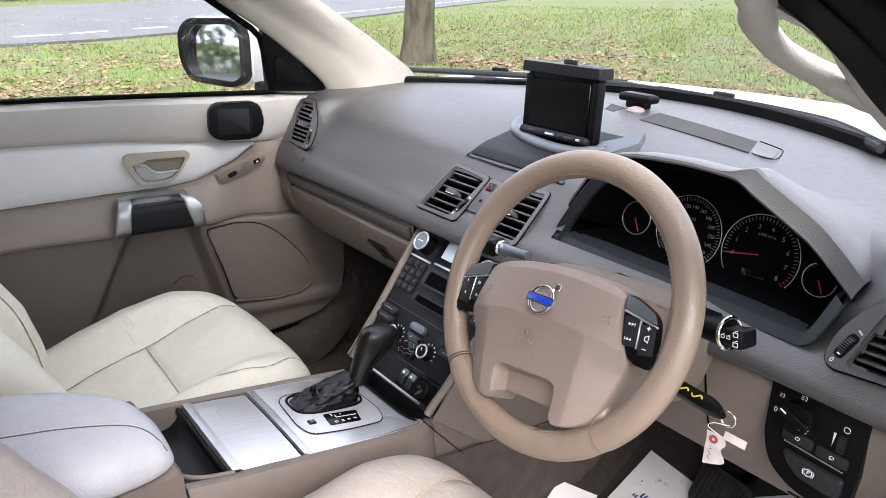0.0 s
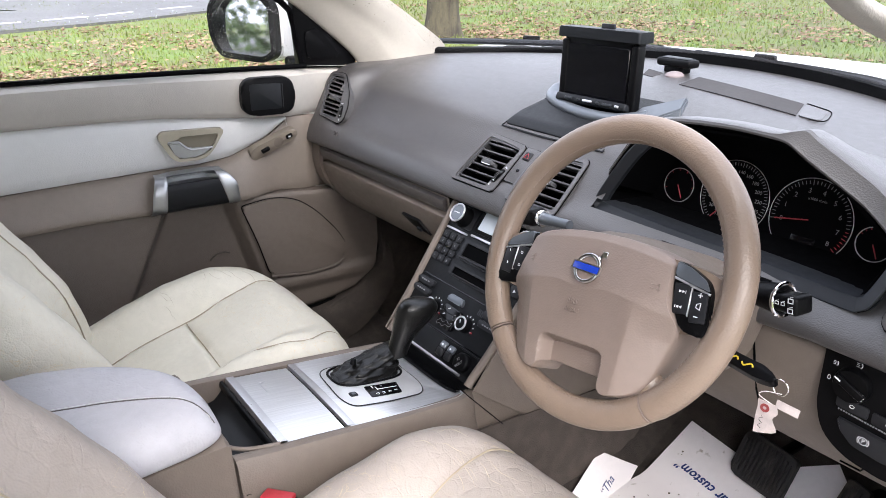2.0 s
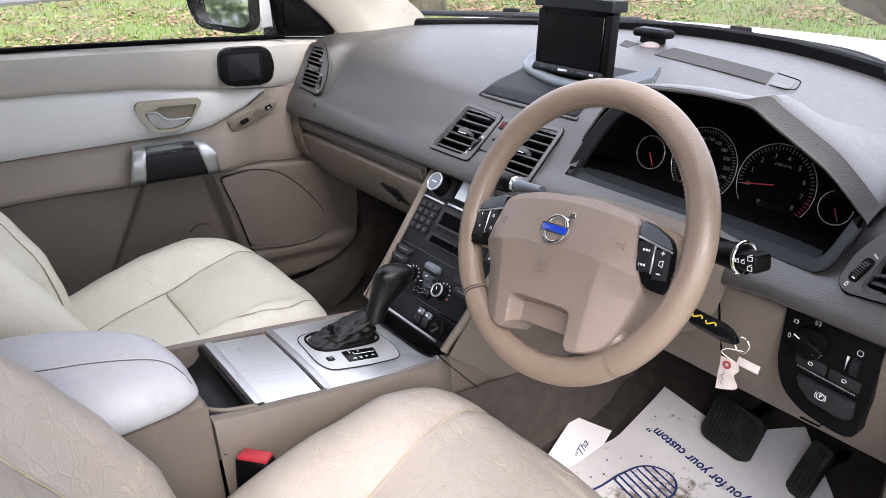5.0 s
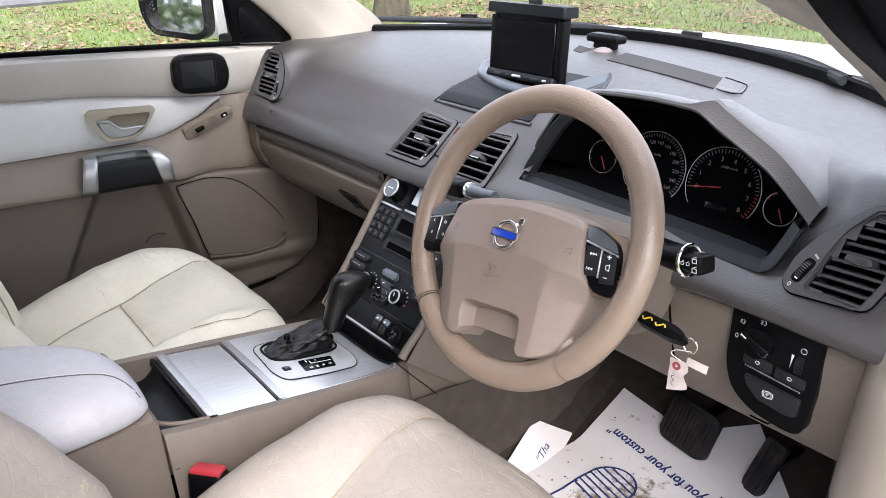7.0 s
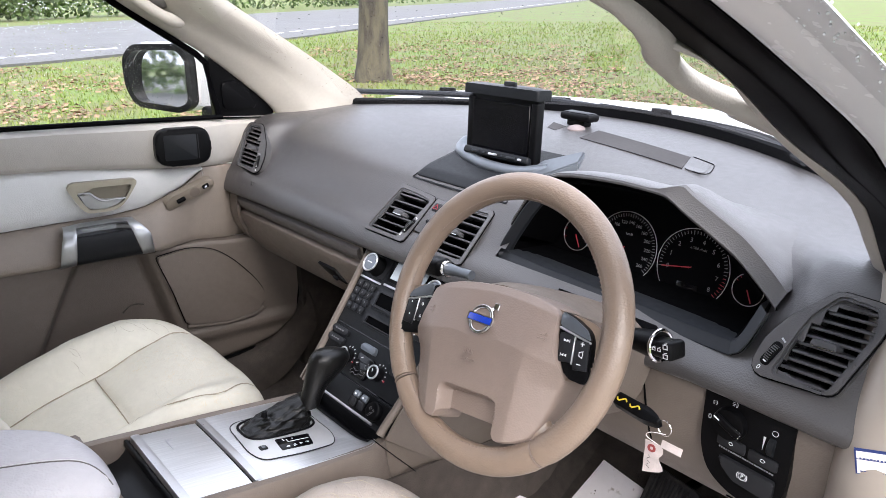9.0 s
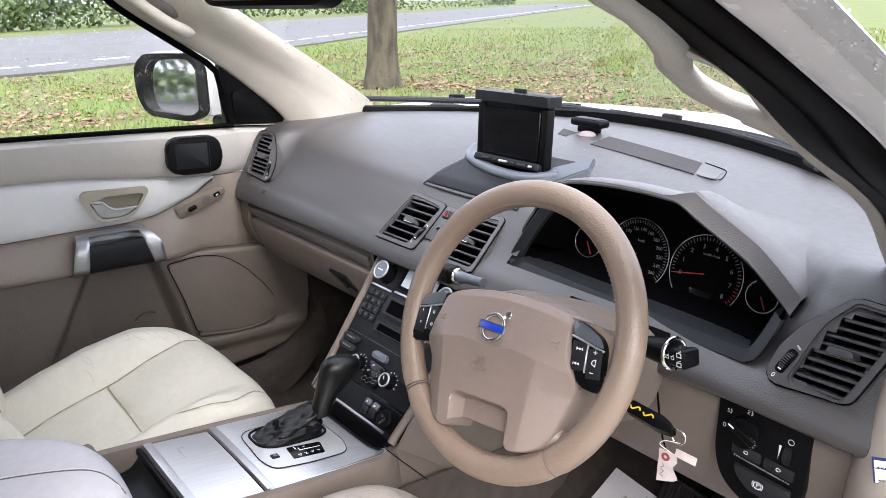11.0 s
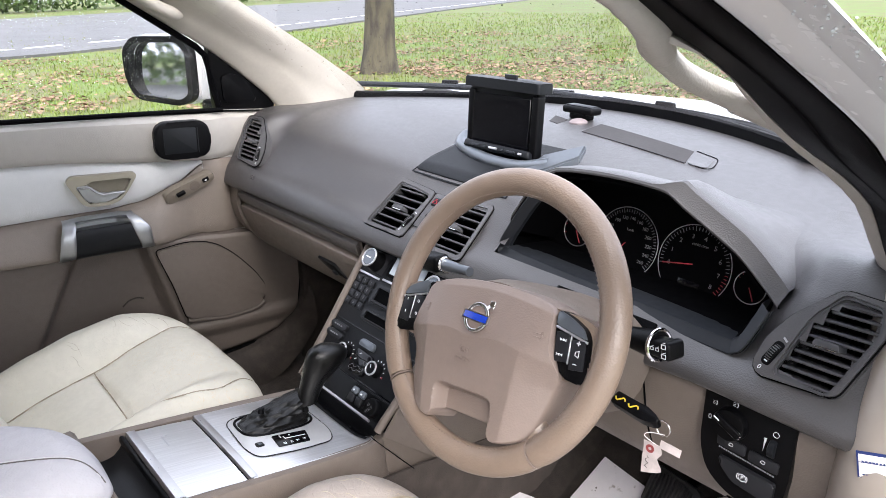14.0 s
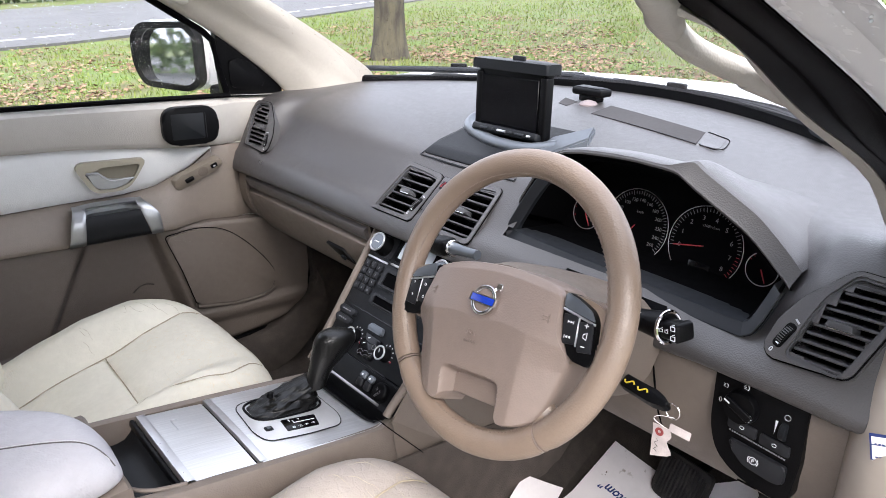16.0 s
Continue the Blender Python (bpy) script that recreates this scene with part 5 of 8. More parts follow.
    for gy in (-0.061, -0.073):
        part("gap_line", tube([SM @ V((-0.0205, gy + 0.002, 0.0065)), SM @ V((0.0, gy - 0.002, 0.0067)), SM @ V((0.026, gy + 0.001, 0.0065))], 0.0006, 6), SEAL, fig)
    for ax, ay in ((-0.004, -0.0545), (-0.010, -0.067)):
        part("arrow", rbox((0.006, 0.0012, 0.0003), 0, 1, SM @ pose(ax, ay, 0.0067, 0, 0, 28)), MARK, fig)
    for k in range(5):
        part("grille_bar", rbox((0.0022, 0.011, 0.001), 0, 1, SM @ pose(0.058 + 0.0042 * k, -0.034, 0.0005)), GLOSSY, s)
    # lower tray with switches, socket and strip
    part("tray_panel", prism(rounded([V(p) for p in ((-0.112, -0.146), (0.118, -0.146), (0.122, -0.101), (-0.114, -0.101))], 0.005), 0.0, 0.002, 0.0008, SM), STACK, s)
    part("tray_strip", tube([SM @ V((-0.105, -0.143, 0.004)), SM @ V((0.093, -0.143, 0.004))], 0.0024, 8), SATIN, s, "bright metal strip")
    pan = part("socket_panel", prism(rounded([V(p) for p in ((0.012, -0.139), (0.116, -0.139), (0.118, -0.103), (0.016, -0.103))], 0.008), 0.001, 0.0032, 0.002, SM), BLACK, s)
    for k in range(2):
        b = part("rocker", rbox((0.0165, 0.0165, 0.009), 0.0035, 3, SM @ pose(0.027 + 0.022 * k, -0.1270, 0.004, 8)), BUTTON, pan)
        part("rocker_top", rbox((0.0165, 0.0125, 0.009), 0.0035, 3, SM @ pose(0.029 + 0.022 * k, -0.1135, 0.005, -14)), BLUEGREY, pan)
        part("symbol", rbox((0.004, 0.003, 0.0003), 0, 1, SM @ pose(0.029 + 0.022 * k, -0.1135, 0.0098, -14)), MARK, b)
    sock = part("socket", lathe([(0.0165, 0), (0.0165, 0.008), (0.0150, 0.011), (0.0140, 0.0115), (0.0005, 0.012)], 28, SM @ Matrix.Translation((0.088, -0.122, 0.003))), BLACK, pan, "round black socket cover")
    lettering("VOLT", 0.0068, SM @ pose(0.0895, -0.1262, 0.0152, 0, 0, 55), DIM, pan, "figure", 0.0001)
    lettering("12", 0.0068, SM @ pose(0.0835, -0.1192, 0.0152, 0, 0, 55), DIM, pan, "figure", 0.0001)
    return s


centre_stack = build_stack()
# ---- console ----
def con_z(y):
    return 0.800 - 0.19 * (y + 0.2)


CM = basis((0, -0.2, 0.800), (1, 0, 0), (0, 1, -0.19))


def build_console():
    c = thing("centre_console", "beige plastic centre console topped with brushed aluminium", "console")
    rows = []
    for y, xl, xr in ((-0.376, -0.085, 0.150), (-0.34, -0.088, 0.152), (-0.30, -0.090, 0.152), (-0.2, -0.096, 0.150), (-0.10, -0.100, 0.147), (-0.03, -0.102, 0.143), (0.005, -0.104, 0.139), (0.03, -0.106, 0.128), (0.05, -0.108, 0.122), (0.20, -0.108, 0.120)):
        z = con_z(min(y, 0.05)) + 0.006
        rows.append([V((x, y, zz)) for x, zz in ((xl - 0.05, 0.50), (xl - 0.008, z - 0.045), (xl - 0.002, z - 0.008), (xl + 0.003, z - 0.001), (xl + 0.009, z), (xl + 0.016, z - 0.002), (xl + 0.018, z - 0.08), (xr - 0.022, z - 0.08), (xr - 0.020, z - 0.002), (xr - 0.012, z), (xr - 0.004, z - 0.001), (xr + 0.002, z - 0.008), (xr + 0.006, z - 0.045), (xr + 0.022, 0.66), (xr + 0.03, 0.50))])
    part("body", sheet(rows, 1, 3), BEIGE, c, "beige plastic")
    part("joint", tube([(0.1565, -0.372, con_z(-0.372) - 0.045), (0.1555, -0.2, con_z(-0.2) - 0.047), (0.147, -0.03, con_z(-0.03) - 0.046)], 0.0010, 6), SEAL, c)
    part("joint", tube([(0.158, -0.332, 0.780), (0.172, -0.290, 0.66)], 0.0010, 6), SEAL, c)
    part("joint", tube([(0.136, -0.008, 0.795), (0.143, 0.010, 0.772), (0.149, 0.035, 0.742), (0.1545, 0.073, 0.697)], 0.0009, 6), SEAL, c)
    rows_ = [[V((x, y, z0 + (0.44 - z0) * f)) for f, x in ((0.0, 0.146), (0.01, 0.1525), (0.03, 0.1550), (0.5, 0.162), (1.0, 0.172))] for y, z0 in ((-0.06, 0.712), (0.032, 0.702), (0.158, 0.685), (0.264, 0.671), (0.42, 0.655), (0.70, 0.64))]
    part("side_carpet", sheet(rows_, 3, 1), SIDECARPET, c, "brown carpeted side panel")
    # aluminium: selector panel, raised bridge, sliding cover
    panel = rounded([V(p) for p in ((-0.080, -0.004), (0.131, -0.004), (0.131, 0.10), (0.129, 0.190), (0.122, 0.216), (0.112, 0.222), (0.095, 0.202), (-0.082, 0.202), (-0.086, 0.10))], 0.004)
    part("panel", prism(panel, -0.012, 0.004, 0.0015, CM), SILVER, c, "brushed aluminium panel")
    part("panel_edge", tube([CM @ V((p[0], p[1], 0.003)) for p in catmull([(0.131, -0.002, 0), (0.131, 0.10, 0), (0.129, 0.188, 0), (0.121, 0.216, 0), (0.110, 0.222, 0)], 6)], 0.0028, 8), SATIN, c)

    def bowed(y0, y1, z, bow, x0=-0.070, x1=0.1315):
        rows_ = []
        mid, w = (x0 + x1) / 2, (x1 - x0) / 2
        for i in range(13):
            x = x0 + (x1 - x0) * i / 12
            h = bow * (1 - ((x - mid) / w) ** 2)
            rows_.append([CM @ V((x, y0 - h * 0.6, z + h - 0.01)), CM @ V((x, y0 - h * 0.6, z + h)), CM @ V((x, (y0 + y1) / 2 - h * 0.6, z + h + 0.0006)), CM @ V((x, y1 - h * 0.6, z + h)), CM @ V((x, y1 - h * 0.6, z + h - 0.01))])
        return sheet(rows_, 1, 2)

    part("cover", bowed(-0.100, -0.011, 0.004, 0.007), SILVER, c, "sliding brushed aluminium cover")
    part("cover_lip", bowed(-0.114, -0.101, 0.0065, 0.007), SATIN, c, "bright raised lip")
    part("cover_lip", bowed(-0.0060, 0.0060, 0.0065, 0.007, -0.076), SATIN, c, "bright raised lip")
    part("gap", bowed(-0.0108, -0.0064, 0.001, 0.007), GLOSSY, c)
    part("grip_notch", rbox((0.034, 0.0018, 0.0012), 0.0004, 1, CM @ pose(-0.012, -0.076, 0.0108, 0, 0, 0)), SATIN, c)
    part("grip_notch", rbox((0.0016, 0.010, 0.0012), 0.0004, 1, CM @ pose(-0.029, -0.071, 0.0102, 0, 0, 0)), SATIN, c)
    tray = [[CM @ V((x, y, z)) for x in (-0.074, -0.070, 0.112, 0.126)] for y, z in ((-0.186, 0.003), (-0.183, -0.018), (-0.165, -0.034), (-0.130, -0.030), (-0.112, 0.0))]
    part("tray", sheet(tray, 1, 3), STACK, c, "black plastic tray")
    part("tray_rail", rbox((0.196, 0.007, 0.012), 0.003, 3, CM @ pose(0.029, -0.121, -0.002)), BLACK, c)
    part("tray_rim", tube([CM @ V((p[0], p[1], 0.0045)) for p in catmull([(-0.070, -0.186, 0), (0.020, -0.187, 0), (0.090, -0.184, 0), (0.114, -0.174, 0), (0.126, -0.155, 0), (0.1300, -0.130, 0), (0.1310, -0.112, 0)], 6)], 0.0030, 8), BEIGE, c, "beige rounded rim")
    # rubber tray at the foot of the stack
    rows = [[CM @ V((x, y + 0.010 * max(0.0, (x - 0.08) / 0.034) ** 2 * (1 if y < 0.22 else -1), z)) for x in (-0.100, -0.06, 0, 0.06, 0.095, 0.108, 0.114)] for y, z in ((0.196, 0.0055), (0.204, 0.0060), (0.211, -0.001), (0.226, -0.004), (0.240, 0.002), (0.256, 0.022))]
    part("coin_tray", sheet(rows, 3, 3), BLACK, c, "black rubber coin tray")
    part("tray_pip", rbox((0.004, 0.003, 0.002), 0.0008, 1, CM @ pose(0.066, 0.209, 0.004)), STACK, c)
    # rear box under the armrest
    box = [[V((x, y, z)) for x, z in ((-0.150, 0.50), (-0.108, 0.78), (-0.085, 0.848), (-0.072, 0.862), (0.140, 0.872), (0.149, 0.868), (0.153, 0.80), (0.170, 0.50))] for y in (-1.0, -0.6, -0.40, -0.384, -0.379)]
    for i, p in enumerate(box[-1]):
        p.x *= 0.985
        p.z -= 0.006 if p.z > 0.6 else 0
    part("rear_box", sheet(box, 1, 1, closed=True, caps=True), BEIGE, c, "beige plastic storage box")
    return c


console = build_console()


def build_armrest():
    a = thing("armrest", "padded pale grey leather armrest lid with a stitched seam", "armrest")
    rows = []
    for y, z, xl, xr, lo in ((-1.0, 0.928, -0.105, 0.155, 0.872), (-0.62, 0.932, -0.100, 0.157, 0.872), (-0.53, 0.932, -0.082, 0.157, 0.872), (-0.47, 0.931, -0.050, 0.157, 0.872), (-0.43, 0.929, -0.016, 0.155, 0.872), (-0.41, 0.925, 0.008, 0.152, 0.873), (-0.397, 0.918, 0.030, 0.147, 0.874), (-0.388, 0.908, 0.050, 0.140, 0.875), (-0.383, 0.896, 0.064, 0.131, 0.877), (-0.382, 0.884, 0.075, 0.120, 0.880)):
        h_, c_ = z - lo, (xl + xr) / 2
        rows.append([V((x, y, zz)) for x, zz in ((xl + 0.012, lo), (xl - 0.006, lo + 0.15 * h_), (xl - 0.008, lo + 0.45 * h_), (xl + 0.004, lo + 0.78 * h_), (xl + 0.022, z - 0.05 * h_), (c_, z), (xr - 0.050, z - 0.02 * h_), (xr - 0.022, z - 0.13 * h_), (xr - 0.005, lo + 0.60 * h_), (xr, lo + 0.35 * h_), (xr - 0.001, lo + 0.14 * h_), (xr - 0.006, lo + 0.03 * h_), (xr - 0.02, lo), (c_, lo))])
    lid = sheet(rows, 3, 4, closed=True, caps=True)
    tree = BVHTree.FromBMesh(lid)

    def on_lid(x, y, up):
        hit = tree.ray_cast(V((x, y, 1.2)), V((0, 0, -1)))[0]
        return (hit or V((x, y, 0.88))) + V((0, 0, up))

    track = [(p[0], p[1]) for p in catmull([(0.010, -0.80, 0), (0.028, -0.60, 0), (0.050, -0.52, 0), (0.066, -0.48, 0), (0.088, -0.437, 0), (0.106, -0.410, 0), (0.126, -0.396, 0), (0.136, -0.391, 0)], 8)]
    part("lid", lid, ARMREST, a)
    part("seam", tube([on_lid(x, y, 0.0002) for x, y in track], 0.0010, 6), TAUPE, a, "dark seam line")
    part("stitching", tube([on_lid(x - 0.005, y - 0.003, 0.0002) for x, y in track], 0.0007, 6), INSERT, a, "pale stitching")
    return a


build_armrest()


def build_gear_lever():
    g = thing("gear_lever", "black leather automatic gear lever with a creased gaiter", "gear lever")
    plate = rounded([V(p) for p in ((-0.040, 0.030), (0.055, 0.022), (0.086, 0.030), (0.094, 0.095), (0.092, 0.158), (0.060, 0.172), (-0.034, 0.172), (-0.046, 0.10))], 0.024, 6)
    part("surround", prism(plate, 0.002, 0.0056, 0.0012, CM), PLATE, g, "pale silver selector plate")
    part("edge", tube([CM @ V((p[0], p[1], 0.0050)) for p in scaled_outline(plate, -0.0005)], 0.0010, 6, True), BUTTON, g)
    # gaiter: a long low boot that climbs to the shaft at its front
    rnd = random.Random(5)
    rows = []
    foot, top = V((-0.004, 0.102, 0.0)), V((-0.005, 0.156, 0.050))
    for k in range(15):
        f = k / 14
        s = f ** 1.6
        cen = V((foot.x + (top.x - foot.x) * s, foot.y + (top.y - foot.y) * s, 0.004 + 0.046 * f ** 1.15))
        a, b = 0.034 + (0.0150 - 0.034) * s ** 0.8, 0.062 + (0.0165 - 0.062) * s ** 0.62
        ring = []
        for j in range(56):
            t = 2 * math.pi * j / 56
            wave = math.sin(f * math.pi) ** 0.7
            wr = 1 + (0.07 * math.sin(4 * t + 11 * f) + 0.05 * math.sin(9 * t - 17 * f + 1.0) + 0.03 * noise.noise(V((4 * math.cos(t), 4 * math.sin(t), 6 * f)))) * wave
            pleat = 0.0022 * math.sin(26 * f + 2.2 * math.sin(t)) * wave
            sq = 0.62 + 0.38 * f
            ring.append(CM @ V((cen.x + (a * wr + pleat) * math.copysign(abs(math.cos(t)) ** sq, math.cos(t)), cen.y + (b * wr + pleat) * math.copysign(abs(math.sin(t)) ** sq, math.sin(t)), cen.z + 0.004 * wave * noise.noise(V((6 * math.cos(t), 5 * math.sin(t), 8 * f + 3))))))
        rows.append(ring)
    part("gaiter", sheet(rows, 1, 2, closed=True, caps=True), BOOT, g, "creased black leather gaiter", angle=60)
    part("gaiter_foot", tube([CM @ V((-0.004 + 0.0355 * math.copysign(abs(math.cos(t)) ** 0.6, math.cos(t)), 0.102 + 0.0635 * math.copysign(abs(math.sin(t)) ** 0.6, math.sin(t)), 0.0065)) for t in (2 * math.pi * i / 48 for i in range(48))], 0.0022, 8, True), BLACK, g)
    part("gaiter_stud", lathe([(0.0055, 0), (0.0045, 0.008), (0.001, 0.010)], 14, CM @ pose(-0.006, 0.078, 0.026)), BLACK, g)
    # shaft and head: leather that widens into a forward-leaning knob
    rows = []
    for y, z, rx, ry in ((-0.046, 0.806, 0.0150, 0.0165), (-0.040, 0.824, 0.0152, 0.0170), (-0.032, 0.842, 0.0165, 0.0195), (-0.022, 0.858, 0.0195, 0.0245), (-0.013, 0.872, 0.0220, 0.0290), (-0.006, 0.884, 0.0228, 0.0310), (-0.002, 0.892, 0.0215, 0.0290), (0.001, 0.898, 0.0170, 0.0230), (0.003, 0.901, 0.0100, 0.0130), (0.003, 0.902, 0.002, 0.003)):
        rows.append([V((0.006 + 0.12 * (z - 0.806) + 1.12 * rx * math.cos(2 * math.pi * j / 28), y + 0.006 + 1.15 * ry * math.sin(2 * math.pi * j / 28), z + 0.30 * (y - ry * math.sin(2 * math.pi * j / 28) - y) * min(1.0, (z - 0.806) / 0.06))) for j in range(28)])
    part("head", sheet(rows, 2, 3, closed=True, caps=True), BOOT, g, "smooth black leather grip", angle=70)
    for off in (0.0016, -0.0016):
        seam = [V((0.006 + 0.12 * (z - 0.806) + rx * 1.115, y + 0.006 + off - 0.002, z)) for y, z, rx in ((-0.040, 0.824, 0.0152), (-0.032, 0.842, 0.0165), (-0.022, 0.858, 0.0195), (-0.013, 0.872, 0.0220), (-0.006, 0.882, 0.0226))]
        part("seam", tube(catmull(seam, 5), 0.0006, 6), BLACK, g)
    # selector window and button
    win = part("selector_window", prism(rounded([V(p) for p in ((0.040, 0.074), (0.074, 0.070), (0.078, 0.124), (0.046, 0.133))], 0.002), 0.004, 0.0070, 0.0008, CM), GLOSSY, g, "gloss black selector scale")
    for k, ch in enumerate("DNRP"):
        lettering(ch, 0.0080, CM @ pose(0.0690, 0.0835 + 0.0112 * k, 0.0072, 0, 0, 4), MARK, win, "figure", 0.0001)
    part("gate_line", rbox((0.0014, 0.036, 0.0004), 0, 1, CM @ pose(0.0570, 0.108, 0.0072, 0, 0, -4)), MARK, win)
    part("gate_line", rbox((0.009, 0.0014, 0.0004), 0, 1, CM @ pose(0.0525, 0.0905, 0.0072, 0, 0, -4)), MARK, win)
    lettering("+", 0.008, CM @ pose(0.0485, 0.101, 0.0072), MARK, win, "figure", 0.0001)
    bars(2, 0.008, 0.0018, 0, CM @ pose(0.0475, 0.0855, 0.0072), MARK, win, "small_print", 2)
    btn = part("release_button", rbox((0.012, 0.013, 0.005), 0.002, 2, CM @ pose(0.054, 0.047, 0.0055)), STACK, g)
    part("symbol", rbox((0.006, 0.006, 0.0003), 0, 1, CM @ pose(0.054, 0.047, 0.0081)), BLUEGREY, btn)
    return g


build_gear_lever()


# ---- seats ----
def smooth01(t):
    t = max(0.0, min(1.0, t))
    return t * t * (3 - 2 * t)


def interp(table, v):
    if v <= table[0][0]:
        return table[0][1]
    for (a, b), (c, d) in zip(table, table[1:]):
        if v <= c:
            t = (v - a) / (c - a)
            return b + (d - b) * (0.75 * t + 0.25 * smooth01(t))
    return table[-1][1]


def seg_dist(p, line):
    best = 9.0
    for (ax, ay), (bx, by) in zip(line, line[1:]):
        dx, dy = bx - ax, by - ay
        t = max(0, min(1, ((p[0] - ax) * dx + (p[1] - ay) * dy) / (dx * dx + dy * dy + 1e-12)))
        best = min(best, math.hypot(p[0] - ax - t * dx, p[1] - ay - t * dy))
    return best


def groove(p, lines, depth=0.008, width=0.006):
    return -depth * math.exp(-(min(seg_dist(p, l) for l in lines) / width) ** 1.3)


def build_seat(name, label, cx, w, dy, dz, mat, seams, back_seams, crumple, lean=0.0, cracks=0):
    s = thing(name, label, "seat")
    base = [(-0.66, 0.62), (-0.48, 0.655), (-0.33, 0.690), (-0.245, 0.706), (-0.14, 0.728), (-0.06, 0.738), (0.02, 0.738)]
    bol = [(-0.60, 0.025), (-0.42, 0.040), (-0.25, 0.056), (-0.15, 0.045), (-0.05, 0.014), (0.0, 0.004)]

    def top(x, y):
        u = abs(x) / w
        z = interp(base, y) + interp(bol, y) * smooth01((u - 0.42) / 0.34)
        over = max(0.0, (u - 0.80) / 0.20)
        z -= 0.055 * (1 - math.sqrt(max(0.0, 1 - over * over)))
        fr = max(0.0, (y + 0.075) / 0.085)
        z -= 0.060 * (1 - math.sqrt(max(0.0, 1 - min(1, fr) ** 2)))
        z += 0.007 * math.sin(max(0, min(1, (y + 0.245) / 0.2)) * math.pi) * (1 - u * u)
        z += crumple * noise.noise(V((x * 9 + cx, y * 14, 0.3))) * (1 - 0.5 * u)
        return z

    nx, ny = 66, 84
    rows = []
    for j in range(ny + 1):
        y = -0.66 + 0.67 * j / ny
        pinch = 1 - 0.10 * smooth01((y + 0.12) / 0.13) - 0.06 * smooth01((-0.45 - y) / 0.15)
        r = [V((cx - w * pinch * 0.98, y + dy, 0.50)), V((cx - w * pinch * 1.02, y + dy, 0.60 + dz))]
        for i in range(nx + 1):
            x = -w + 2 * w * i / nx
            z = top(x, y) + groove((x, y), seams)
            r.append(V((cx + x * pinch, y + dy - 0.035 * max(0, (y + 0.1) / 0.11) * (abs(x) / w) ** 3, z + dz)))
        r += [V((cx + w * pinch * 1.02, y + dy, 0.60 + dz)), V((cx + w * pinch * 0.98, y + dy, 0.50))]
        rows.append(r)
    last = rows[-1]
    rows.append([p + V((0, 0.004, 0)) if p.z < 0.62 + dz else V((p.x, p.y + 0.004, p.z - 0.03)) for p in last])
    rows.append([V((p.x, p.y - 0.01, min(p.z, 0.60 + dz))) for p in last])
    rows.append([V((p.x, p.y - 0.03, 0.50)) for p in last])
    cushion = part("cushion", sheet(rows), mat, s, angle=70)
    for l in seams:
        pts = [V((cx + x * (1 - 0.10 * smooth01((y + 0.12) / 0.13)), y + dy - 0.035 * max(0, (y + 0.1) / 0.11) * (abs(x) / w) ** 3, top(x, y) + dz - 0.0042)) for x, y in ((p[0], p[1]) for p in catmull([(a, b, 0) for a, b in l], 8))]
        part("seam", tube(pts, 0.0012, 6), THREAD, cushion, "tan seam piping")
    # cracks in the worn leather: wandering lines across the front edge and along the bolsters
    rnd = random.Random(len(name))
    for k in range(cracks):
        x, y = (rnd.uniform(-0.75, 0.75) * w, rnd.uniform(-0.13, -0.02)) if k % 3 and cracks > 20 else (rnd.choice((-1, -1, 1)) * w * rnd.uniform(0.62, 0.85), rnd.uniform(-0.34, -0.08))
        a = rnd.gauss(0.0, 0.35) if k % 3 and cracks > 20 else rnd.gauss(1.3, 0.4)
        pts, step = [], rnd.uniform(0.004, 0.0085)
        for _ in range(9):
            y = min(y, -0.004)
            pin = 1 - 0.10 * smooth01((y + 0.12) / 0.13) - 0.06 * smooth01((-0.45 - y) / 0.15)
            pts.append(V((cx + x * pin, y + dy - 0.035 * max(0, (y + 0.1) / 0.11) * (abs(x) / w) ** 3, top(x, y) + groove((x, y), seams) + dz + 0.0001)))
            a += rnd.gauss(0, 0.35)
            x, y = x + step * math.cos(a), y + step * math.sin(a) * 0.7
        part("crack", tube(pts, [0.0001, 0.0002, 0.0003, 0.0004, 0.0004, 0.0003, 0.0003, 0.0002, 0.0001], 5), CRACK, cushion, "pale yellow crack in the leather")

    ytab = [(0.60, -0.405), (0.74, -0.425), (0.82, -0.442), (0.90, -0.480), (0.97, -0.520), (1.03, -0.560), (1.15, -0.625), (1.28, -0.685), (1.36, -0.725)]

    def front(x, z):
        u = abs(x) / (w * 0.97)
        y = interp(ytab, z) - 0.055 * (1 - smooth01((u - 0.40) / 0.35)) * smooth01((1.30 - z) / 0.2)
        over = max(0.0, (u - 0.80) / 0.20)
        y -= 0.07 * (1 - math.sqrt(max(0.0, 1 - over * over)))
        top_ = max(0.0, (z - 1.28) / 0.09)
        y -= 0.07 * (1 - math.sqrt(max(0.0, 1 - min(1, top_) ** 2)))
        y += crumple * 0.25 * noise.noise(V((x * 8 + cx, z * 9, 2.7)))
        return y

    rows = []
    nz = 70
    for j in range(nz + 1):
        z = 0.60 + 0.77 * j / nz
        pinch = 1 - 0.16 * smooth01((z - 1.10) / 0.26)
        yb = interp(ytab, z) - 0.17 + lean
        r = [V((cx - w * 0.90 * pinch, yb, z + dz)), V((cx - w * 0.985 * pinch, yb + 0.07, z + dz))]
        for i in range(nx + 1):
            x = -w * 0.97 + 2 * w * 0.97 * i / nx
            r.append(V((cx + x * pinch, front(x, z) + lean + groove((x, z), back_seams, 0.006), z + dz)))
        r += [V((cx + w * 0.985 * pinch, yb + 0.07, z + dz)), V((cx + w * 0.90 * pinch, yb, z + dz))]
        rows.append(r)
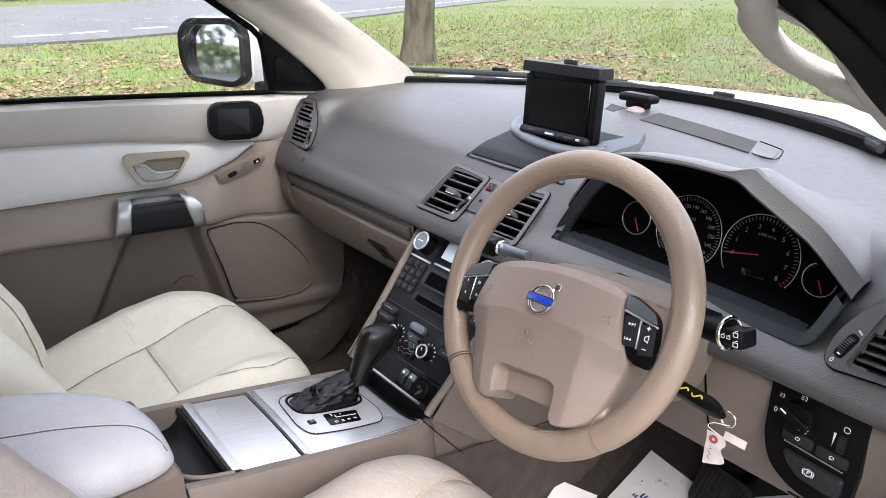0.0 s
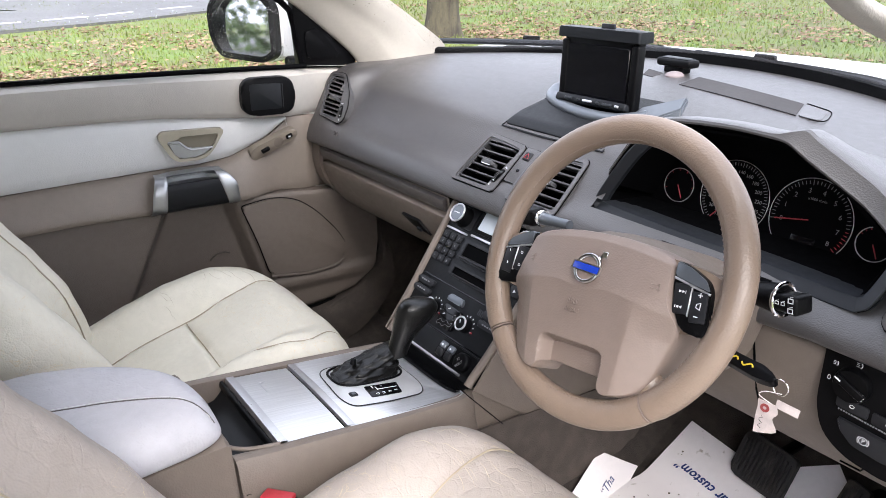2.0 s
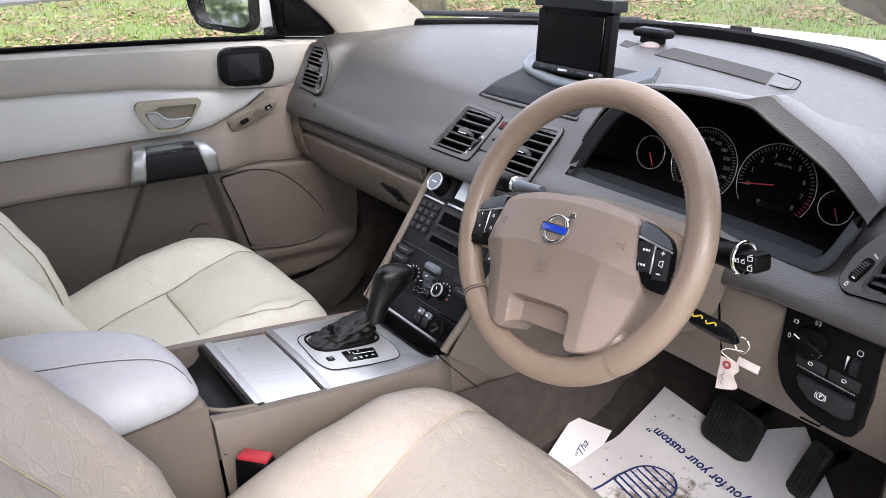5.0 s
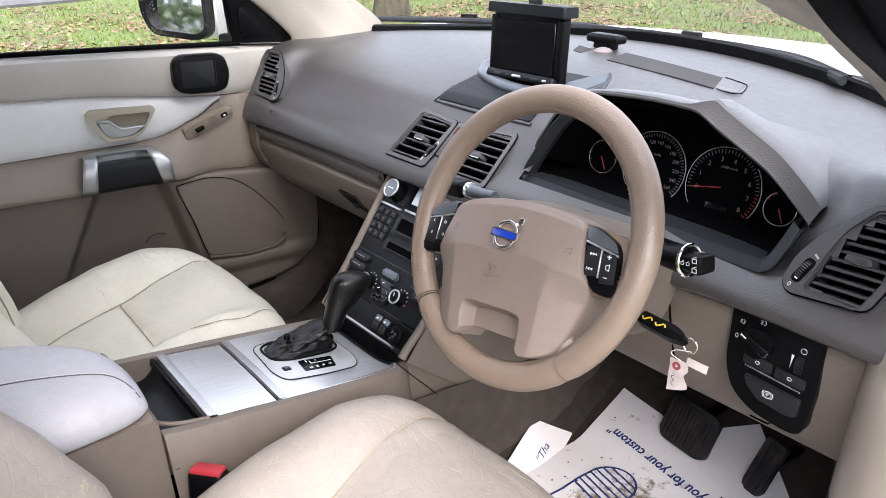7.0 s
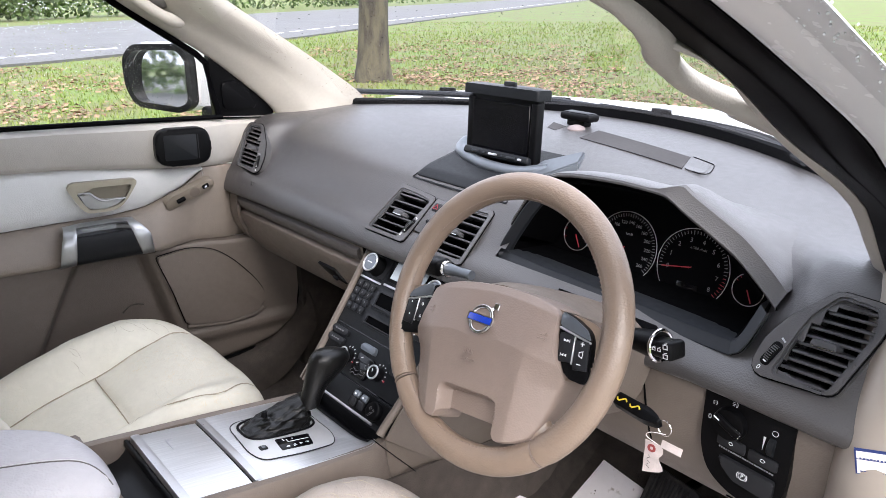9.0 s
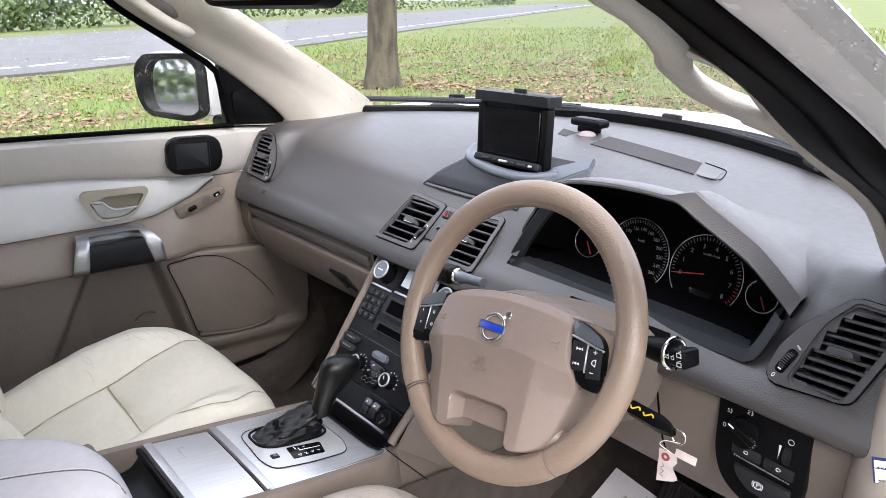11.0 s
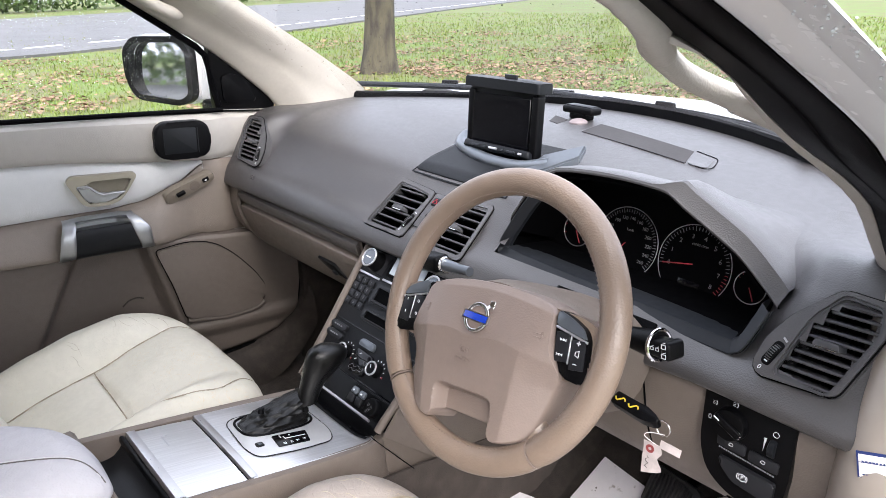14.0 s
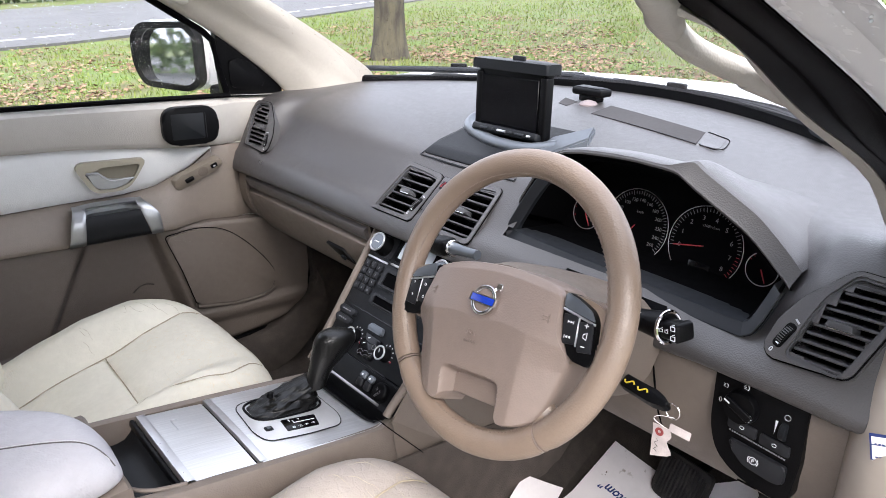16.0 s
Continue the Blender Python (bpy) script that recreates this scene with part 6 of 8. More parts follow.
    back = part("backrest", sheet(rows, closed=True, caps=True), mat, s, angle=70)
    for l in back_seams:
        pts = [V((cx + x * (1 - 0.16 * smooth01((z - 1.10) / 0.26)), front(x, z) + lean - 0.0034, z + dz)) for x, z in ((p[0], p[1]) for p in catmull([(a, b, 0) for a, b in l], 8))]
        part("seam", tube(pts, 0.0015, 6), THREAD, back, "tan seam piping")
    part("base", rbox((w * 1.8, 0.46, 0.14), 0.02, 2, pose(cx, -0.33, 0.52)), BLACK, s)
    return s


build_seat("passenger_seat", "cream leather passenger seat with a creased, worn cushion", -0.415, 0.262, 0.0, 0.0, SEAT,
           [[(-0.095, -0.46), (-0.108, -0.365), (-0.121, -0.244)], [(-0.121, -0.244), (0.014, -0.246), (0.150, -0.250)], [(-0.121, -0.244), (-0.122, -0.179), (-0.134, -0.108), (-0.158, -0.035), (-0.165, -0.005)], [(0.150, -0.250), (0.195, -0.185), (0.212, -0.120), (0.196, -0.070), (0.172, -0.035), (0.160, -0.005)], [(0.150, -0.250), (0.13, -0.34), (0.10, -0.45)]],
           [[(-0.16, 0.70), (-0.165, 0.95), (-0.15, 1.2)], [(0.16, 0.70), (0.165, 0.95), (0.15, 1.2)]], 0.006, 0.0, 9)
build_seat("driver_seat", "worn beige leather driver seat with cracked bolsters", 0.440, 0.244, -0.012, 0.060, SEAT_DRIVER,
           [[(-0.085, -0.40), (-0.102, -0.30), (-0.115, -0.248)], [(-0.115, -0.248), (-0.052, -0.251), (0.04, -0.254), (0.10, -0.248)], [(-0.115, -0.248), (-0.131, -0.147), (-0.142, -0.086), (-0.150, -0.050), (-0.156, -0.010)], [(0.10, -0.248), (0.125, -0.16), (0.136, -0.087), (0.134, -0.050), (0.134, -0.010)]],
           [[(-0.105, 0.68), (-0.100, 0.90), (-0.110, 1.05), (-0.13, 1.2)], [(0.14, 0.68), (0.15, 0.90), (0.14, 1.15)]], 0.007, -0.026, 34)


def build_buckle():
    b = thing("seat_belt_buckle", "black seat belt buckle with a red button", "seat belt buckle")
    m = basis((0.186, -0.345, 0.733), (0.75, 0.62, 0), (-0.1, 0.12, 1))
    part("housing", rbox((0.052, 0.105, 0.028), 0.009, 4, m, taper=None), BLACK, b)
    part("button", rbox((0.043, 0.010, 0.022), 0.003, 3, m @ pose(0, 0.051, 0)), RED, b, "red release button")
    part("stalk", rbox((0.034, 0.14, 0.012), 0.004, 2, m @ pose(0, -0.11, 0)), BLACK, b)
    return b


build_buckle()
# ---- passenger door ----
def door_x(y):
    return -0.768 + 0.15 * (max(y, -0.2) + 0.03)


INS_TOP = [(-0.80, 1.130), (-0.33, 1.109), (-0.164, 1.098), (0.024, 1.077), (0.13, 1.069), (0.34, 1.055)]
INS_LOW = [(-0.80, 0.985), (-0.355, 0.980), (-0.199, 0.977), (-0.090, 0.978), (-0.018, 0.986), (0.07, 1.020), (0.128, 1.062), (0.34, 1.050)]
ARM_LOW = [(-0.80, 0.905), (-0.376, 0.897), (-0.221, 0.887), (-0.03, 0.885), (0.10, 0.882), (0.34, 0.86)]
BELT = [(-0.80, 1.220), (-0.31, 1.202), (0.18, 1.184), (0.34, 1.172)]


def lin(table, v):
    for (a, b), (c, d) in zip(table, table[1:]):
        if v <= c:
            return b + (d - b) * (v - a) / (c - a)
    return table[-1][1]


def door_strip(low, high, y0, y1, relief, n=60, k=10):
    """A padded strip of the door between two lines, its edges tucked in."""
    rows = []
    for i in range(n + 1):
        y = y0 + (y1 - y0) * i / n
        a, b = lin(low, y), lin(high, y)
        r = [V((door_x(y) - 0.012, y, a + 0.0006))]
        for j in range(k + 1):
            f = j / k
            z = a + (b - a) * f
            edge = 1 - math.exp(-min(f, 1 - f) * max(b - a, 0.004) / 0.004)
            r.append(V((door_x(y) + relief(y, z, f) - 0.006 * (1 - edge), y, z + 0.0012 * (1 - 2 * f))))
        r.append(V((door_x(y) - 0.012, y, b - 0.0006)))
        rows.append(r)
    return sheet(rows)


def build_door():
    d = thing("passenger_door", "closed passenger door lined in beige plastic and pale vinyl", "door")
    part("upper_trim", door_strip(INS_TOP, BELT, -0.80, 0.335, lambda y, z, f: 0.018 + 0.012 * math.sin(f * 2.2) - 0.035 * max(0, (f - 0.86) / 0.14) ** 2 - 0.040 * smooth01((y - 0.13) / 0.10), k=14), DOORTOP, d, "pale beige upper trim")
    part("insert", door_strip(INS_LOW, INS_TOP, -0.80, 0.125, lambda y, z, f: 0.006 + 0.008 * math.sin(f * math.pi)), INSERT, d, "pale grey vinyl insert")

    def arm(y, z, f):
        b = smooth01((0.10 - y) / 0.12)
        return 0.010 + b * 0.044 * math.cos(f * math.pi / 2) ** 0.8

    part("arm_ledge", door_strip(ARM_LOW, INS_LOW, -0.80, 0.125, arm, k=14), DOORLIT, d, "beige armrest ledge")
    part("front_panel", door_strip(ARM_LOW, INS_TOP, 0.125, 0.335, lambda y, z, f: 0.010 - 0.022 * smooth01((y - 0.16) / 0.06)), DOORLIT, d, "beige panel")

    def low_relief(y, z, f):
        left = -0.195 - 0.53 * (0.894 - z)
        right = -0.030 + 0.22 * (0.885 - z)
        inside = smooth01((y - left) / 0.034) * smooth01((right - y) / 0.026)
        ledge = smooth01((0.66 - z) / 0.02) * smooth01((z - 0.60) / 0.03)
        return 0.030 - 0.040 * inside * smooth01((z - 0.58) / 0.05) + 0.012 * ledge

    # Shade low on the door is put into the darker beige.
    part("lower_panel", door_strip([(-0.80, 0.540), (0.10, 0.548), (0.20, 0.560), (0.262, 0.577), (0.30, 0.605), (0.328, 0.650), (0.336, 0.70)], ARM_LOW, -0.80, 0.335, low_relief, n=220, k=60), DOORSHADE, d, "lower panel with a map pocket, its beige darkened for shade")
    part("edge", rbox((0.06, 1.15, 0.72), 0.01, 2, pose(-0.86, -0.235, 0.76)), WHITE, d, "white outer skin")
    dm = basis((-0.741, 0.11, 0.76), (0.15, 1, 0), (0, 0, 1))
    sp = [(-0.128, 0.108), (-0.05, 0.118), (0.012, 0.104), (0.062, 0.062), (0.110, 0.002), (0.132, -0.040), (0.128, -0.074), (0.100, -0.092), (0.030, -0.098), (-0.077, -0.083), (-0.098, 0.010)]
    cover = rounded([V(p) for p in sp], [0.010, 0.03, 0.03, 0.03, 0.03, 0.03, 0.03, 0.03, 0.03, 0.008, 0.02], 5)
    part("speaker_cover", prism(cover, 0.010, 0.043, 0.006, dm, seg=4), DOORSHADE, d, "speaker cover, its beige darkened for the shade there")
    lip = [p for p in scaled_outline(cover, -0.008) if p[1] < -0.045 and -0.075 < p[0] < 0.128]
    part("pod_lip", tube([dm @ V((p[0], p[1], 0.034)) for p in lip], 0.0065, 10), DOORSHADE, d, "rounded lip under the speaker cover")
    part("cover_gap", tube([dm @ V((p[0], p[1], 0.034)) for p in scaled_outline(cover, -0.001)], 0.0014, 6, True), SEAL, d)
    # front door edge and step under it
    front = [(-0.722, 0.212, 1.045), (-0.72, 0.208, 0.985), (-0.718, 0.212, 0.921), (-0.716, 0.275, 0.825), (-0.712, 0.332, 0.759), (-0.710, 0.336, 0.656), (-0.712, 0.262, 0.573), (-0.72, 0.10, 0.545), (-0.72, -0.7, 0.545)]
    part("edge_seal", tube([p + V((-0.004, 0.006, -0.006)) for p in catmull(front, 6)], 0.007, 10), SEAL, d, "black door seal")
    # inner handle: frame, well, lever
    hm = basis((-0.772, -0.100, 1.033), (0.15, 1, 0), (0, 0, 1))
    fr = rounded([V(p) for p in ((-0.079, 0.026), (-0.068, 0.038), (0.066, 0.032), (0.073, 0.024), (0.048, -0.012), (0.030, -0.031), (0.008, -0.038), (-0.040, -0.037), (-0.054, -0.026))], 0.009, 5)
    inn = rounded([V(p) for p in ((-0.060, 0.012), (-0.036, 0.016), (-0.024, 0.022), (0.060, 0.020), (0.052, 0.004), (0.038, -0.016), (0.022, -0.026), (0.0, -0.031), (-0.036, -0.030), (-0.046, -0.018))], 0.004, 3)
    # Olive with the shade of the handle's well put into its colour.
    OLIVE = material("shaded_olive_plastic", (0.17, 0.15, 0.11), 0.5, 0.0, 0.04, 8)
    SWITCHBEIGE = material("satin_beige_plastic", (0.205, 0.172, 0.138), 0.45, 0.0, 0.04, 8)
    champagne = material("champagne_satin", (0.33, 0.30, 0.235), 0.42, 0.15, 0.04, 8)
    h = part("handle_frame", ring_frame(fan(fr), fan(inn), 0.0, 0.0195, 0.003, hm), champagne, d, "champagne satin surround")
    part("well", prism(inn, 0.002, 0.0088, 0, hm), OLIVE, h, "olive well, darkened in colour to look recessed")
    blade = rounded([V(p) for p in ((-0.060, 0.012), (-0.033, 0.012), (-0.020, -0.001), (-0.009, -0.009), (0.042, -0.011), (0.022, -0.024), (0.0, -0.030), (-0.034, -0.029), (-0.045, -0.018))], 0.003, 3)
    part("lever", prism(blade, 0.008, 0.0160, 0.004, hm, seg=3), STRAP, h, "bright metal release lever")
    part("lever_lip", tube(catmull([hm @ V(p) for p in ((-0.056, 0.0115, 0.0195), (-0.034, 0.0105, 0.021), (-0.022, -0.001, 0.0225), (-0.008, -0.0095, 0.0235), (0.018, -0.0100, 0.0235), (0.041, -0.0105, 0.021))], 6), 0.0026, 8), STRAP, h)
    # pull handle: two metal straps round a dark grip, a metal scoop above
    gm = basis((-0.738, -0.125, 0.925), (0.15, 1, 0), (0, 0, 1))
    profile = [(0.052, -0.012), (0.050, 0.016), (0.044, 0.028), (0.034, 0.036), (0.020, 0.041), (0.0, 0.0415), (-0.018, 0.037), (-0.030, 0.028), (-0.037, 0.010), (-0.038, -0.012)]

    def band(left, right, line, lift):
        rows_ = []
        for k in range(9):
            f = k / 8
            rows_.append([gm @ V((lin(left, y) + (lin(right, y) - lin(left, y)) * f, y, z + lift * (1 - (2 * f - 1) ** 8))) for y, z in line[::-1]])
        return sheet(rows_, 2, 1)

    grab = part("pull_handle", band([(-0.05, -0.070), (0.03, -0.060), (0.06, -0.056)], [(-0.05, 0.080), (-0.013, 0.068), (0.036, 0.056), (0.06, 0.05)], [(0.030, 0.014)] + profile[3:], -0.001), STACK, d, "dark grey soft pull grip")
    part("strap", band([(-0.04, -0.104), (0.022, -0.092), (0.050, -0.082)], [(-0.04, -0.070), (0.022, -0.061), (0.050, -0.056)], profile, 0.002), STRAP, grab, "satin metal strap")
    part("strap", band([(-0.04, 0.074), (-0.02, 0.072), (0.036, 0.056), (0.052, 0.050)], [(-0.04, 0.101), (0.022, 0.095), (0.044, 0.078), (0.052, 0.066)], profile, 0.002), STRAP, grab, "satin metal strap")
    rows_ = []
    for k in range(25):
        f = k / 24
        x = -0.078 + 0.142 * f
        s = min(1.0, math.sin(math.pi * f) * 1.5)
        hi = 0.050 + 0.004 * s
        rows_.append([gm @ V((x, y, z)) for y, z in ((hi, -0.014), (hi + 0.001, 0.010), (hi - 0.0015, 0.0165), (hi - 0.005, 0.0150), (0.044, 0.013 - 0.014 * s), (0.038, 0.010 - 0.022 * s), (0.031, 0.012 - 0.020 * s), (0.024, 0.018))])
    part("cup", sheet(rows_, 1, 3), STRAP, grab, "satin metal hand cup")
    # window switches
    sm = basis((-0.738, 0.085, 1.012), (0.10, 0.93, 0.36), (0.25, -0.3, 0.9))
    sw = part("switch_panel", prism(rounded([V(p) for p in ((-0.066, -0.016), (0.056, -0.014), (0.066, 0.0), (0.056, 0.014), (-0.046, 0.018), (-0.066, 0.010))], 0.009, 4), -0.006, 0.014, 0.004, sm), SWITCHBEIGE, d, "beige switch panel")
    part("well", lathe([(0.013, 0.0145), (0.012, 0.0148), (0.0005, 0.0125)], 24, sm @ Matrix.Translation((0.010, 0.0, 0))), BEIGE, sw)
    part("window_switch", rbox((0.022, 0.010, 0.010), 0.003, 3, sm @ pose(-0.028, 0.0, 0.016)), BLACK, sw)
    part("lock_button", rbox((0.017, 0.011, 0.005), 0.002, 2, sm @ pose(0.040, 0.001, 0.0145)), BLACK, sw)
    part("symbol", rbox((0.006, 0.004, 0.0004), 0, 1, sm @ pose(0.040, 0.001, 0.0172)), MARK, sw)
    part("pocket_notch", tube(catmull([(-0.742, -0.112, 0.742), (-0.741, -0.096, 0.754), (-0.740, -0.078, 0.757), (-0.738, -0.062, 0.752)], 5), 0.0018, 8), CARPET, d)
    # black sail panel with tweeter
    tm = basis((-0.752, 0.25, 1.24), (0.06, 1, 0), (0.1, 0, 1))
    tri = part("sail_panel", prism(rounded([V(p) for p in ((-0.066, -0.062), (0.085, -0.072), (0.098, -0.015), (0.072, 0.034), (0.000, 0.090), (-0.078, 0.150))], 0.010), -0.02, 0.006, 0.004, tm), BLACK, d, "black plastic sail panel")
    part("tweeter_grille", prism(rounded([V(p) for p in ((-0.046, -0.040), (0.042, -0.044), (0.020, 0.010), (-0.020, 0.030), (-0.050, 0.026))], 0.012), 0.004, 0.012, 0.004, tm), BLACK, tri)
    # sill seal and window frame
    part("sill_seal", tube([(door_x(y) + 0.004, y, lin(BELT, y) + 0.002) for y in (-0.8, -0.31, 0.0, 0.19)], 0.006, 8), SEAL, d, "black window seal")
    part("window_frame", tube([(-0.744, 0.188, 1.19), (-0.746, 0.176, 1.25), (-0.747, 0.168, 1.315), (-0.745, 0.146, 1.338), (-0.743, 0.086, 1.378), (-0.735, -0.03, 1.456), (-0.70, -0.20, 1.592)], 0.008, 8), SEAL, d, "black window seal")
    return d


passenger_door = build_door()
rows = [[V((-0.790 + 0.30 * max(0, z - 1.17) * 0.35, y, z)) for y in (-1.0, -0.5, -0.1, 0.2)] for z in (1.15, 1.30, 1.45, 1.62)]
side_glass = solid("side_window", sheet(rows, 1, 1, thick=0.004), WETGLASS, "closed passenger window covered with rain drops", "window", kind="structure")
side_glass.visible_shadow = False

# black box fixed on the door
def build_door_speaker():
    s = thing("door_speaker", "black oval plastic speaker fixed on the door trim", "speaker")
    m = basis((-0.7215, 0.076, 1.130), (0.15, 1, -0.03), (0, 0, 1))
    body = rounded([V(p) for p in ((-0.064, -0.044), (0.064, -0.044), (0.064, 0.044), (-0.064, 0.044))], 0.034, 7)
    part("housing", prism(body, -0.012, 0.022, 0.007, m, seg=4), BLACK, s)
    part("screen", prism(rounded([V(p) for p in ((-0.044, -0.030), (0.030, -0.030), (0.030, 0.030), (-0.044, 0.030))], 0.004), 0.020, 0.0228, 0.0008, m), STACK, s, "dark grille")
    part("rib", rbox((0.0015, 0.058, 0.001), 0, 1, m @ pose(0.034, 0, 0.0225)), BUTTON, s)
    return s


build_door_speaker()


# ---- outside mirror ----
def build_mirror():
    w = thing("wing_mirror", "white wing mirror with rain-spotted glass", "mirror")
    m = basis((-1.005, 0.150, 1.262), (0.22, 0.111, 0), (0, 0, 1))
    out = rounded([V((p[0] * 0.92 - 0.004, p[1])) for p in ((-0.128, -0.030), (-0.095, -0.082), (0.075, -0.092), (0.118, -0.070), (0.122, 0.055), (0.085, 0.088), (-0.085, 0.084), (-0.126, 0.05))], 0.035, 5)
    inner = scaled_outline(out, 0.016)
    part("rim", ring_frame(out, inner, -0.03, 0.006, 0.004, m), BLACK, w, "black plastic rim")
    part("glass", prism(inner, -0.012, -0.008, 0, m @ pose(0, 0, 0, -3.5, -5, 0)), MIRROR, w, "mirror glass")
    part("backing", prism(scaled_outline(out, 0.008), -0.034, -0.028, 0, m), BLACK, w)
    rings = [[m @ V((p[0] * s + dx, p[1] * s, z)) for p in out] for s, z, dx in ((1.0, -0.02, 0), (1.03, -0.04, 0.0), (1.0, -0.07, 0.01), (0.82, -0.11, 0.02), (0.4, -0.13, 0.03), (0.02, -0.135, 0.03))]
    part("shell", sheet(rings, 1, 2, closed=True, caps=True), WHITE, w, "white painted shell")
    arm = [[V((x, y + a, z + b)) for a, b in ((-0.03, -0.07), (-0.03, 0.095), (0.05, 0.10), (0.05, -0.07))] for x, y, z in ((-0.955, 0.242, 1.258), (-0.875, 0.270, 1.252), (-0.82, 0.285, 1.235))]
    part("arm", sheet(arm, 1, 2, closed=True, caps=True), WHITE, w, "white painted arm")
    part("foot", rbox((0.10, 0.10, 0.05), 0.012, 3, pose(-0.86, 0.26, 1.165)), BLACK, w, "black mirror foot")
    return w


build_mirror()


# ---- roof mirror ----
def build_roof_mirror():
    w = thing("rear_view_mirror", "black rear-view mirror under the windscreen header", "mirror")
    m = basis((-0.005, -0.070, 1.503), (0.24, 0.069, 0), (0, 0.15, 1))
    out = rounded([V(p) for p in ((-0.125, -0.022), (-0.105, -0.036), (0.105, -0.036), (0.125, -0.022), (0.118, 0.034), (-0.118, 0.034))], 0.014, 4)
    part("housing", prism(out, -0.032, 0.004, 0.004, m), BLACK, w)
    part("glass", prism(scaled_outline(out, 0.007), 0.003, 0.0055, 0, m), MIRROR, w, "mirror glass")
    part("stem", tube([m @ V((0, 0.0, -0.03)), (-0.02, 0.0, 1.54), (-0.02, 0.03, 1.60)], 0.012, 10), BLACK, w)
    return w


build_roof_mirror()
# ---- dashboard details ----
def on_dash(pts, lift, depth, n_sub=6):
    """A thin plate that lies on the dashboard: its outline in x and y, lifted and given depth."""
    xs, ys = [p[0] for p in pts], [p[1] for p in pts]
    bm = bmesh.new()
    line = []
    for i, p in enumerate(pts):
        q = pts[(i + 1) % len(pts)]
        for k in range(n_sub):
            line.append((p[0] + (q[0] - p[0]) * k / n_sub, p[1] + (q[1] - p[1]) * k / n_sub))
    c = (sum(xs) / len(xs), sum(ys) / len(ys))
    rings = []
    for f, up in [(1.0, -0.009), (1.0, depth * 0.7), (0.985, depth)] + [(k / 16, depth) for k in range(15, 0, -1)] + [(0.01, depth)]:
        rings.append([dash_surface(c[0] + (a - c[0]) * f, c[1] + (b - c[1]) * f) + V((0, -0.3, 0.95)) * (lift + up) for a, b in line])
    return sheet(rings, closed=True, caps=True)


part("centre_plate", on_dash([tuple(p) for p in rounded([V(p) for p in ((-0.112, 0.303), (0.134, 0.302), (0.122, 0.44), (-0.066, 0.43), (-0.084, 0.40))], 0.006, 3)], 0.0040, 0.0014, 6), STACK, dashboard, "dark speaker plate")
part("plate_gap", tube([dash_surface(x, y) + V((0, -0.002, 0.003)) for x, y in ((-0.082, 0.41), (-0.088, 0.39), (-0.104, 0.335), (-0.116, 0.299), (-0.05, 0.2975), (0.0, 0.297), (0.138, 0.298), (0.126, 0.44))], 0.0018, 6), GLOSSY, dashboard)
part("inlay_strip", on_dash([(0.066, 0.643), (0.077, 0.568), (0.332, 0.523), (0.307, 0.593)], 0.0012, 0.0012, 12), MATTE, dashboard, "dark inlay strip")
part("inlay_strip", on_dash([(-0.06, 0.650), (-0.035, 0.60), (-0.005, 0.590), (-0.01, 0.632)], 0.0012, 0.0012, 12), MATTE, dashboard, "dark inlay strip")
part("inlay_end", on_dash([tuple(p) for p in rounded([V(p) for p in ((0.311, 0.592), (0.336, 0.522), (0.374, 0.520), (0.356, 0.578))], 0.012, 3)], 0.0012, 0.0012, 3), DASH, dashboard, "grey end cap")
part("inlay_gap", tube([dash_surface(p.x, p.y) + V((0, -0.0006, 0.0022)) for p in catmull([(0.310, 0.5975, 0), (0.335, 0.5895, 0), (0.358, 0.5805, 0), (0.369, 0.560, 0), (0.378, 0.530, 0), (0.374, 0.5165, 0), (0.355, 0.5175, 0)], 6)], 0.0008, 6), SEAL, dashboard)
lettering("SRS", 0.014, basis(dash_on(-0.60, 2.9) + V((0, -0.003, 0.001)), (1, 0, 0), (0, 0.35, 0.9)), DASH, dashboard, "moulding", 0.0006)
part("rear_seal", tube([dash_on(x, 10.25) + V((0, 0.004, 0.002)) for x in (-0.72 + 1.44 * i / 40 for i in range(41))], 0.011, 8), SEAL, dashboard, "black rubber strip along the windscreen")
part("passenger_lip", tube([(x, 0.193 - 0.010 * (x / 0.735) ** 2, 0.9985) for x in (-0.735, -0.5, -0.3, -0.145)], 0.0022, 6), SEAL, dashboard)


# Black sheet laid on the skin in place of the dark gap there.
part("column_gap_sheet", sheet([[skin_at(0.335 + 0.168 * i / 10, z) + V((0, -0.56, 0.83)) * 0.0055 - V((0, 0.006 if z < 1.0 else 0, 0)) for z in (1.052, 1.046, 1.036, 1.022, 1.008, 0.998)] for i in range(11)], 2, 1, thick=0.004), SEAL, dashboard, "black sheet added for the dark gap behind the steering column")
part("fascia_seam", tube([(0.497, 0.1955, 0.992), (0.503, 0.1975, 0.948), (0.509, 0.2040, 0.903), (0.512, 0.216, 0.872)], 0.0016, 6), SEAL, dashboard)
part("fascia_seam", tube([(0.615, 0.2355, 0.838), (0.640, 0.2345, 0.839), (0.646, 0.228, 0.850)], 0.0013, 6), SEAL, dashboard)


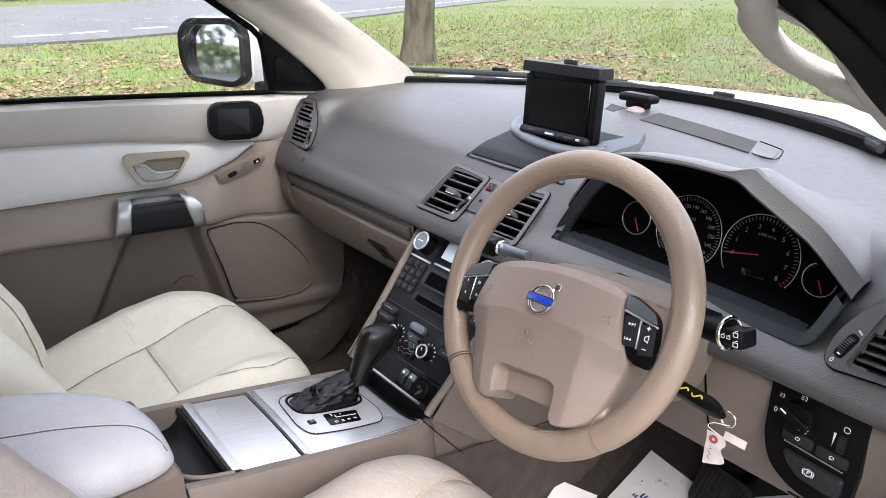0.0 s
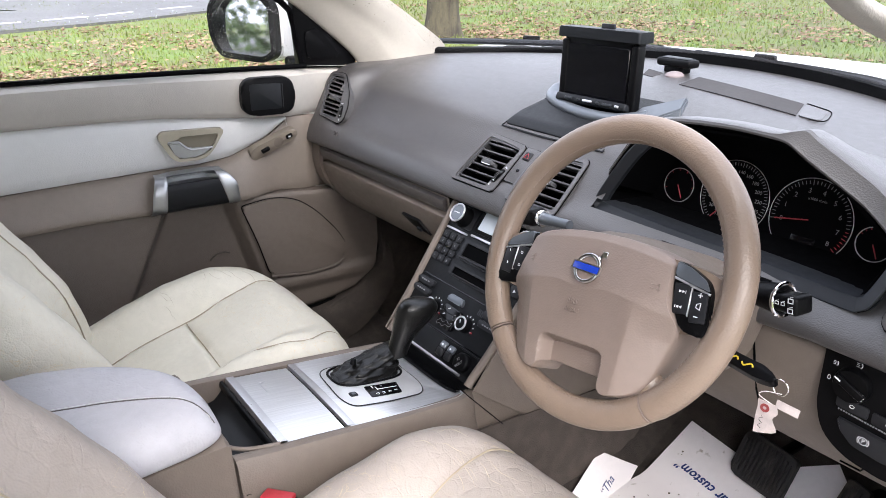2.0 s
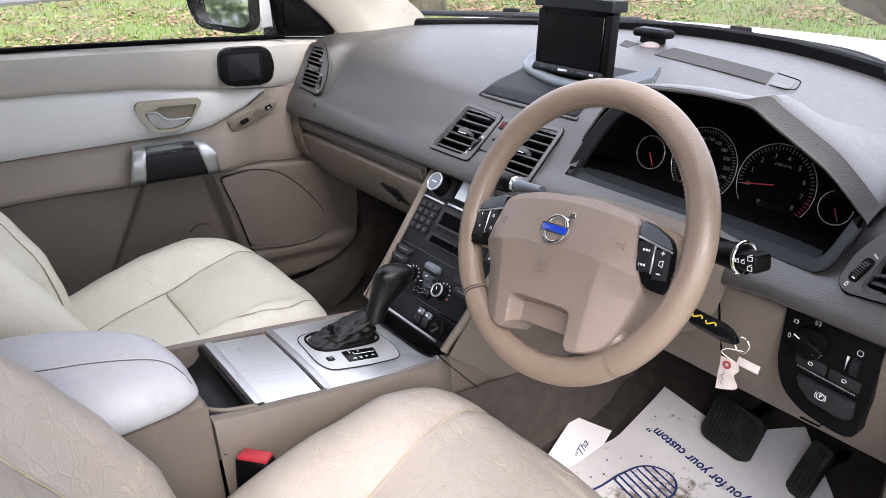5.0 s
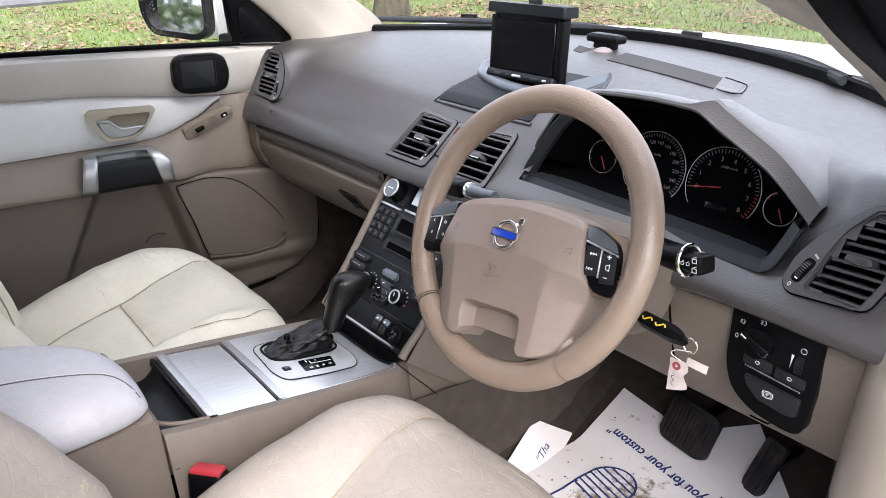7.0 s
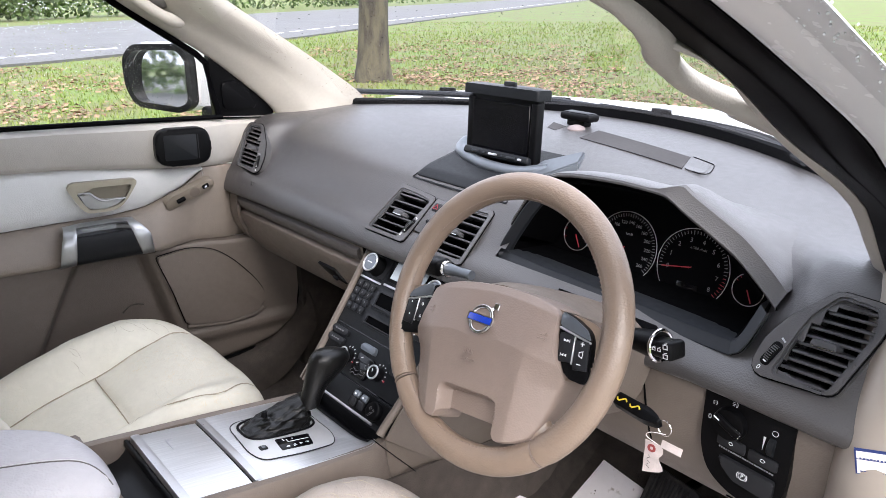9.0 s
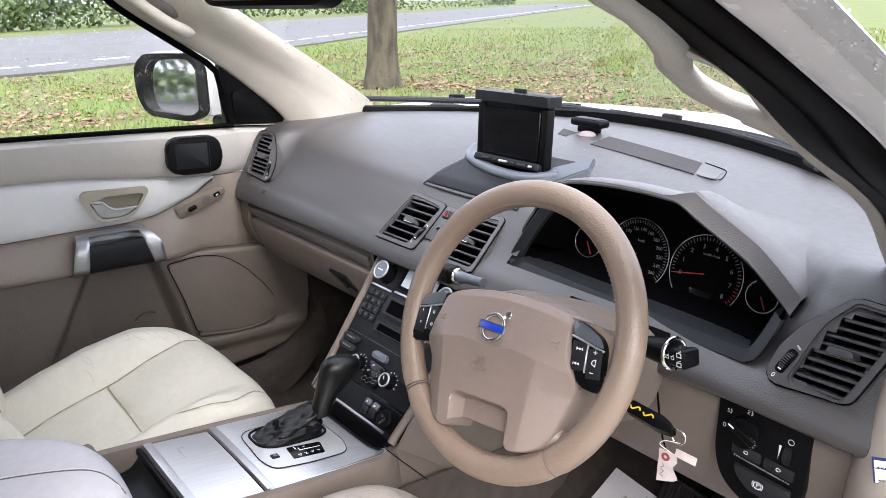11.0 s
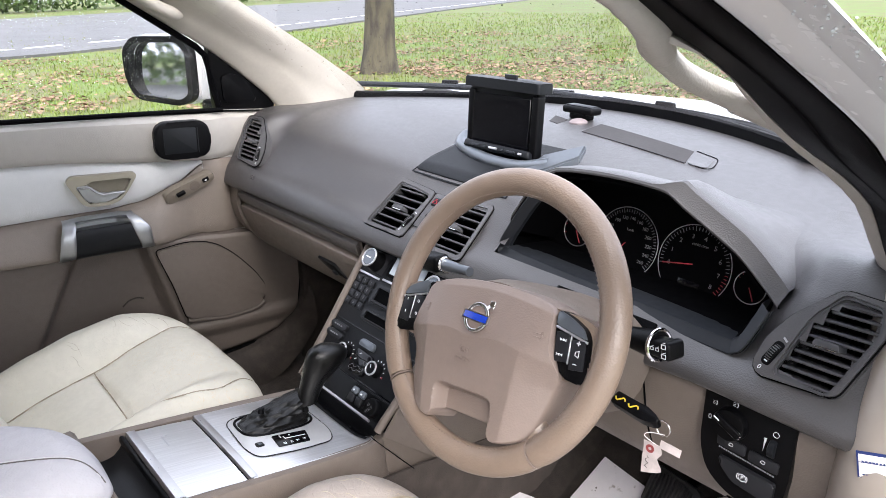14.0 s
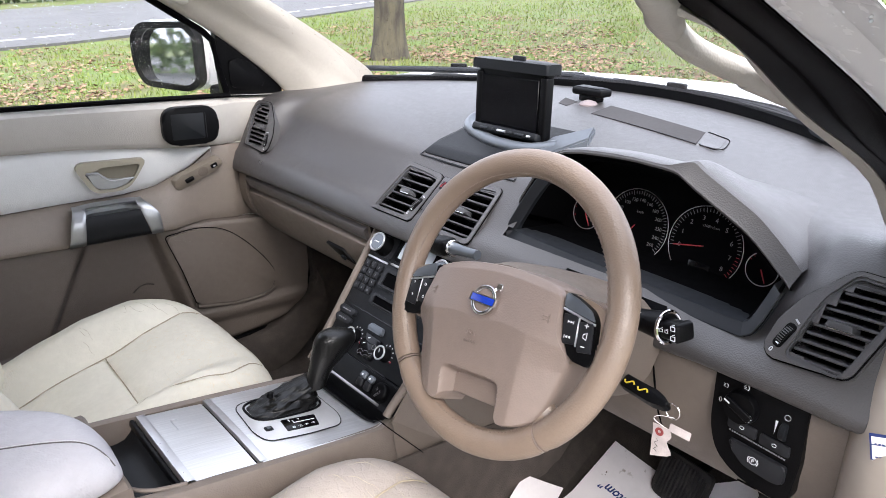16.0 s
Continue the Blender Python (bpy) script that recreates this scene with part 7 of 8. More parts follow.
# glovebox in the passenger's fascia
def build_glovebox():
    g = thing("glovebox", "closed beige glovebox with a dark recessed latch", "glovebox")

    def face(x0, x1, pts, n=24):
        return sheet([[V((x0 + (x1 - x0) * i / n, y, z)) for y, z in pts] for i in range(n + 1)], 3, 1, thick=0.012)

    part("shelf_front", face(-0.690, -0.165, ((0.200, 0.992), (0.188, 0.986), (0.190, 0.972), (0.196, 0.962), (0.206, 0.958))), TAUPE, g, "grey-taupe upper panel")
    part("lid", face(-0.688, -0.160, ((0.210, 0.956), (0.191, 0.950), (0.200, 0.915), (0.220, 0.872), (0.262, 0.826), (0.31, 0.808))), BEIGE, g, "beige lid")
    lm = basis((-0.284, 0.206, 0.903), (1, 0, 0), (0, -0.45, 0.9))
    part("latch_recess", prism(rounded([V(p) for p in ((-0.050, 0.014), (0.018, 0.014), (0.046, -0.020), (-0.016, -0.010))], 0.006), -0.004, 0.006, 0.001, lm), BLACK, g, "dark latch recess")
    part("latch", rbox((0.014, 0.010, 0.006), 0.002, 2, lm @ pose(0.012, -0.008, 0.009)), STACK, g)
    part("end_strip", sheet([[V((x, y, z)) for y, z in ((0.19, 0.996), (0.186, 0.95), (0.20, 0.90), (0.24, 0.845))] for x in (-0.733, -0.72, -0.700, -0.694)], 3, 1, thick=0.01), BEIGE, g)
    return g


build_glovebox()


# ---- pop-up screen ----
def build_display():
    d = thing("display_screen", "raised black pop-up navigation screen on the dashboard", "screen")
    m = basis((0.034, 0.388, 1.236), (1, 0.0, 0), (0, 0.05, 1))
    part("housing", rbox((0.172, 0.126, 0.018), 0.004, 3, m @ pose(0, 0.002, -0.010)), BLACK, d)
    part("screen", rbox((0.146, 0.100, 0.003), 0.001, 1, m @ pose(-0.004, -0.004, 0.0005)), GLOSSY, d, "dark blank screen")
    for s in (-1, 1):
        part("side_rail", rbox((0.016, 0.116, 0.020), 0.004, 3, m @ pose(s * 0.081, -0.006, -0.006)), BLACK, d)
    lid = rounded([V(p) for p in ((-0.097, -0.020), (0.091, -0.020), (0.091, 0.020), (0.060, 0.020), (0.052, 0.032), (-0.020, 0.032), (-0.030, 0.020), (-0.097, 0.020))], 0.006, 4)
    part("lid", prism(lid, -0.008, 0.010, 0.004, m @ pose(0, 0.064, -0.012, -90)), STACK, d, "charcoal lid")
    part("lid_catch", rbox((0.03, 0.012, 0.006), 0.002, 2, m @ pose(0.0, 0.076, -0.018)), BUTTON, d)
    row = part("button_bar", rbox((0.166, 0.014, 0.018), 0.004, 3, m @ pose(0, -0.052, 0.008, -25)), STACK, d)
    for k, (x, w) in enumerate(((-0.048, 0.024), (-0.024, 0.007), (-0.002, 0.026), (0.022, 0.008), (0.044, 0.026), (0.066, 0.010))):
        part("button", rbox((w * 0.8, 0.0042, 0.005), 0.001, 2, m @ pose(x, -0.0495, 0.0175, -25)), SATIN if k in (2, 5) else RIM, row)
    # surround let into the dashboard
    base = [(-0.108, 0.490, 0.006), (-0.112, 0.455, 0.007), (-0.102, 0.420, 0.008), (-0.070, 0.386, 0.009), (0.0, 0.366, 0.010), (0.06, 0.361, 0.010), (0.11, 0.366, 0.010), (0.150, 0.388, 0.010)]
    pts = catmull([dash_surface(x, y) + V((0, 0, z)) for x, y, z in base], 6)
    part("surround", tube([p - V((0, 0, 0.004)) for p in pts], 0.0125, 14, flat=0.9), BLUEGREY, d, "satin blue-grey surround")
    part("well", on_dash([(-0.10, 0.46), (-0.09, 0.405), (-0.04, 0.380), (0.05, 0.371), (0.12, 0.375), (0.15, 0.40), (0.15, 0.46)], 0.0, 0.006, 3), BLACK, d)
    flap = [dash_surface(x, y) + V((0, 0, z)) for x, y, z in ((0.118, 0.352, 0.010), (0.158, 0.352, 0.014), (0.205, 0.405, 0.022), (0.190, 0.440, 0.030), (0.128, 0.400, 0.014))]
    bm = bmesh.new()
    lo = [bm.verts.new(p - V((0, 0, 0.016))) for p in flap]
    hi = [bm.verts.new(p) for p in flap]
    bm.faces.new(hi)
    bm.faces.new(lo[::-1])
    for i in range(len(flap)):
        bm.faces.new((lo[i - 1], lo[i], hi[i], hi[i - 1]))
    bmesh.ops.bevel(bm, geom=bm.edges[:], offset=0.003, segments=2, affect="EDGES")
    part("flap", bm, BLUEGREY, d, "satin blue-grey flap")
    return d


build_display()


def build_toll_sensor():
    s = thing("dashboard_sensor", "small black plastic antenna box on the dashboard top", "sensor")
    p = dash_surface(0.005, 0.655)
    m = basis(p + V((0, 0, 0.021)), (1, -0.10, 0), (0, 1, 0.0))
    part("housing", rbox((0.086, 0.034, 0.016), 0.006, 4, m), BLACK, s)
    part("top", rbox((0.070, 0.024, 0.003), 0.0012, 2, m @ pose(0, 0, 0.008)), STACK, s)
    part("foot", rbox((0.050, 0.024, 0.014), 0.003, 2, m @ pose(0.0, 0.0, -0.013)), BLACK, s)
    return s


build_toll_sensor()
q = dash_surface(0.022, 0.625)
solid("sun_sensor", lathe([(0.019, 0), (0.019, 0.003), (0.015, 0.007), (0.006, 0.010), (0.0005, 0.0105)], 24, Matrix.Translation(q)), SENSOR, "pale round plastic sensor dome on the dashboard", "sensor")


# ---- light switch panel ----
def build_light_panel():
    l = thing("light_switch_panel", "black light switch panel let into the beige fascia", "switch panel")
    m = basis((0.646, 0.1925, 0.943), (1, 0, 0), (0, 0.06, 1))
    out = rounded([V(p) for p in ((-0.058, 0.076), (0.054, 0.074), (0.056, -0.010), (0.050, -0.064), (0.030, -0.066), (-0.012, -0.061), (-0.042, -0.042), (-0.055, -0.008))], [0.004, 0.004, 0.006, 0.008, 0.006, 0.02, 0.02, 0.02], 4)
    part("plate", prism(out, -0.02, 0.004, 0.0025, m), BLACK, l)
    k = part("light_knob", lathe([(0.0215, 0.002), (0.0205, 0.010), (0.019, 0.013), (0.0005, 0.014)], 32, m @ Matrix.Translation((-0.020, 0.032, 0))), BLACK, l, "round black light knob")
    part("grip", rbox((0.036, 0.010, 0.005), 0.002, 3, m @ pose(-0.020, 0.032, 0.0145, 0, 0, -25)), BLACK, k)
    part("mark", rbox((0.008, 0.0018, 0.0005), 0, 1, m @ pose(-0.033, 0.038, 0.0172, 0, 0, -25)), MARK, k)
    bm = bmesh.new()
    for i in range(8):
        rbox((0.003, 0.0008, 0.0003), 0, 1, m @ pose(-0.008, 0.026, 0.0145) @ Matrix.Rotation(i * math.pi / 4, 4, "Z") @ Matrix.Translation((0.0045, 0, 0)), bm)
    lathe([(0.0022, 0), (0.0022, 0.0004)], 12, m @ pose(-0.008, 0.026, 0.0142), bm)
    part("symbol", bm, MARK, k, smooth=False)
    lettering("0", 0.0095, m @ pose(-0.047, 0.029, 0.0043), MARK, l, "figure", 0.0001)

    def lamp_sign(x, y, s):
        b = bmesh.new()
        place(ring_frame([V((s * 0.6 * math.cos(t), s * math.sin(t))) for t in (math.pi * i / 6 - math.pi / 2 for i in range(7))], [V((s * 0.35 * math.cos(t), s * 0.7 * math.sin(t))) for t in (math.pi * i / 6 - math.pi / 2 for i in range(7))], 0.004, 0.0044), m @ Matrix.Translation((x, y, 0)), b)
        for kk in (-1, 0, 1):
            rbox((s * 0.9, s * 0.18, 0.0003), 0, 1, m @ pose(x - s * 0.9, y + kk * s * 0.6, 0.0042), b)
        part("symbol", b, MARK, l, smooth=False)

    lamp_sign(-0.017, 0.058, 0.0035)
    lamp_sign(-0.042, 0.050, 0.0030)
    for x, y, w in ((-0.0145, 0.0065, 0.036), (0.0255, 0.0035, 0.036)):
        b = part("button", prism(rounded([V(p) for p in ((x - w / 2, y - 0.0065), (x + w / 2, y - 0.0085), (x + w / 2, y + 0.0055), (x - w / 2, y + 0.0075))], 0.003), 0.003, 0.0065, 0.001, m), BUTTON, l)
        part("symbol", tube([m @ V((x + 0.0026 * math.cos(t), y + 0.002 * math.sin(t), 0.0067)) for t in (2 * math.pi * i / 12 for i in range(12))], 0.0004, 4, True), MARK, b)
    bars(23, 0.070, 0.0020, 0, m @ pose(0.0065, -0.0050, 0.0068, 0, 0, -4.5), DIM, l, "small_print", 4)
    wheel = part("dimmer_wheel", lathe([(0.0105, -0.004), (0.0118, -0.003), (0.0118, 0.003), (0.0105, 0.004)], 24, m @ pose(0.032, 0.024, 0.001, 0, 90, 0)), STACK, l)
    part("dimmer_bar", prism([(0.0215, 0.016), (0.0238, 0.034), (0.0208, 0.034)], 0.004, 0.0044, 0, m), MARK, l)
    part("symbol", tube([m @ V((0.033 + 0.0034 * math.cos(t), 0.043 + 0.0034 * math.sin(t), 0.0043)) for t in (2 * math.pi * i / 16 for i in range(16))], 0.00035, 4, True), MARK, l)
    rec = part("brake_release", prism(rounded([V(p) for p in ((-0.027, -0.0125), (0.044, -0.0165), (0.044, -0.040), (0.030, -0.0425), (-0.004, -0.0385), (-0.020, -0.026))], 0.004), 0.003, 0.010, 0.003, m), BUTTON, l, "black parking brake release")
    for r, a0, a1 in ((0.0046, 0, 360), (0.0064, -40, 40), (0.0064, 140, 220)):
        part("symbol", tube([m @ V((0.007 + r * math.cos(radians(a0 + (a1 - a0) * i / 18)), -0.0265 + r * math.sin(radians(a0 + (a1 - a0) * i / 18)), 0.0103)) for i in range(19)], 0.0004, 4), MARK, rec)
    lettering("P", 0.0072, m @ pose(0.007, -0.0265, 0.0103), MARK, rec, "figure", 0.0001)
    return l


build_light_panel()


# ---- stalks, ignition key ----
def build_wiper_stalk():
    s = thing("wiper_stalk", "black wiper stalk with a chrome ring and white symbols", "stalk")
    a, b = V((0.500, 0.100, 1.083)), V((0.603, 0.079, 1.1055))
    m = basis(a, b - a, (0, 0, 1))
    L_ = (b - a).length
    part("stem", tube([m @ V((t * L_, 0, 0)) for t in (0, 0.25, 0.5, 0.70, 0.80)], [0.010, 0.011, 0.0135, 0.016, 0.017], 18, flat=1.0), BLACK, s)
    bm = bmesh.new()
    for k in range(7):
        t = -0.6 + 0.32 * k
        rbox((0.008 if k % 2 else 0.004, 0.0012, 0.0006), 0, 1, m @ pose(0.42 * L_ + 0.002 * (k % 3), 0.0137 * math.sin(t), 0.0137 * math.cos(t), math.degrees(-t)), bm)
    part("scale", bm, MARK, s, smooth=False)
    ring = [ m @ V((0.80 * L_, 0.0172 * math.cos(t), 0.0172 * math.sin(t))) for t in (2 * math.pi * i / 36 for i in range(36))]
    part("ring", tube(ring, 0.0022, 8, True, up=(b - a)), CHROME, s, "chrome ring")
    part("head", rbox((0.026, 0.020, 0.023), 0.006, 4, m @ pose(0.88 * L_, 0.0, 0.002)), BLACK, s)
    part("rocker", rbox((0.012, 0.021, 0.026), 0.0045, 4, m @ pose(1.0 * L_, 0.0, 0.002)), BLACK, s, "black rocker")
    f = basis(m @ V((1.0 * L_, 0.0, 0.002)), b - a, (-0.15, 0.10, 1))
    for dx, dy, sc, up in ((0.0, 0.0052, 0.72, 0.0133), (0.0, -0.0052, 0.72, 0.0133), (-0.0105, 0.0, 0.5, 0.0118), (-0.018, 0.0, 0.5, 0.0118)):
        bm = bmesh.new()
        g = f @ pose(dx, dy, up)
        place(ring_frame([V((x * sc, y * sc)) for x, y in ((-0.0046, -0.0036), (0.0046, -0.0036), (0.0046, 0.0036), (-0.0046, 0.0036))], [V((x * sc, y * sc)) for x, y in ((-0.0034, -0.0024), (0.0034, -0.0024), (0.0034, 0.0024), (-0.0034, 0.0024))], 0, 0.0004), g, bm)
        rbox((0.0055 * sc, 0.0012 * sc, 0.0004), 0, 1, g @ pose(0.001, 0.0055 * sc, 0.0002, 0, 0, 20), bm)
        part("symbol", bm, MARK, s, smooth=False)
    return s


build_wiper_stalk()


def build_indicator_stalk():
    s = thing("indicator_stalk", "black and silver indicator stalk behind the steering wheel", "stalk")
    a, b = V((0.250, 0.110, 1.078)), V((0.152, 0.118, 1.065))
    m = basis(a, b - a, (0, 0, 1))
    L_ = (b - a).length
    part("stem", tube([m @ V((t * L_, 0, 0)) for t in (0, 0.3, 0.56)], [0.007, 0.0075, 0.0095], 16), BLUEGREY, s, "grey stem")
    part("collar", tube([m @ V((t * L_, 0, 0)) for t in (0.56, 0.60, 0.64)], [0.0125, 0.0135, 0.0125], 18), CHROME, s)
    part("head", rbox((0.042, 0.026, 0.030), 0.007, 4, m @ pose(0.88 * L_, 0, 0)), BLACK, s)
    return s


build_indicator_stalk()


def build_key():
    k = thing("ignition_key", "black key fob with yellow marks and paper tags", "key")
    a, b = V((0.508, 0.120, 0.985)), V((0.580, 0.110, 0.986))
    m = basis((a + b) / 2, b - a, (0, 0.9, 0.6)) @ Matrix.Diagonal((0.80, 0.66, 0.75, 1))
    prof = rounded([V(p) for p in ((-0.045, -0.013), (0.020, -0.014), (0.040, -0.008), (0.044, 0.0), (0.038, 0.008), (0.018, 0.014), (-0.045, 0.014))], 0.006, 3)
    part("fob", prism(prof, -0.008, 0.008, 0.004, m, seg=3), BLACK, k)
    for x in (-0.030, -0.004):
        part("mark", tube([m @ V((x + 0.006 * t, 0.0045 * math.sin(t * 2.0), 0.0082)) for t in (-1.6, -1.1, -0.6, 0, 0.6, 1.1, 1.6)], 0.0011, 6), YELLOW, k, "yellow curl mark")
    tip = b + V((0.003, 0, -0.001))
    part("ring", tube([tip + V((0.009 * math.cos(t), 0.002, 0.010 * math.sin(t) - 0.004)) for t in (2 * math.pi * i / 24 for i in range(24))], 0.0007, 6, True, up=(0, 1, 0)), CHROME, k, "thin wire ring")
    part("string", tube(catmull([tip + V((0.004, 0, -0.010)), tip + V((-0.014, -0.003, -0.014)), tip + V((-0.020, -0.003, -0.022)), tip + V((-0.004, -0.002, -0.027))], 6), 0.0005, 6), PAPER, k)
    t1 = basis(tip + V((-0.008, -0.003, -0.044)), (1, 0.12, 0.05), (0.12, 0.1, 1)) @ Matrix.Diagonal((0.8, 0.8, 0.8, 1))
    tag = part("paper_tag", sheet([[t1 @ V((x, y, 0.003 * math.sin(y * 60))) for x, y in r] for r in (((-0.013, 0.024), (0.013, 0.022)), ((-0.013, 0.010), (0.016, 0.009)), ((-0.015, -0.004), (0.009, -0.003)), ((-0.016, -0.022), (0.016, -0.022)), ((-0.016, -0.034), (-0.004, -0.031)))], 3, 3, thick=0.0004), TAGPAPER, k, "torn pale paper tag")
    part("hole_ring", ring_frame([V((0.0066 * math.cos(i * 0.314), 0.0066 * math.sin(i * 0.314))) for i in range(20)], [V((0.0026 * math.cos(i * 0.314), 0.0026 * math.sin(i * 0.314))) for i in range(20)], 0, 0.0006, 0, t1 @ pose(-0.002, 0.013, 0.0036)), DULLRED, tag, "red reinforcing ring")
    part("scribble", tube([t1 @ V((-0.006 + 0.003 * math.sin(i * 1.9), 0.000 - 0.003 * i, 0.0032)) for i in range(8)], 0.0004, 4), BUTTON, tag)
    t2 = basis(tip + V((0.012, 0.002, -0.026)), (1, 0.1, -0.08), (0.0, 0.2, 1))
    part("paper_slip", rbox((0.026, 0.010, 0.0005), 0, 1, t2), TAGPAPER, k, "pale paper slip")
    return k


build_key()
# ---- driver's footwell ----
def floor_z(y):
    return 0.45 if y < 0.40 else 0.45 + 0.6 * (y - 0.40)


solid("kick_panel_passenger", rbox((0.05, 0.50, 0.62), 0.02, 3, pose(-0.725, 0.60, 0.70)), CARPET, "dark carpeted kick panel beside the footwell", "trim", kind="structure")
# Sill trim takes the dark carpet colour in place of footwell shade.
solid("kick_trim", sheet([[V((x, y, z)) for y, z in ((0.345, 0.80), (0.350, 0.66), (0.33, 0.55), (0.26, 0.48))] for x in (-0.745, -0.725, -0.705, -0.690, -0.685)], 4, 2, thick=0.01), CARPET, "door sill trim, darkened in colour for the footwell shade", "trim", kind="structure")
rows = [[V((x, y, z + 0.10 * max(0.0, (y - 0.10) / 0.24) ** 3)) for x, z in ((-0.80, 0.545), (-0.715, 0.540), (-0.690, 0.532), (-0.665, 0.500), (-0.655, 0.44))] for y in (-0.90, -0.5, -0.1, 0.10, 0.20, 0.27, 0.33, 0.37)]
solid("sill_passenger", sheet(rows, 3, 2, thick=0.012), CARPET, "dark brown door sill trim beside the passenger's floor", "sill", kind="structure")
solid("kick_panel_driver", rbox((0.05, 0.55, 0.60), 0.02, 3, pose(0.735, 0.55, 0.68)), CARPET, "dark carpeted kick panel beside the pedals", "trim", kind="structure")
solid("pillar_foot_driver", rbox((0.12, 0.06, 0.40), 0.02, 3, pose(0.80, 0.245, 0.62)), TAUPE, "grey-taupe lower pillar trim beside the sill", "pillar", kind="structure")
rows = []
for z in (1.24, 1.16, 1.08, 1.0, 0.92, 0.86, 0.81):
    k = max(0.0, z - 0.99)
    rows.append([V((x + 0.024 - 0.10 * k, y + 0.55 * k, z)) for x, y in ((0.722, 0.215), (0.738, 0.178), (0.762, 0.160), (0.80, 0.158), (0.835, 0.175), (0.855, 0.23))])
solid("pillar_panel_driver", sheet(rows, 4, 3, thick=0.012), PILLARPAINT, "beige painted metal pillar foot beside the dashboard", "pillar", kind="structure")
rows = [[V((x, y, z)) for x, y in ((0.855, 0.225), (0.865, 0.20), (0.885, 0.195), (0.905, 0.24))] for z in (1.25, 1.0, 0.8, 0.45)]
solid("hinge_seal", sheet(rows, 3, 1, thick=0.01), SEAL, "black rubber seal at the door hinge", "seal", kind="structure")
rows = [[V((x, y, z)) for x, z in ((0.64, 0.44), (0.67, 0.50), (0.70, 0.515), (0.78, 0.50), (0.80, 0.40))] for y in (-1.2, -0.5, 0.0, 0.2)]
solid("sill", sheet(rows, 3, 1, thick=0.02), BEIGE, "beige door sill of the open driver's door", "sill", kind="structure")


def build_sticker():
    s = thing("tyre_label", "white service label with blue print on the door pillar", "label")
    m = basis((0.796, 0.1555, 1.005), (1, -0.02, 0.35), (-0.35, 0.25, 1))
    part("sheet", rbox((0.040, 0.064, 0.0006), 0, 1, m), INK, s, "navy border")
    part("face", rbox((0.036, 0.046, 0.0006), 0, 1, m @ pose(0, 0.006, 0.0004)), PAPER, s)
    for k in range(3):
        part("rule", rbox((0.036, 0.0007, 0.0003), 0, 1, m @ pose(0, -0.009 + 0.015 * k, 0.0008)), INK, s)
        bars(9, 0.030, 0.0012, 0, m @ pose(0, -0.004 + 0.013 * k, 0.0008), INK, s, "small_print", 11 + k)
    bars(1, 0.030, 0.0055, 0, m @ pose(0.003, -0.0235, 0.0006), MARK, s, "small_print", 3)
    return s


build_sticker()


def build_pedal(name, label, at, size, ribs, lean, turn=0.0):
    p = thing(name, label, "pedal")
    m = pose(*at, lean, 0, turn)
    w, h = size
    out = rounded([V(q) for q in ((-w / 2, -h / 2 + h * 0.1), (-w / 2 + w * 0.14, -h / 2), (w / 2 - w * 0.14, -h / 2), (w / 2, -h / 2 + h * 0.1), (w / 2, h / 2), (-w / 2, h / 2))], w * 0.12, 4)
    part("pad", prism(out, -0.012, 0.0, 0.003, m), RUBBER, p, "black rubber pad")
    for k in range(ribs):
        x = -w * 0.42 + w * 0.84 * k / (ribs - 1)
        hh = h * (0.86 - 0.20 * abs(2 * k / (ribs - 1) - 1) ** 3)
        part("rib", rbox((w * 0.84 / ribs * 0.55, hh, 0.005), 0.0012, 2, m @ pose(x, 0, 0.0012)), RUBBER, p)
    part("arm", rbox((0.02, 0.012, 0.26), 0.003, 2, m @ pose(0.0, 0.09, -0.135, 35)), BLACK, p)
    return p


build_pedal("brake_pedal", "broad worn black rubber brake pedal with ribs", (0.398, 0.492, 0.556), (0.110, 0.090), 12, 62, -8)
build_pedal("accelerator_pedal", "narrow black rubber accelerator pedal with ribs", (0.544, 0.500, 0.552), (0.042, 0.104), 5, 60, -14)


# ---- paper mats ----
def paper_sheet(corners, lift, n=14, wave=0.003, seed=1, bank=0.0):
    a, b, c, d = [V((*p, 0)) for p in corners]
    rows = []
    for i in range(n + 1):
        r = []
        for j in range(n + 1):
            u, v = i / n, j / n
            p = a.lerp(b, u).lerp(d.lerp(c, u), v)
            r.append(V((p.x, p.y, floor_z(p.y) + lift + bank * max(0, 0.215 - p.x) + wave * noise.noise(V((p.x * 9, p.y * 9, seed))))))
        rows.append(r)
    return sheet(rows, 1, 1, thick=0.0006)


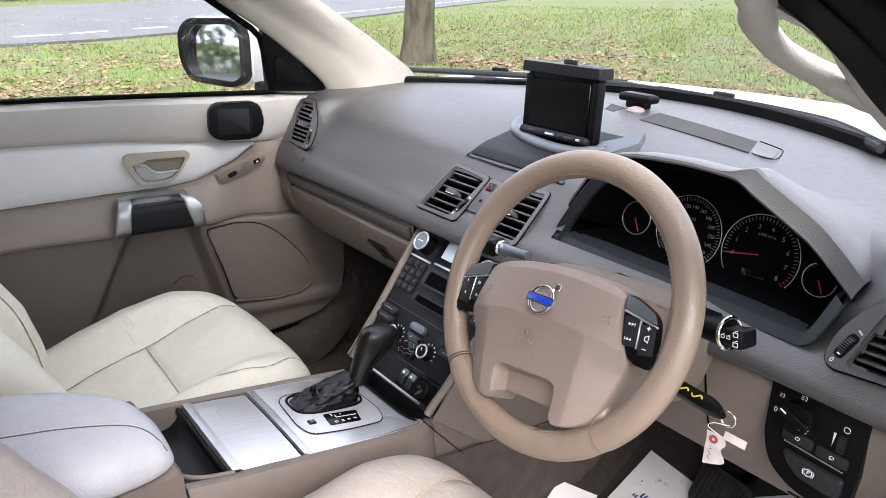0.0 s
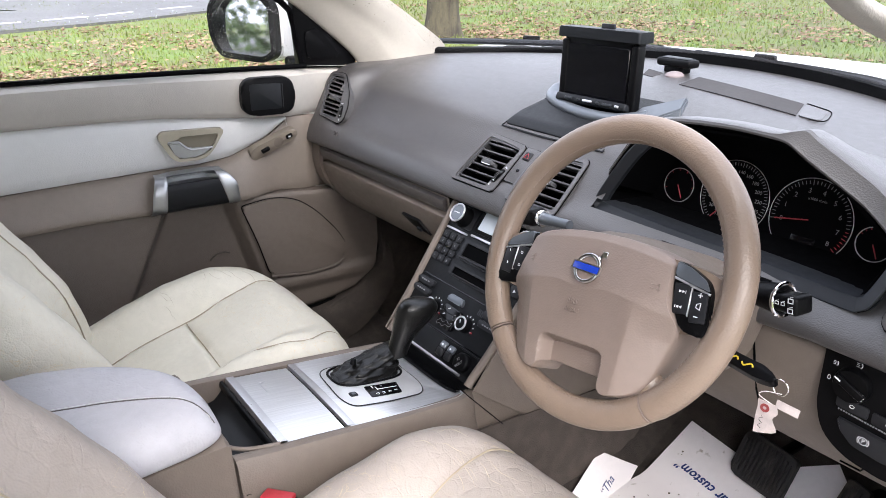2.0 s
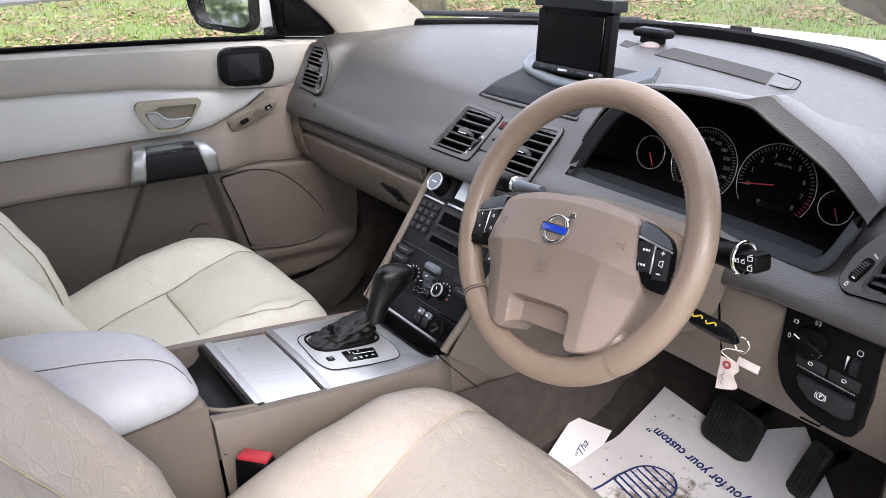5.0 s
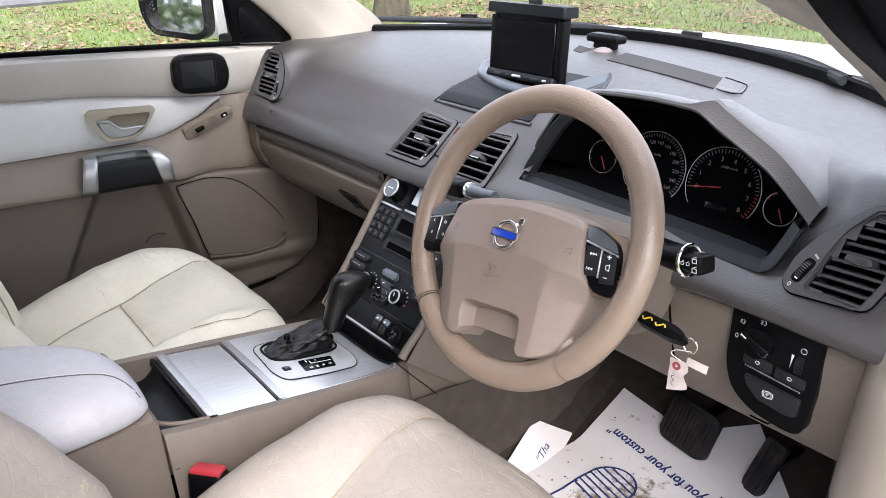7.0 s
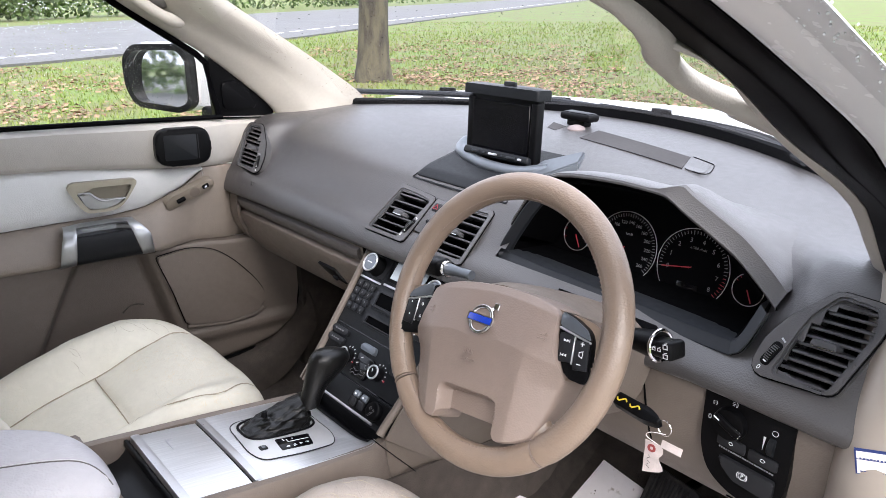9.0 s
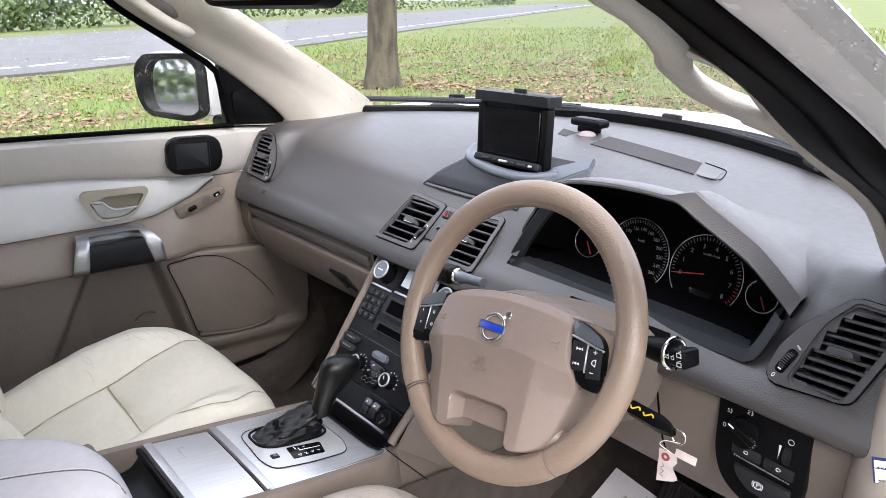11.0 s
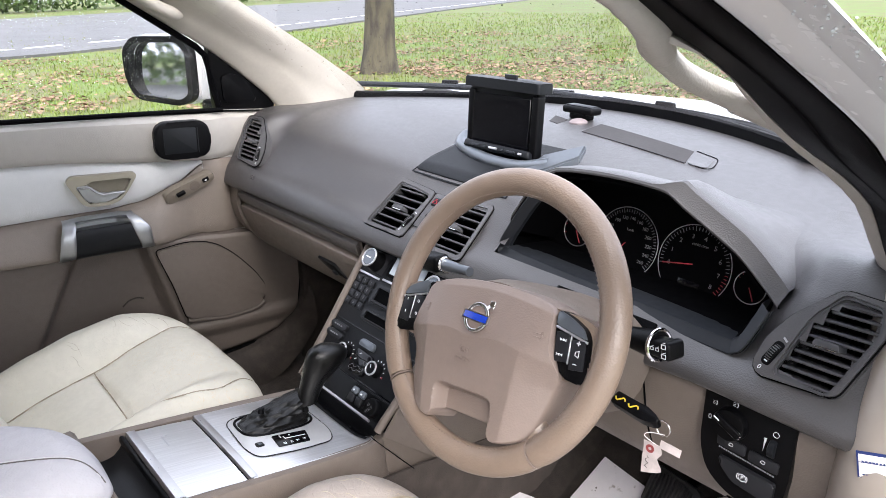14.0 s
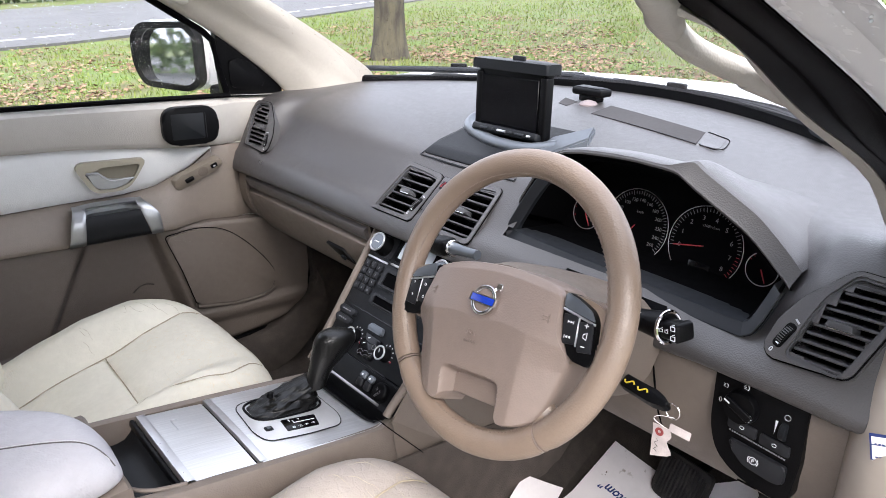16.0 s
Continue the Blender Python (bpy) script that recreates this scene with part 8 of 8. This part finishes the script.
def dirty_paper(name):
    """Pale paper with brown shoe dirt in blots."""
    m = material(name, (0.86, 0.815, 0.825), 0.75, vary=0.04, scale=6)
    n, l = m.node_tree.nodes, m.node_tree.links
    at = n["Texture Coordinate"]
    big, fine = n.new("ShaderNodeTexNoise"), n.new("ShaderNodeTexNoise")
    big.inputs["Scale"].default_value = 5.0
    fine.inputs["Scale"].default_value, fine.inputs["Detail"].default_value = 60.0, 6
    l.new(at.outputs["Object"], big.inputs[0])
    l.new(at.outputs["Object"], fine.inputs[0])
    away = n.new("ShaderNodeVectorMath")
    away.operation = "DISTANCE"
    away.inputs[1].default_value = (0.415, 0.31, 0.45)
    l.new(at.outputs["Object"], away.inputs[0])
    near = n.new("ShaderNodeMapRange")
    near.inputs[1].default_value, near.inputs[2].default_value, near.inputs[3].default_value, near.inputs[4].default_value = 0.02, 0.15, 0.30, -0.06
    l.new(away.outputs["Value"], near.inputs[0])
    s1, s2, cut = n.new("ShaderNodeMath"), n.new("ShaderNodeMath"), n.new("ShaderNodeMapRange")
    s1.operation = s2.operation = "ADD"
    l.new(near.outputs[0], s1.inputs[0])
    l.new(fine.outputs[0], s1.inputs[1])
    cut.inputs[1].default_value, cut.inputs[2].default_value = 0.60, 0.78
    l.new(s1.outputs[0], cut.inputs[0])
    mix = n.new("ShaderNodeMix")
    mix.data_type = "RGBA"
    mix.inputs[7].default_value = (0.25, 0.20, 0.15, 1)
    l.new(cut.outputs[0], mix.inputs[0])
    l.new(n["Color Ramp"].outputs[0], mix.inputs[6])
    l.new(mix.outputs[2], n["Principled BSDF"].inputs["Base Color"])
    return m


def lie(x, y, lift, turn):
    """A pose on the floor at x, y, turned."""
    slope = 0.0 if y < 0.40 else 0.6
    return basis((x, y, floor_z(y) + lift), (math.cos(radians(turn)), math.sin(radians(turn)), slope * math.sin(radians(turn))), (-math.sin(radians(turn)), math.cos(radians(turn)), slope * math.cos(radians(turn))))


def build_mats():
    g = "paper mats in the footwell"
    right = thing("paper_mat", "small dirty white paper mat under the pedals", "paper mat", g)
    part("sheet", paper_sheet([(0.36, 0.50), (0.489, 0.588), (0.64, 0.47), (0.55, 0.36)], 0.006, seed=4), PAPER, right)
    left = thing("paper_mat", "white paper mat partly under another mat", "paper mat", g)
    part("sheet", paper_sheet([(0.160, 0.322), (0.200, 0.396), (0.25, 0.22), (0.190, 0.21)], 0.005, seed=7, bank=1.2), PAPER, left)
    lettering("\u201cTha", 0.023, basis((0.2085, 0.283, 0.4650), (-0.28, 0.88, 0.33), (-0.66, -0.45, 0.75)), INK, left, "print", 0.0002, "LEFT", 0.25)
    big = thing("paper_mat", "large soiled white paper mat printed with shoe soles", "paper mat", g)
    part("sheet", paper_sheet([(0.223, 0.529), (0.605, 0.492), (0.585, 0.08), (0.185, 0.09)], 0.010, 22, seed=2), dirty_paper("soiled_paper"), big)
    # one line of words, following the slope of the floor
    words = "\u201cThank you for your custom\u201d"
    c = bpy.data.curves.new("print", "FONT")
    c.body, c.size, c.align_x, c.align_y, c.shear, c.resolution_u, c.offset = words, 0.0262, "CENTER", "CENTER", 0.25, 2, 0.0006
    tmp = bpy.data.objects.new("print", c)
    me = bpy.data.meshes.new_from_object(tmp)
    bpy.data.objects.remove(tmp)
    m = lie(0.412, 0.432, 0, 174.5)
    for v in me.vertices:
        p = m @ V((v.co.x, v.co.y, 0))
        v.co = V((p.x, p.y, floor_z(p.y) + 0.0132 + 0.003 * noise.noise(V((p.x * 9, p.y * 9, 2)))))
    me.materials.append(INK)
    ob = new("print", me)
    ob.parent = big
    # shoe soles
    for cx, cy, turn in ((0.330, 0.303, -12), (0.468, 0.292, -12)):
        out = [V((x, y)) for x, y in [(0.046 * math.cos(t), 0.040 + 0.052 * math.sin(t)) for t in (math.pi * i / 16 for i in range(17))]]
        out += [V((-0.043, 0.0)), V((-0.034, -0.045)), V((-0.030, -0.10))]
        first = [V((0.030, -0.10)), V((0.034, -0.045)), V((0.043, 0.0))]
        line = first + out
        q = lie(cx, cy, 0.0135, turn)

        def drop(p):
            w = q @ V((p[0], p[1], 0))
            return V((w.x, w.y, floor_z(w.y) + 0.0133))

        sole = part("sole_print", tube([drop(p) for p in line], 0.0022, 6, flat=0.25), INK, big, "navy printed sole outline")
        part("sole_print_bar", tube([drop((-0.040, -0.012)), drop((0.040, -0.012))], 0.0022, 6, flat=0.25), INK, big)
        for k in range(6):
            y = 0.002 + 0.0145 * k
            w = 0.043 if y < 0.04 else 0.044 * math.sqrt(max(0, 1 - ((y - 0.04) / 0.052) ** 2))
            part("stripe", tube([drop((-w, y)), drop((w, y))], 0.0020, 6, flat=0.25), INK, sole)
    rnd = random.Random(9)
    bm = bmesh.new()
    for _ in range(100):
        x, y = (rnd.gauss(0.415, 0.05), rnd.gauss(0.30, 0.06)) if rnd.random() < 0.65 else (rnd.uniform(0.24, 0.58), rnd.uniform(0.2, 0.47))
        r = rnd.uniform(0.0006, 0.0020)
        rbox((r * 2, r * 1.5, r), r * 0.3, 1, pose(x, y, floor_z(y) + 0.013 + r * 0.4, 0, 0, rnd.uniform(0, 180)), bm)
    solid("dirt_crumbs", bm, material("brown_soil", (0.10, 0.07, 0.045), 0.9, vary=0.2, scale=60), "brown crumbs of soil on the paper mat", "dirt", kind="stuff")


build_mats()

# ---- pillar grab handle ----
def build_grab_handle():
    h = thing("grab_handle", "beige moulded grab handle on the windscreen pillar", "handle")
    path = [(0.662, -0.108, 1.440), (0.652, -0.088, 1.430), (0.645, -0.060, 1.418), (0.642, -0.026, 1.403), (0.645, 0.016, 1.388), (0.655, 0.052, 1.375), (0.680, 0.070, 1.362)]
    pts = catmull(path, 6)
    n = len(pts) - 1
    part("bar", tube(pts, [min(0.005 + 0.0012 * i, 0.0125 - 0.0025 * math.sin(math.pi * i / n)) for i in range(n + 1)], 18, flat=1.0, up=(1, 0, 0)), DOORTOP, h)
    part("shoulder", tube(catmull([(0.625, -0.215, 1.510), (0.659, -0.156, 1.470), (0.665, -0.118, 1.447), (0.656, -0.090, 1.432), (0.647, -0.064, 1.420)], 6), [0.010] * 8 + [0.0115] * 4 + [0.0125] * 7 + [0.012, 0.0115, 0.011, 0.0105, 0.010, 0.009], 16), DOORTOP, h)
    part("foot", tube(catmull([(0.650, 0.048, 1.377), (0.668, 0.080, 1.362), (0.690, 0.110, 1.342)], 5), [0.0125] * 6 + [0.011, 0.009, 0.007, 0.005, 0.003], 16), DOORTOP, h)
    return h


build_grab_handle()

# ---- wipers ----
for blade in ([(-0.90, 0.70, 1.188), (-0.60, 0.86, 1.192), (-0.28, 0.955, 1.197)], [(-0.25, 0.905, 1.204), (0.08, 0.890, 1.200), (0.23, 0.860, 1.199), (0.337, 0.805, 1.200), (0.47, 0.675, 1.200)]):
    w = thing("windscreen_wiper", "black wiper blade resting along the windscreen foot", "wiper", "windscreen wipers")
    pts = catmull(blade, 8)
    part("blade", tube(pts, 0.007, 8, flat=1.2), RIM, w, "wet dark rubber blade")
    part("arm", tube([p + V((0, 0.022, 0.001)) for p in pts[3:]], 0.006, 8), BLACK, w)
    part("joint", rbox((0.05, 0.02, 0.014), 0.004, 2, basis(pts[7] + V((0, 0.012, 0.008)), pts[8] - pts[6], (0, 0, 1))), BLACK, w)
# ---- grass blades, fallen leaves, hedges ----
def scatter(name, count, mat, label, category, place_fn, shape_fn, seed):
    rng = np.random.default_rng(seed)
    verts, faces = [], []
    for _ in range(count):
        p = place_fn(rng)
        if p is None:
            continue
        k = len(verts)
        pts = shape_fn(rng, p)
        verts += pts
        faces.append(tuple(range(k, k + len(pts))))
    me = bpy.data.meshes.new(name)
    me.from_pydata(verts, [], faces)
    me.materials.append(mat)
    return tagged(new(name, me), label, category, kind="stuff")


def island_tint(mat, amount, hue_to):
    """Lets each blade or leaf take a colour of its own between the base and hue_to."""
    n, l = mat.node_tree.nodes, mat.node_tree.links
    geo, mix = n.new("ShaderNodeNewGeometry"), n.new("ShaderNodeMix")
    mix.data_type = "RGBA"
    mul = n.new("ShaderNodeMath")
    mul.operation, mul.inputs[1].default_value = "MULTIPLY", amount
    l.new(geo.outputs["Random Per Island"], mul.inputs[0])
    l.new(mul.outputs[0], mix.inputs[0])
    l.new(n["Color Ramp"].outputs[0], mix.inputs[6])
    mix.inputs[7].default_value = (*hue_to, 1)
    l.new(mix.outputs[2], n["Principled BSDF"].inputs["Base Color"])


island_tint(BLADE, 1.0, (0.18, 0.22, 0.048))
island_tint(LITTER, 1.0, (0.10, 0.045, 0.025))
island_tint(LEAF, 0.9, (0.10, 0.16, 0.04))


def road_edge(y):
    return lin([(b, a) for a, b in ROAD_LINE], y)


def spot(rng, r0, r1):
    r = r0 * (r1 / r0) ** rng.random()
    a = math.radians(rng.uniform(-12, 108))
    x, y = 0.9 - r * math.sin(a), -0.5 + r * math.cos(a)
    if -1.25 < x < 4.05 and -5.75 < y < 2.75:
        return None
    if x < road_edge(y) + 0.1:
        return None
    return x, y, r


def blade_shape(rng, p):
    x, y, r = p
    h = rng.uniform(0.025, 0.06) * (1 + 0.03 * r)
    w = 0.004 * (1 + 0.16 * r)
    a, t = rng.uniform(0, 6.28), rng.uniform(-0.9, 0.9)
    z = ground_z(x, y) - 0.004
    return [(x - w * math.cos(a), y - w * math.sin(a), z), (x + w * math.cos(a), y + w * math.sin(a), z), (x + h * t * math.sin(a), y - h * t * math.cos(a), z + h)]


scatter("grass", 150000, BLADE, "short green and straw-coloured grass blades on the verge", "grass", lambda rng: spot(rng, 2.0, 40.0), blade_shape, 5)


def leaf_spot(rng):
    if rng.random() < 0.6:
        x, y = rng.normal(-7.5, 3.5), rng.normal(5.0, 4.0)
    else:
        x, y = rng.uniform(-17, -2.5), rng.uniform(-4, 16)
    if x < road_edge(y) + 0.1 or (x > -1.3 and y < 2.8):
        return None
    drift = noise.noise(V((x * 0.55, y * 0.55, 4.0))) + 0.5 * noise.noise(V((x * 1.7, y * 1.7, 9.0)))
    if rng.random() > 0.35 + 1.3 * drift:
        return None
    return x, y, math.hypot(x, y)


def leaf_shape(rng, p):
    x, y, r = p
    s = rng.uniform(0.025, 0.06)
    a = rng.uniform(0, 6.28)
    u, w = (math.cos(a) * s, math.sin(a) * s), (-math.sin(a) * s * 0.6, math.cos(a) * s * 0.6)
    z = ground_z(x, y) + 0.02 + rng.uniform(0, 0.03)
    t = rng.uniform(-0.02, 0.03)
    return [(x - u[0], y - u[1], z), (x + w[0], y + w[1], z + t), (x + u[0], y + u[1], z + 0.012), (x - w[0], y - w[1], z - t * 0.3)]


scatter("fallen_leaves", 42000, LITTER, "brown fallen leaves scattered over the grass", "leaves", leaf_spot, leaf_shape, 6)


def hedge_spot(rng):
    k = rng.random() * (len(ROAD_LINE) - 1.001)
    i = int(k)
    (ax, ay), (bx, by) = ROAD_LINE[i], ROAD_LINE[i + 1]
    f = k - i
    x, y = ax + (bx - ax) * f, ay + (by - ay) * f
    d = math.hypot(bx - ax, by - ay)
    n = (-(by - ay) / d, (bx - ax) / d)
    off = 24 + abs(rng.normal(0, 1.2))
    z = rng.random() ** 0.8 * (3.2 + 1.6 * math.sin(k * 7.0))
    return x + n[0] * off, y + n[1] * off, z


def hedge_leaf(rng, p):
    x, y, z = p
    d = rng.normal(0, 1, 3)
    d = d / np.linalg.norm(d) * 0.22
    e = np.cross(d, rng.normal(0, 1, 3))
    e = e / np.linalg.norm(e) * 0.14
    c = np.array([x, y, z + 0.1])
    return [tuple(c - d), tuple(c + e), tuple(c + d), tuple(c - e)]


scatter("hedge", 26000, LEAF, "dark green hedge along the far side of the road", "hedge", hedge_spot, hedge_leaf, 7)
scatter("hedge", 22000, LEAF, "dark green trees behind the parked car", "trees", lambda rng: (rng.uniform(-30, 30), -26 - abs(rng.normal(0, 3)), rng.random() * 8), lambda rng, p: [tuple(np.array(q) * 1.0) for q in hedge_leaf(rng, p)], 8)
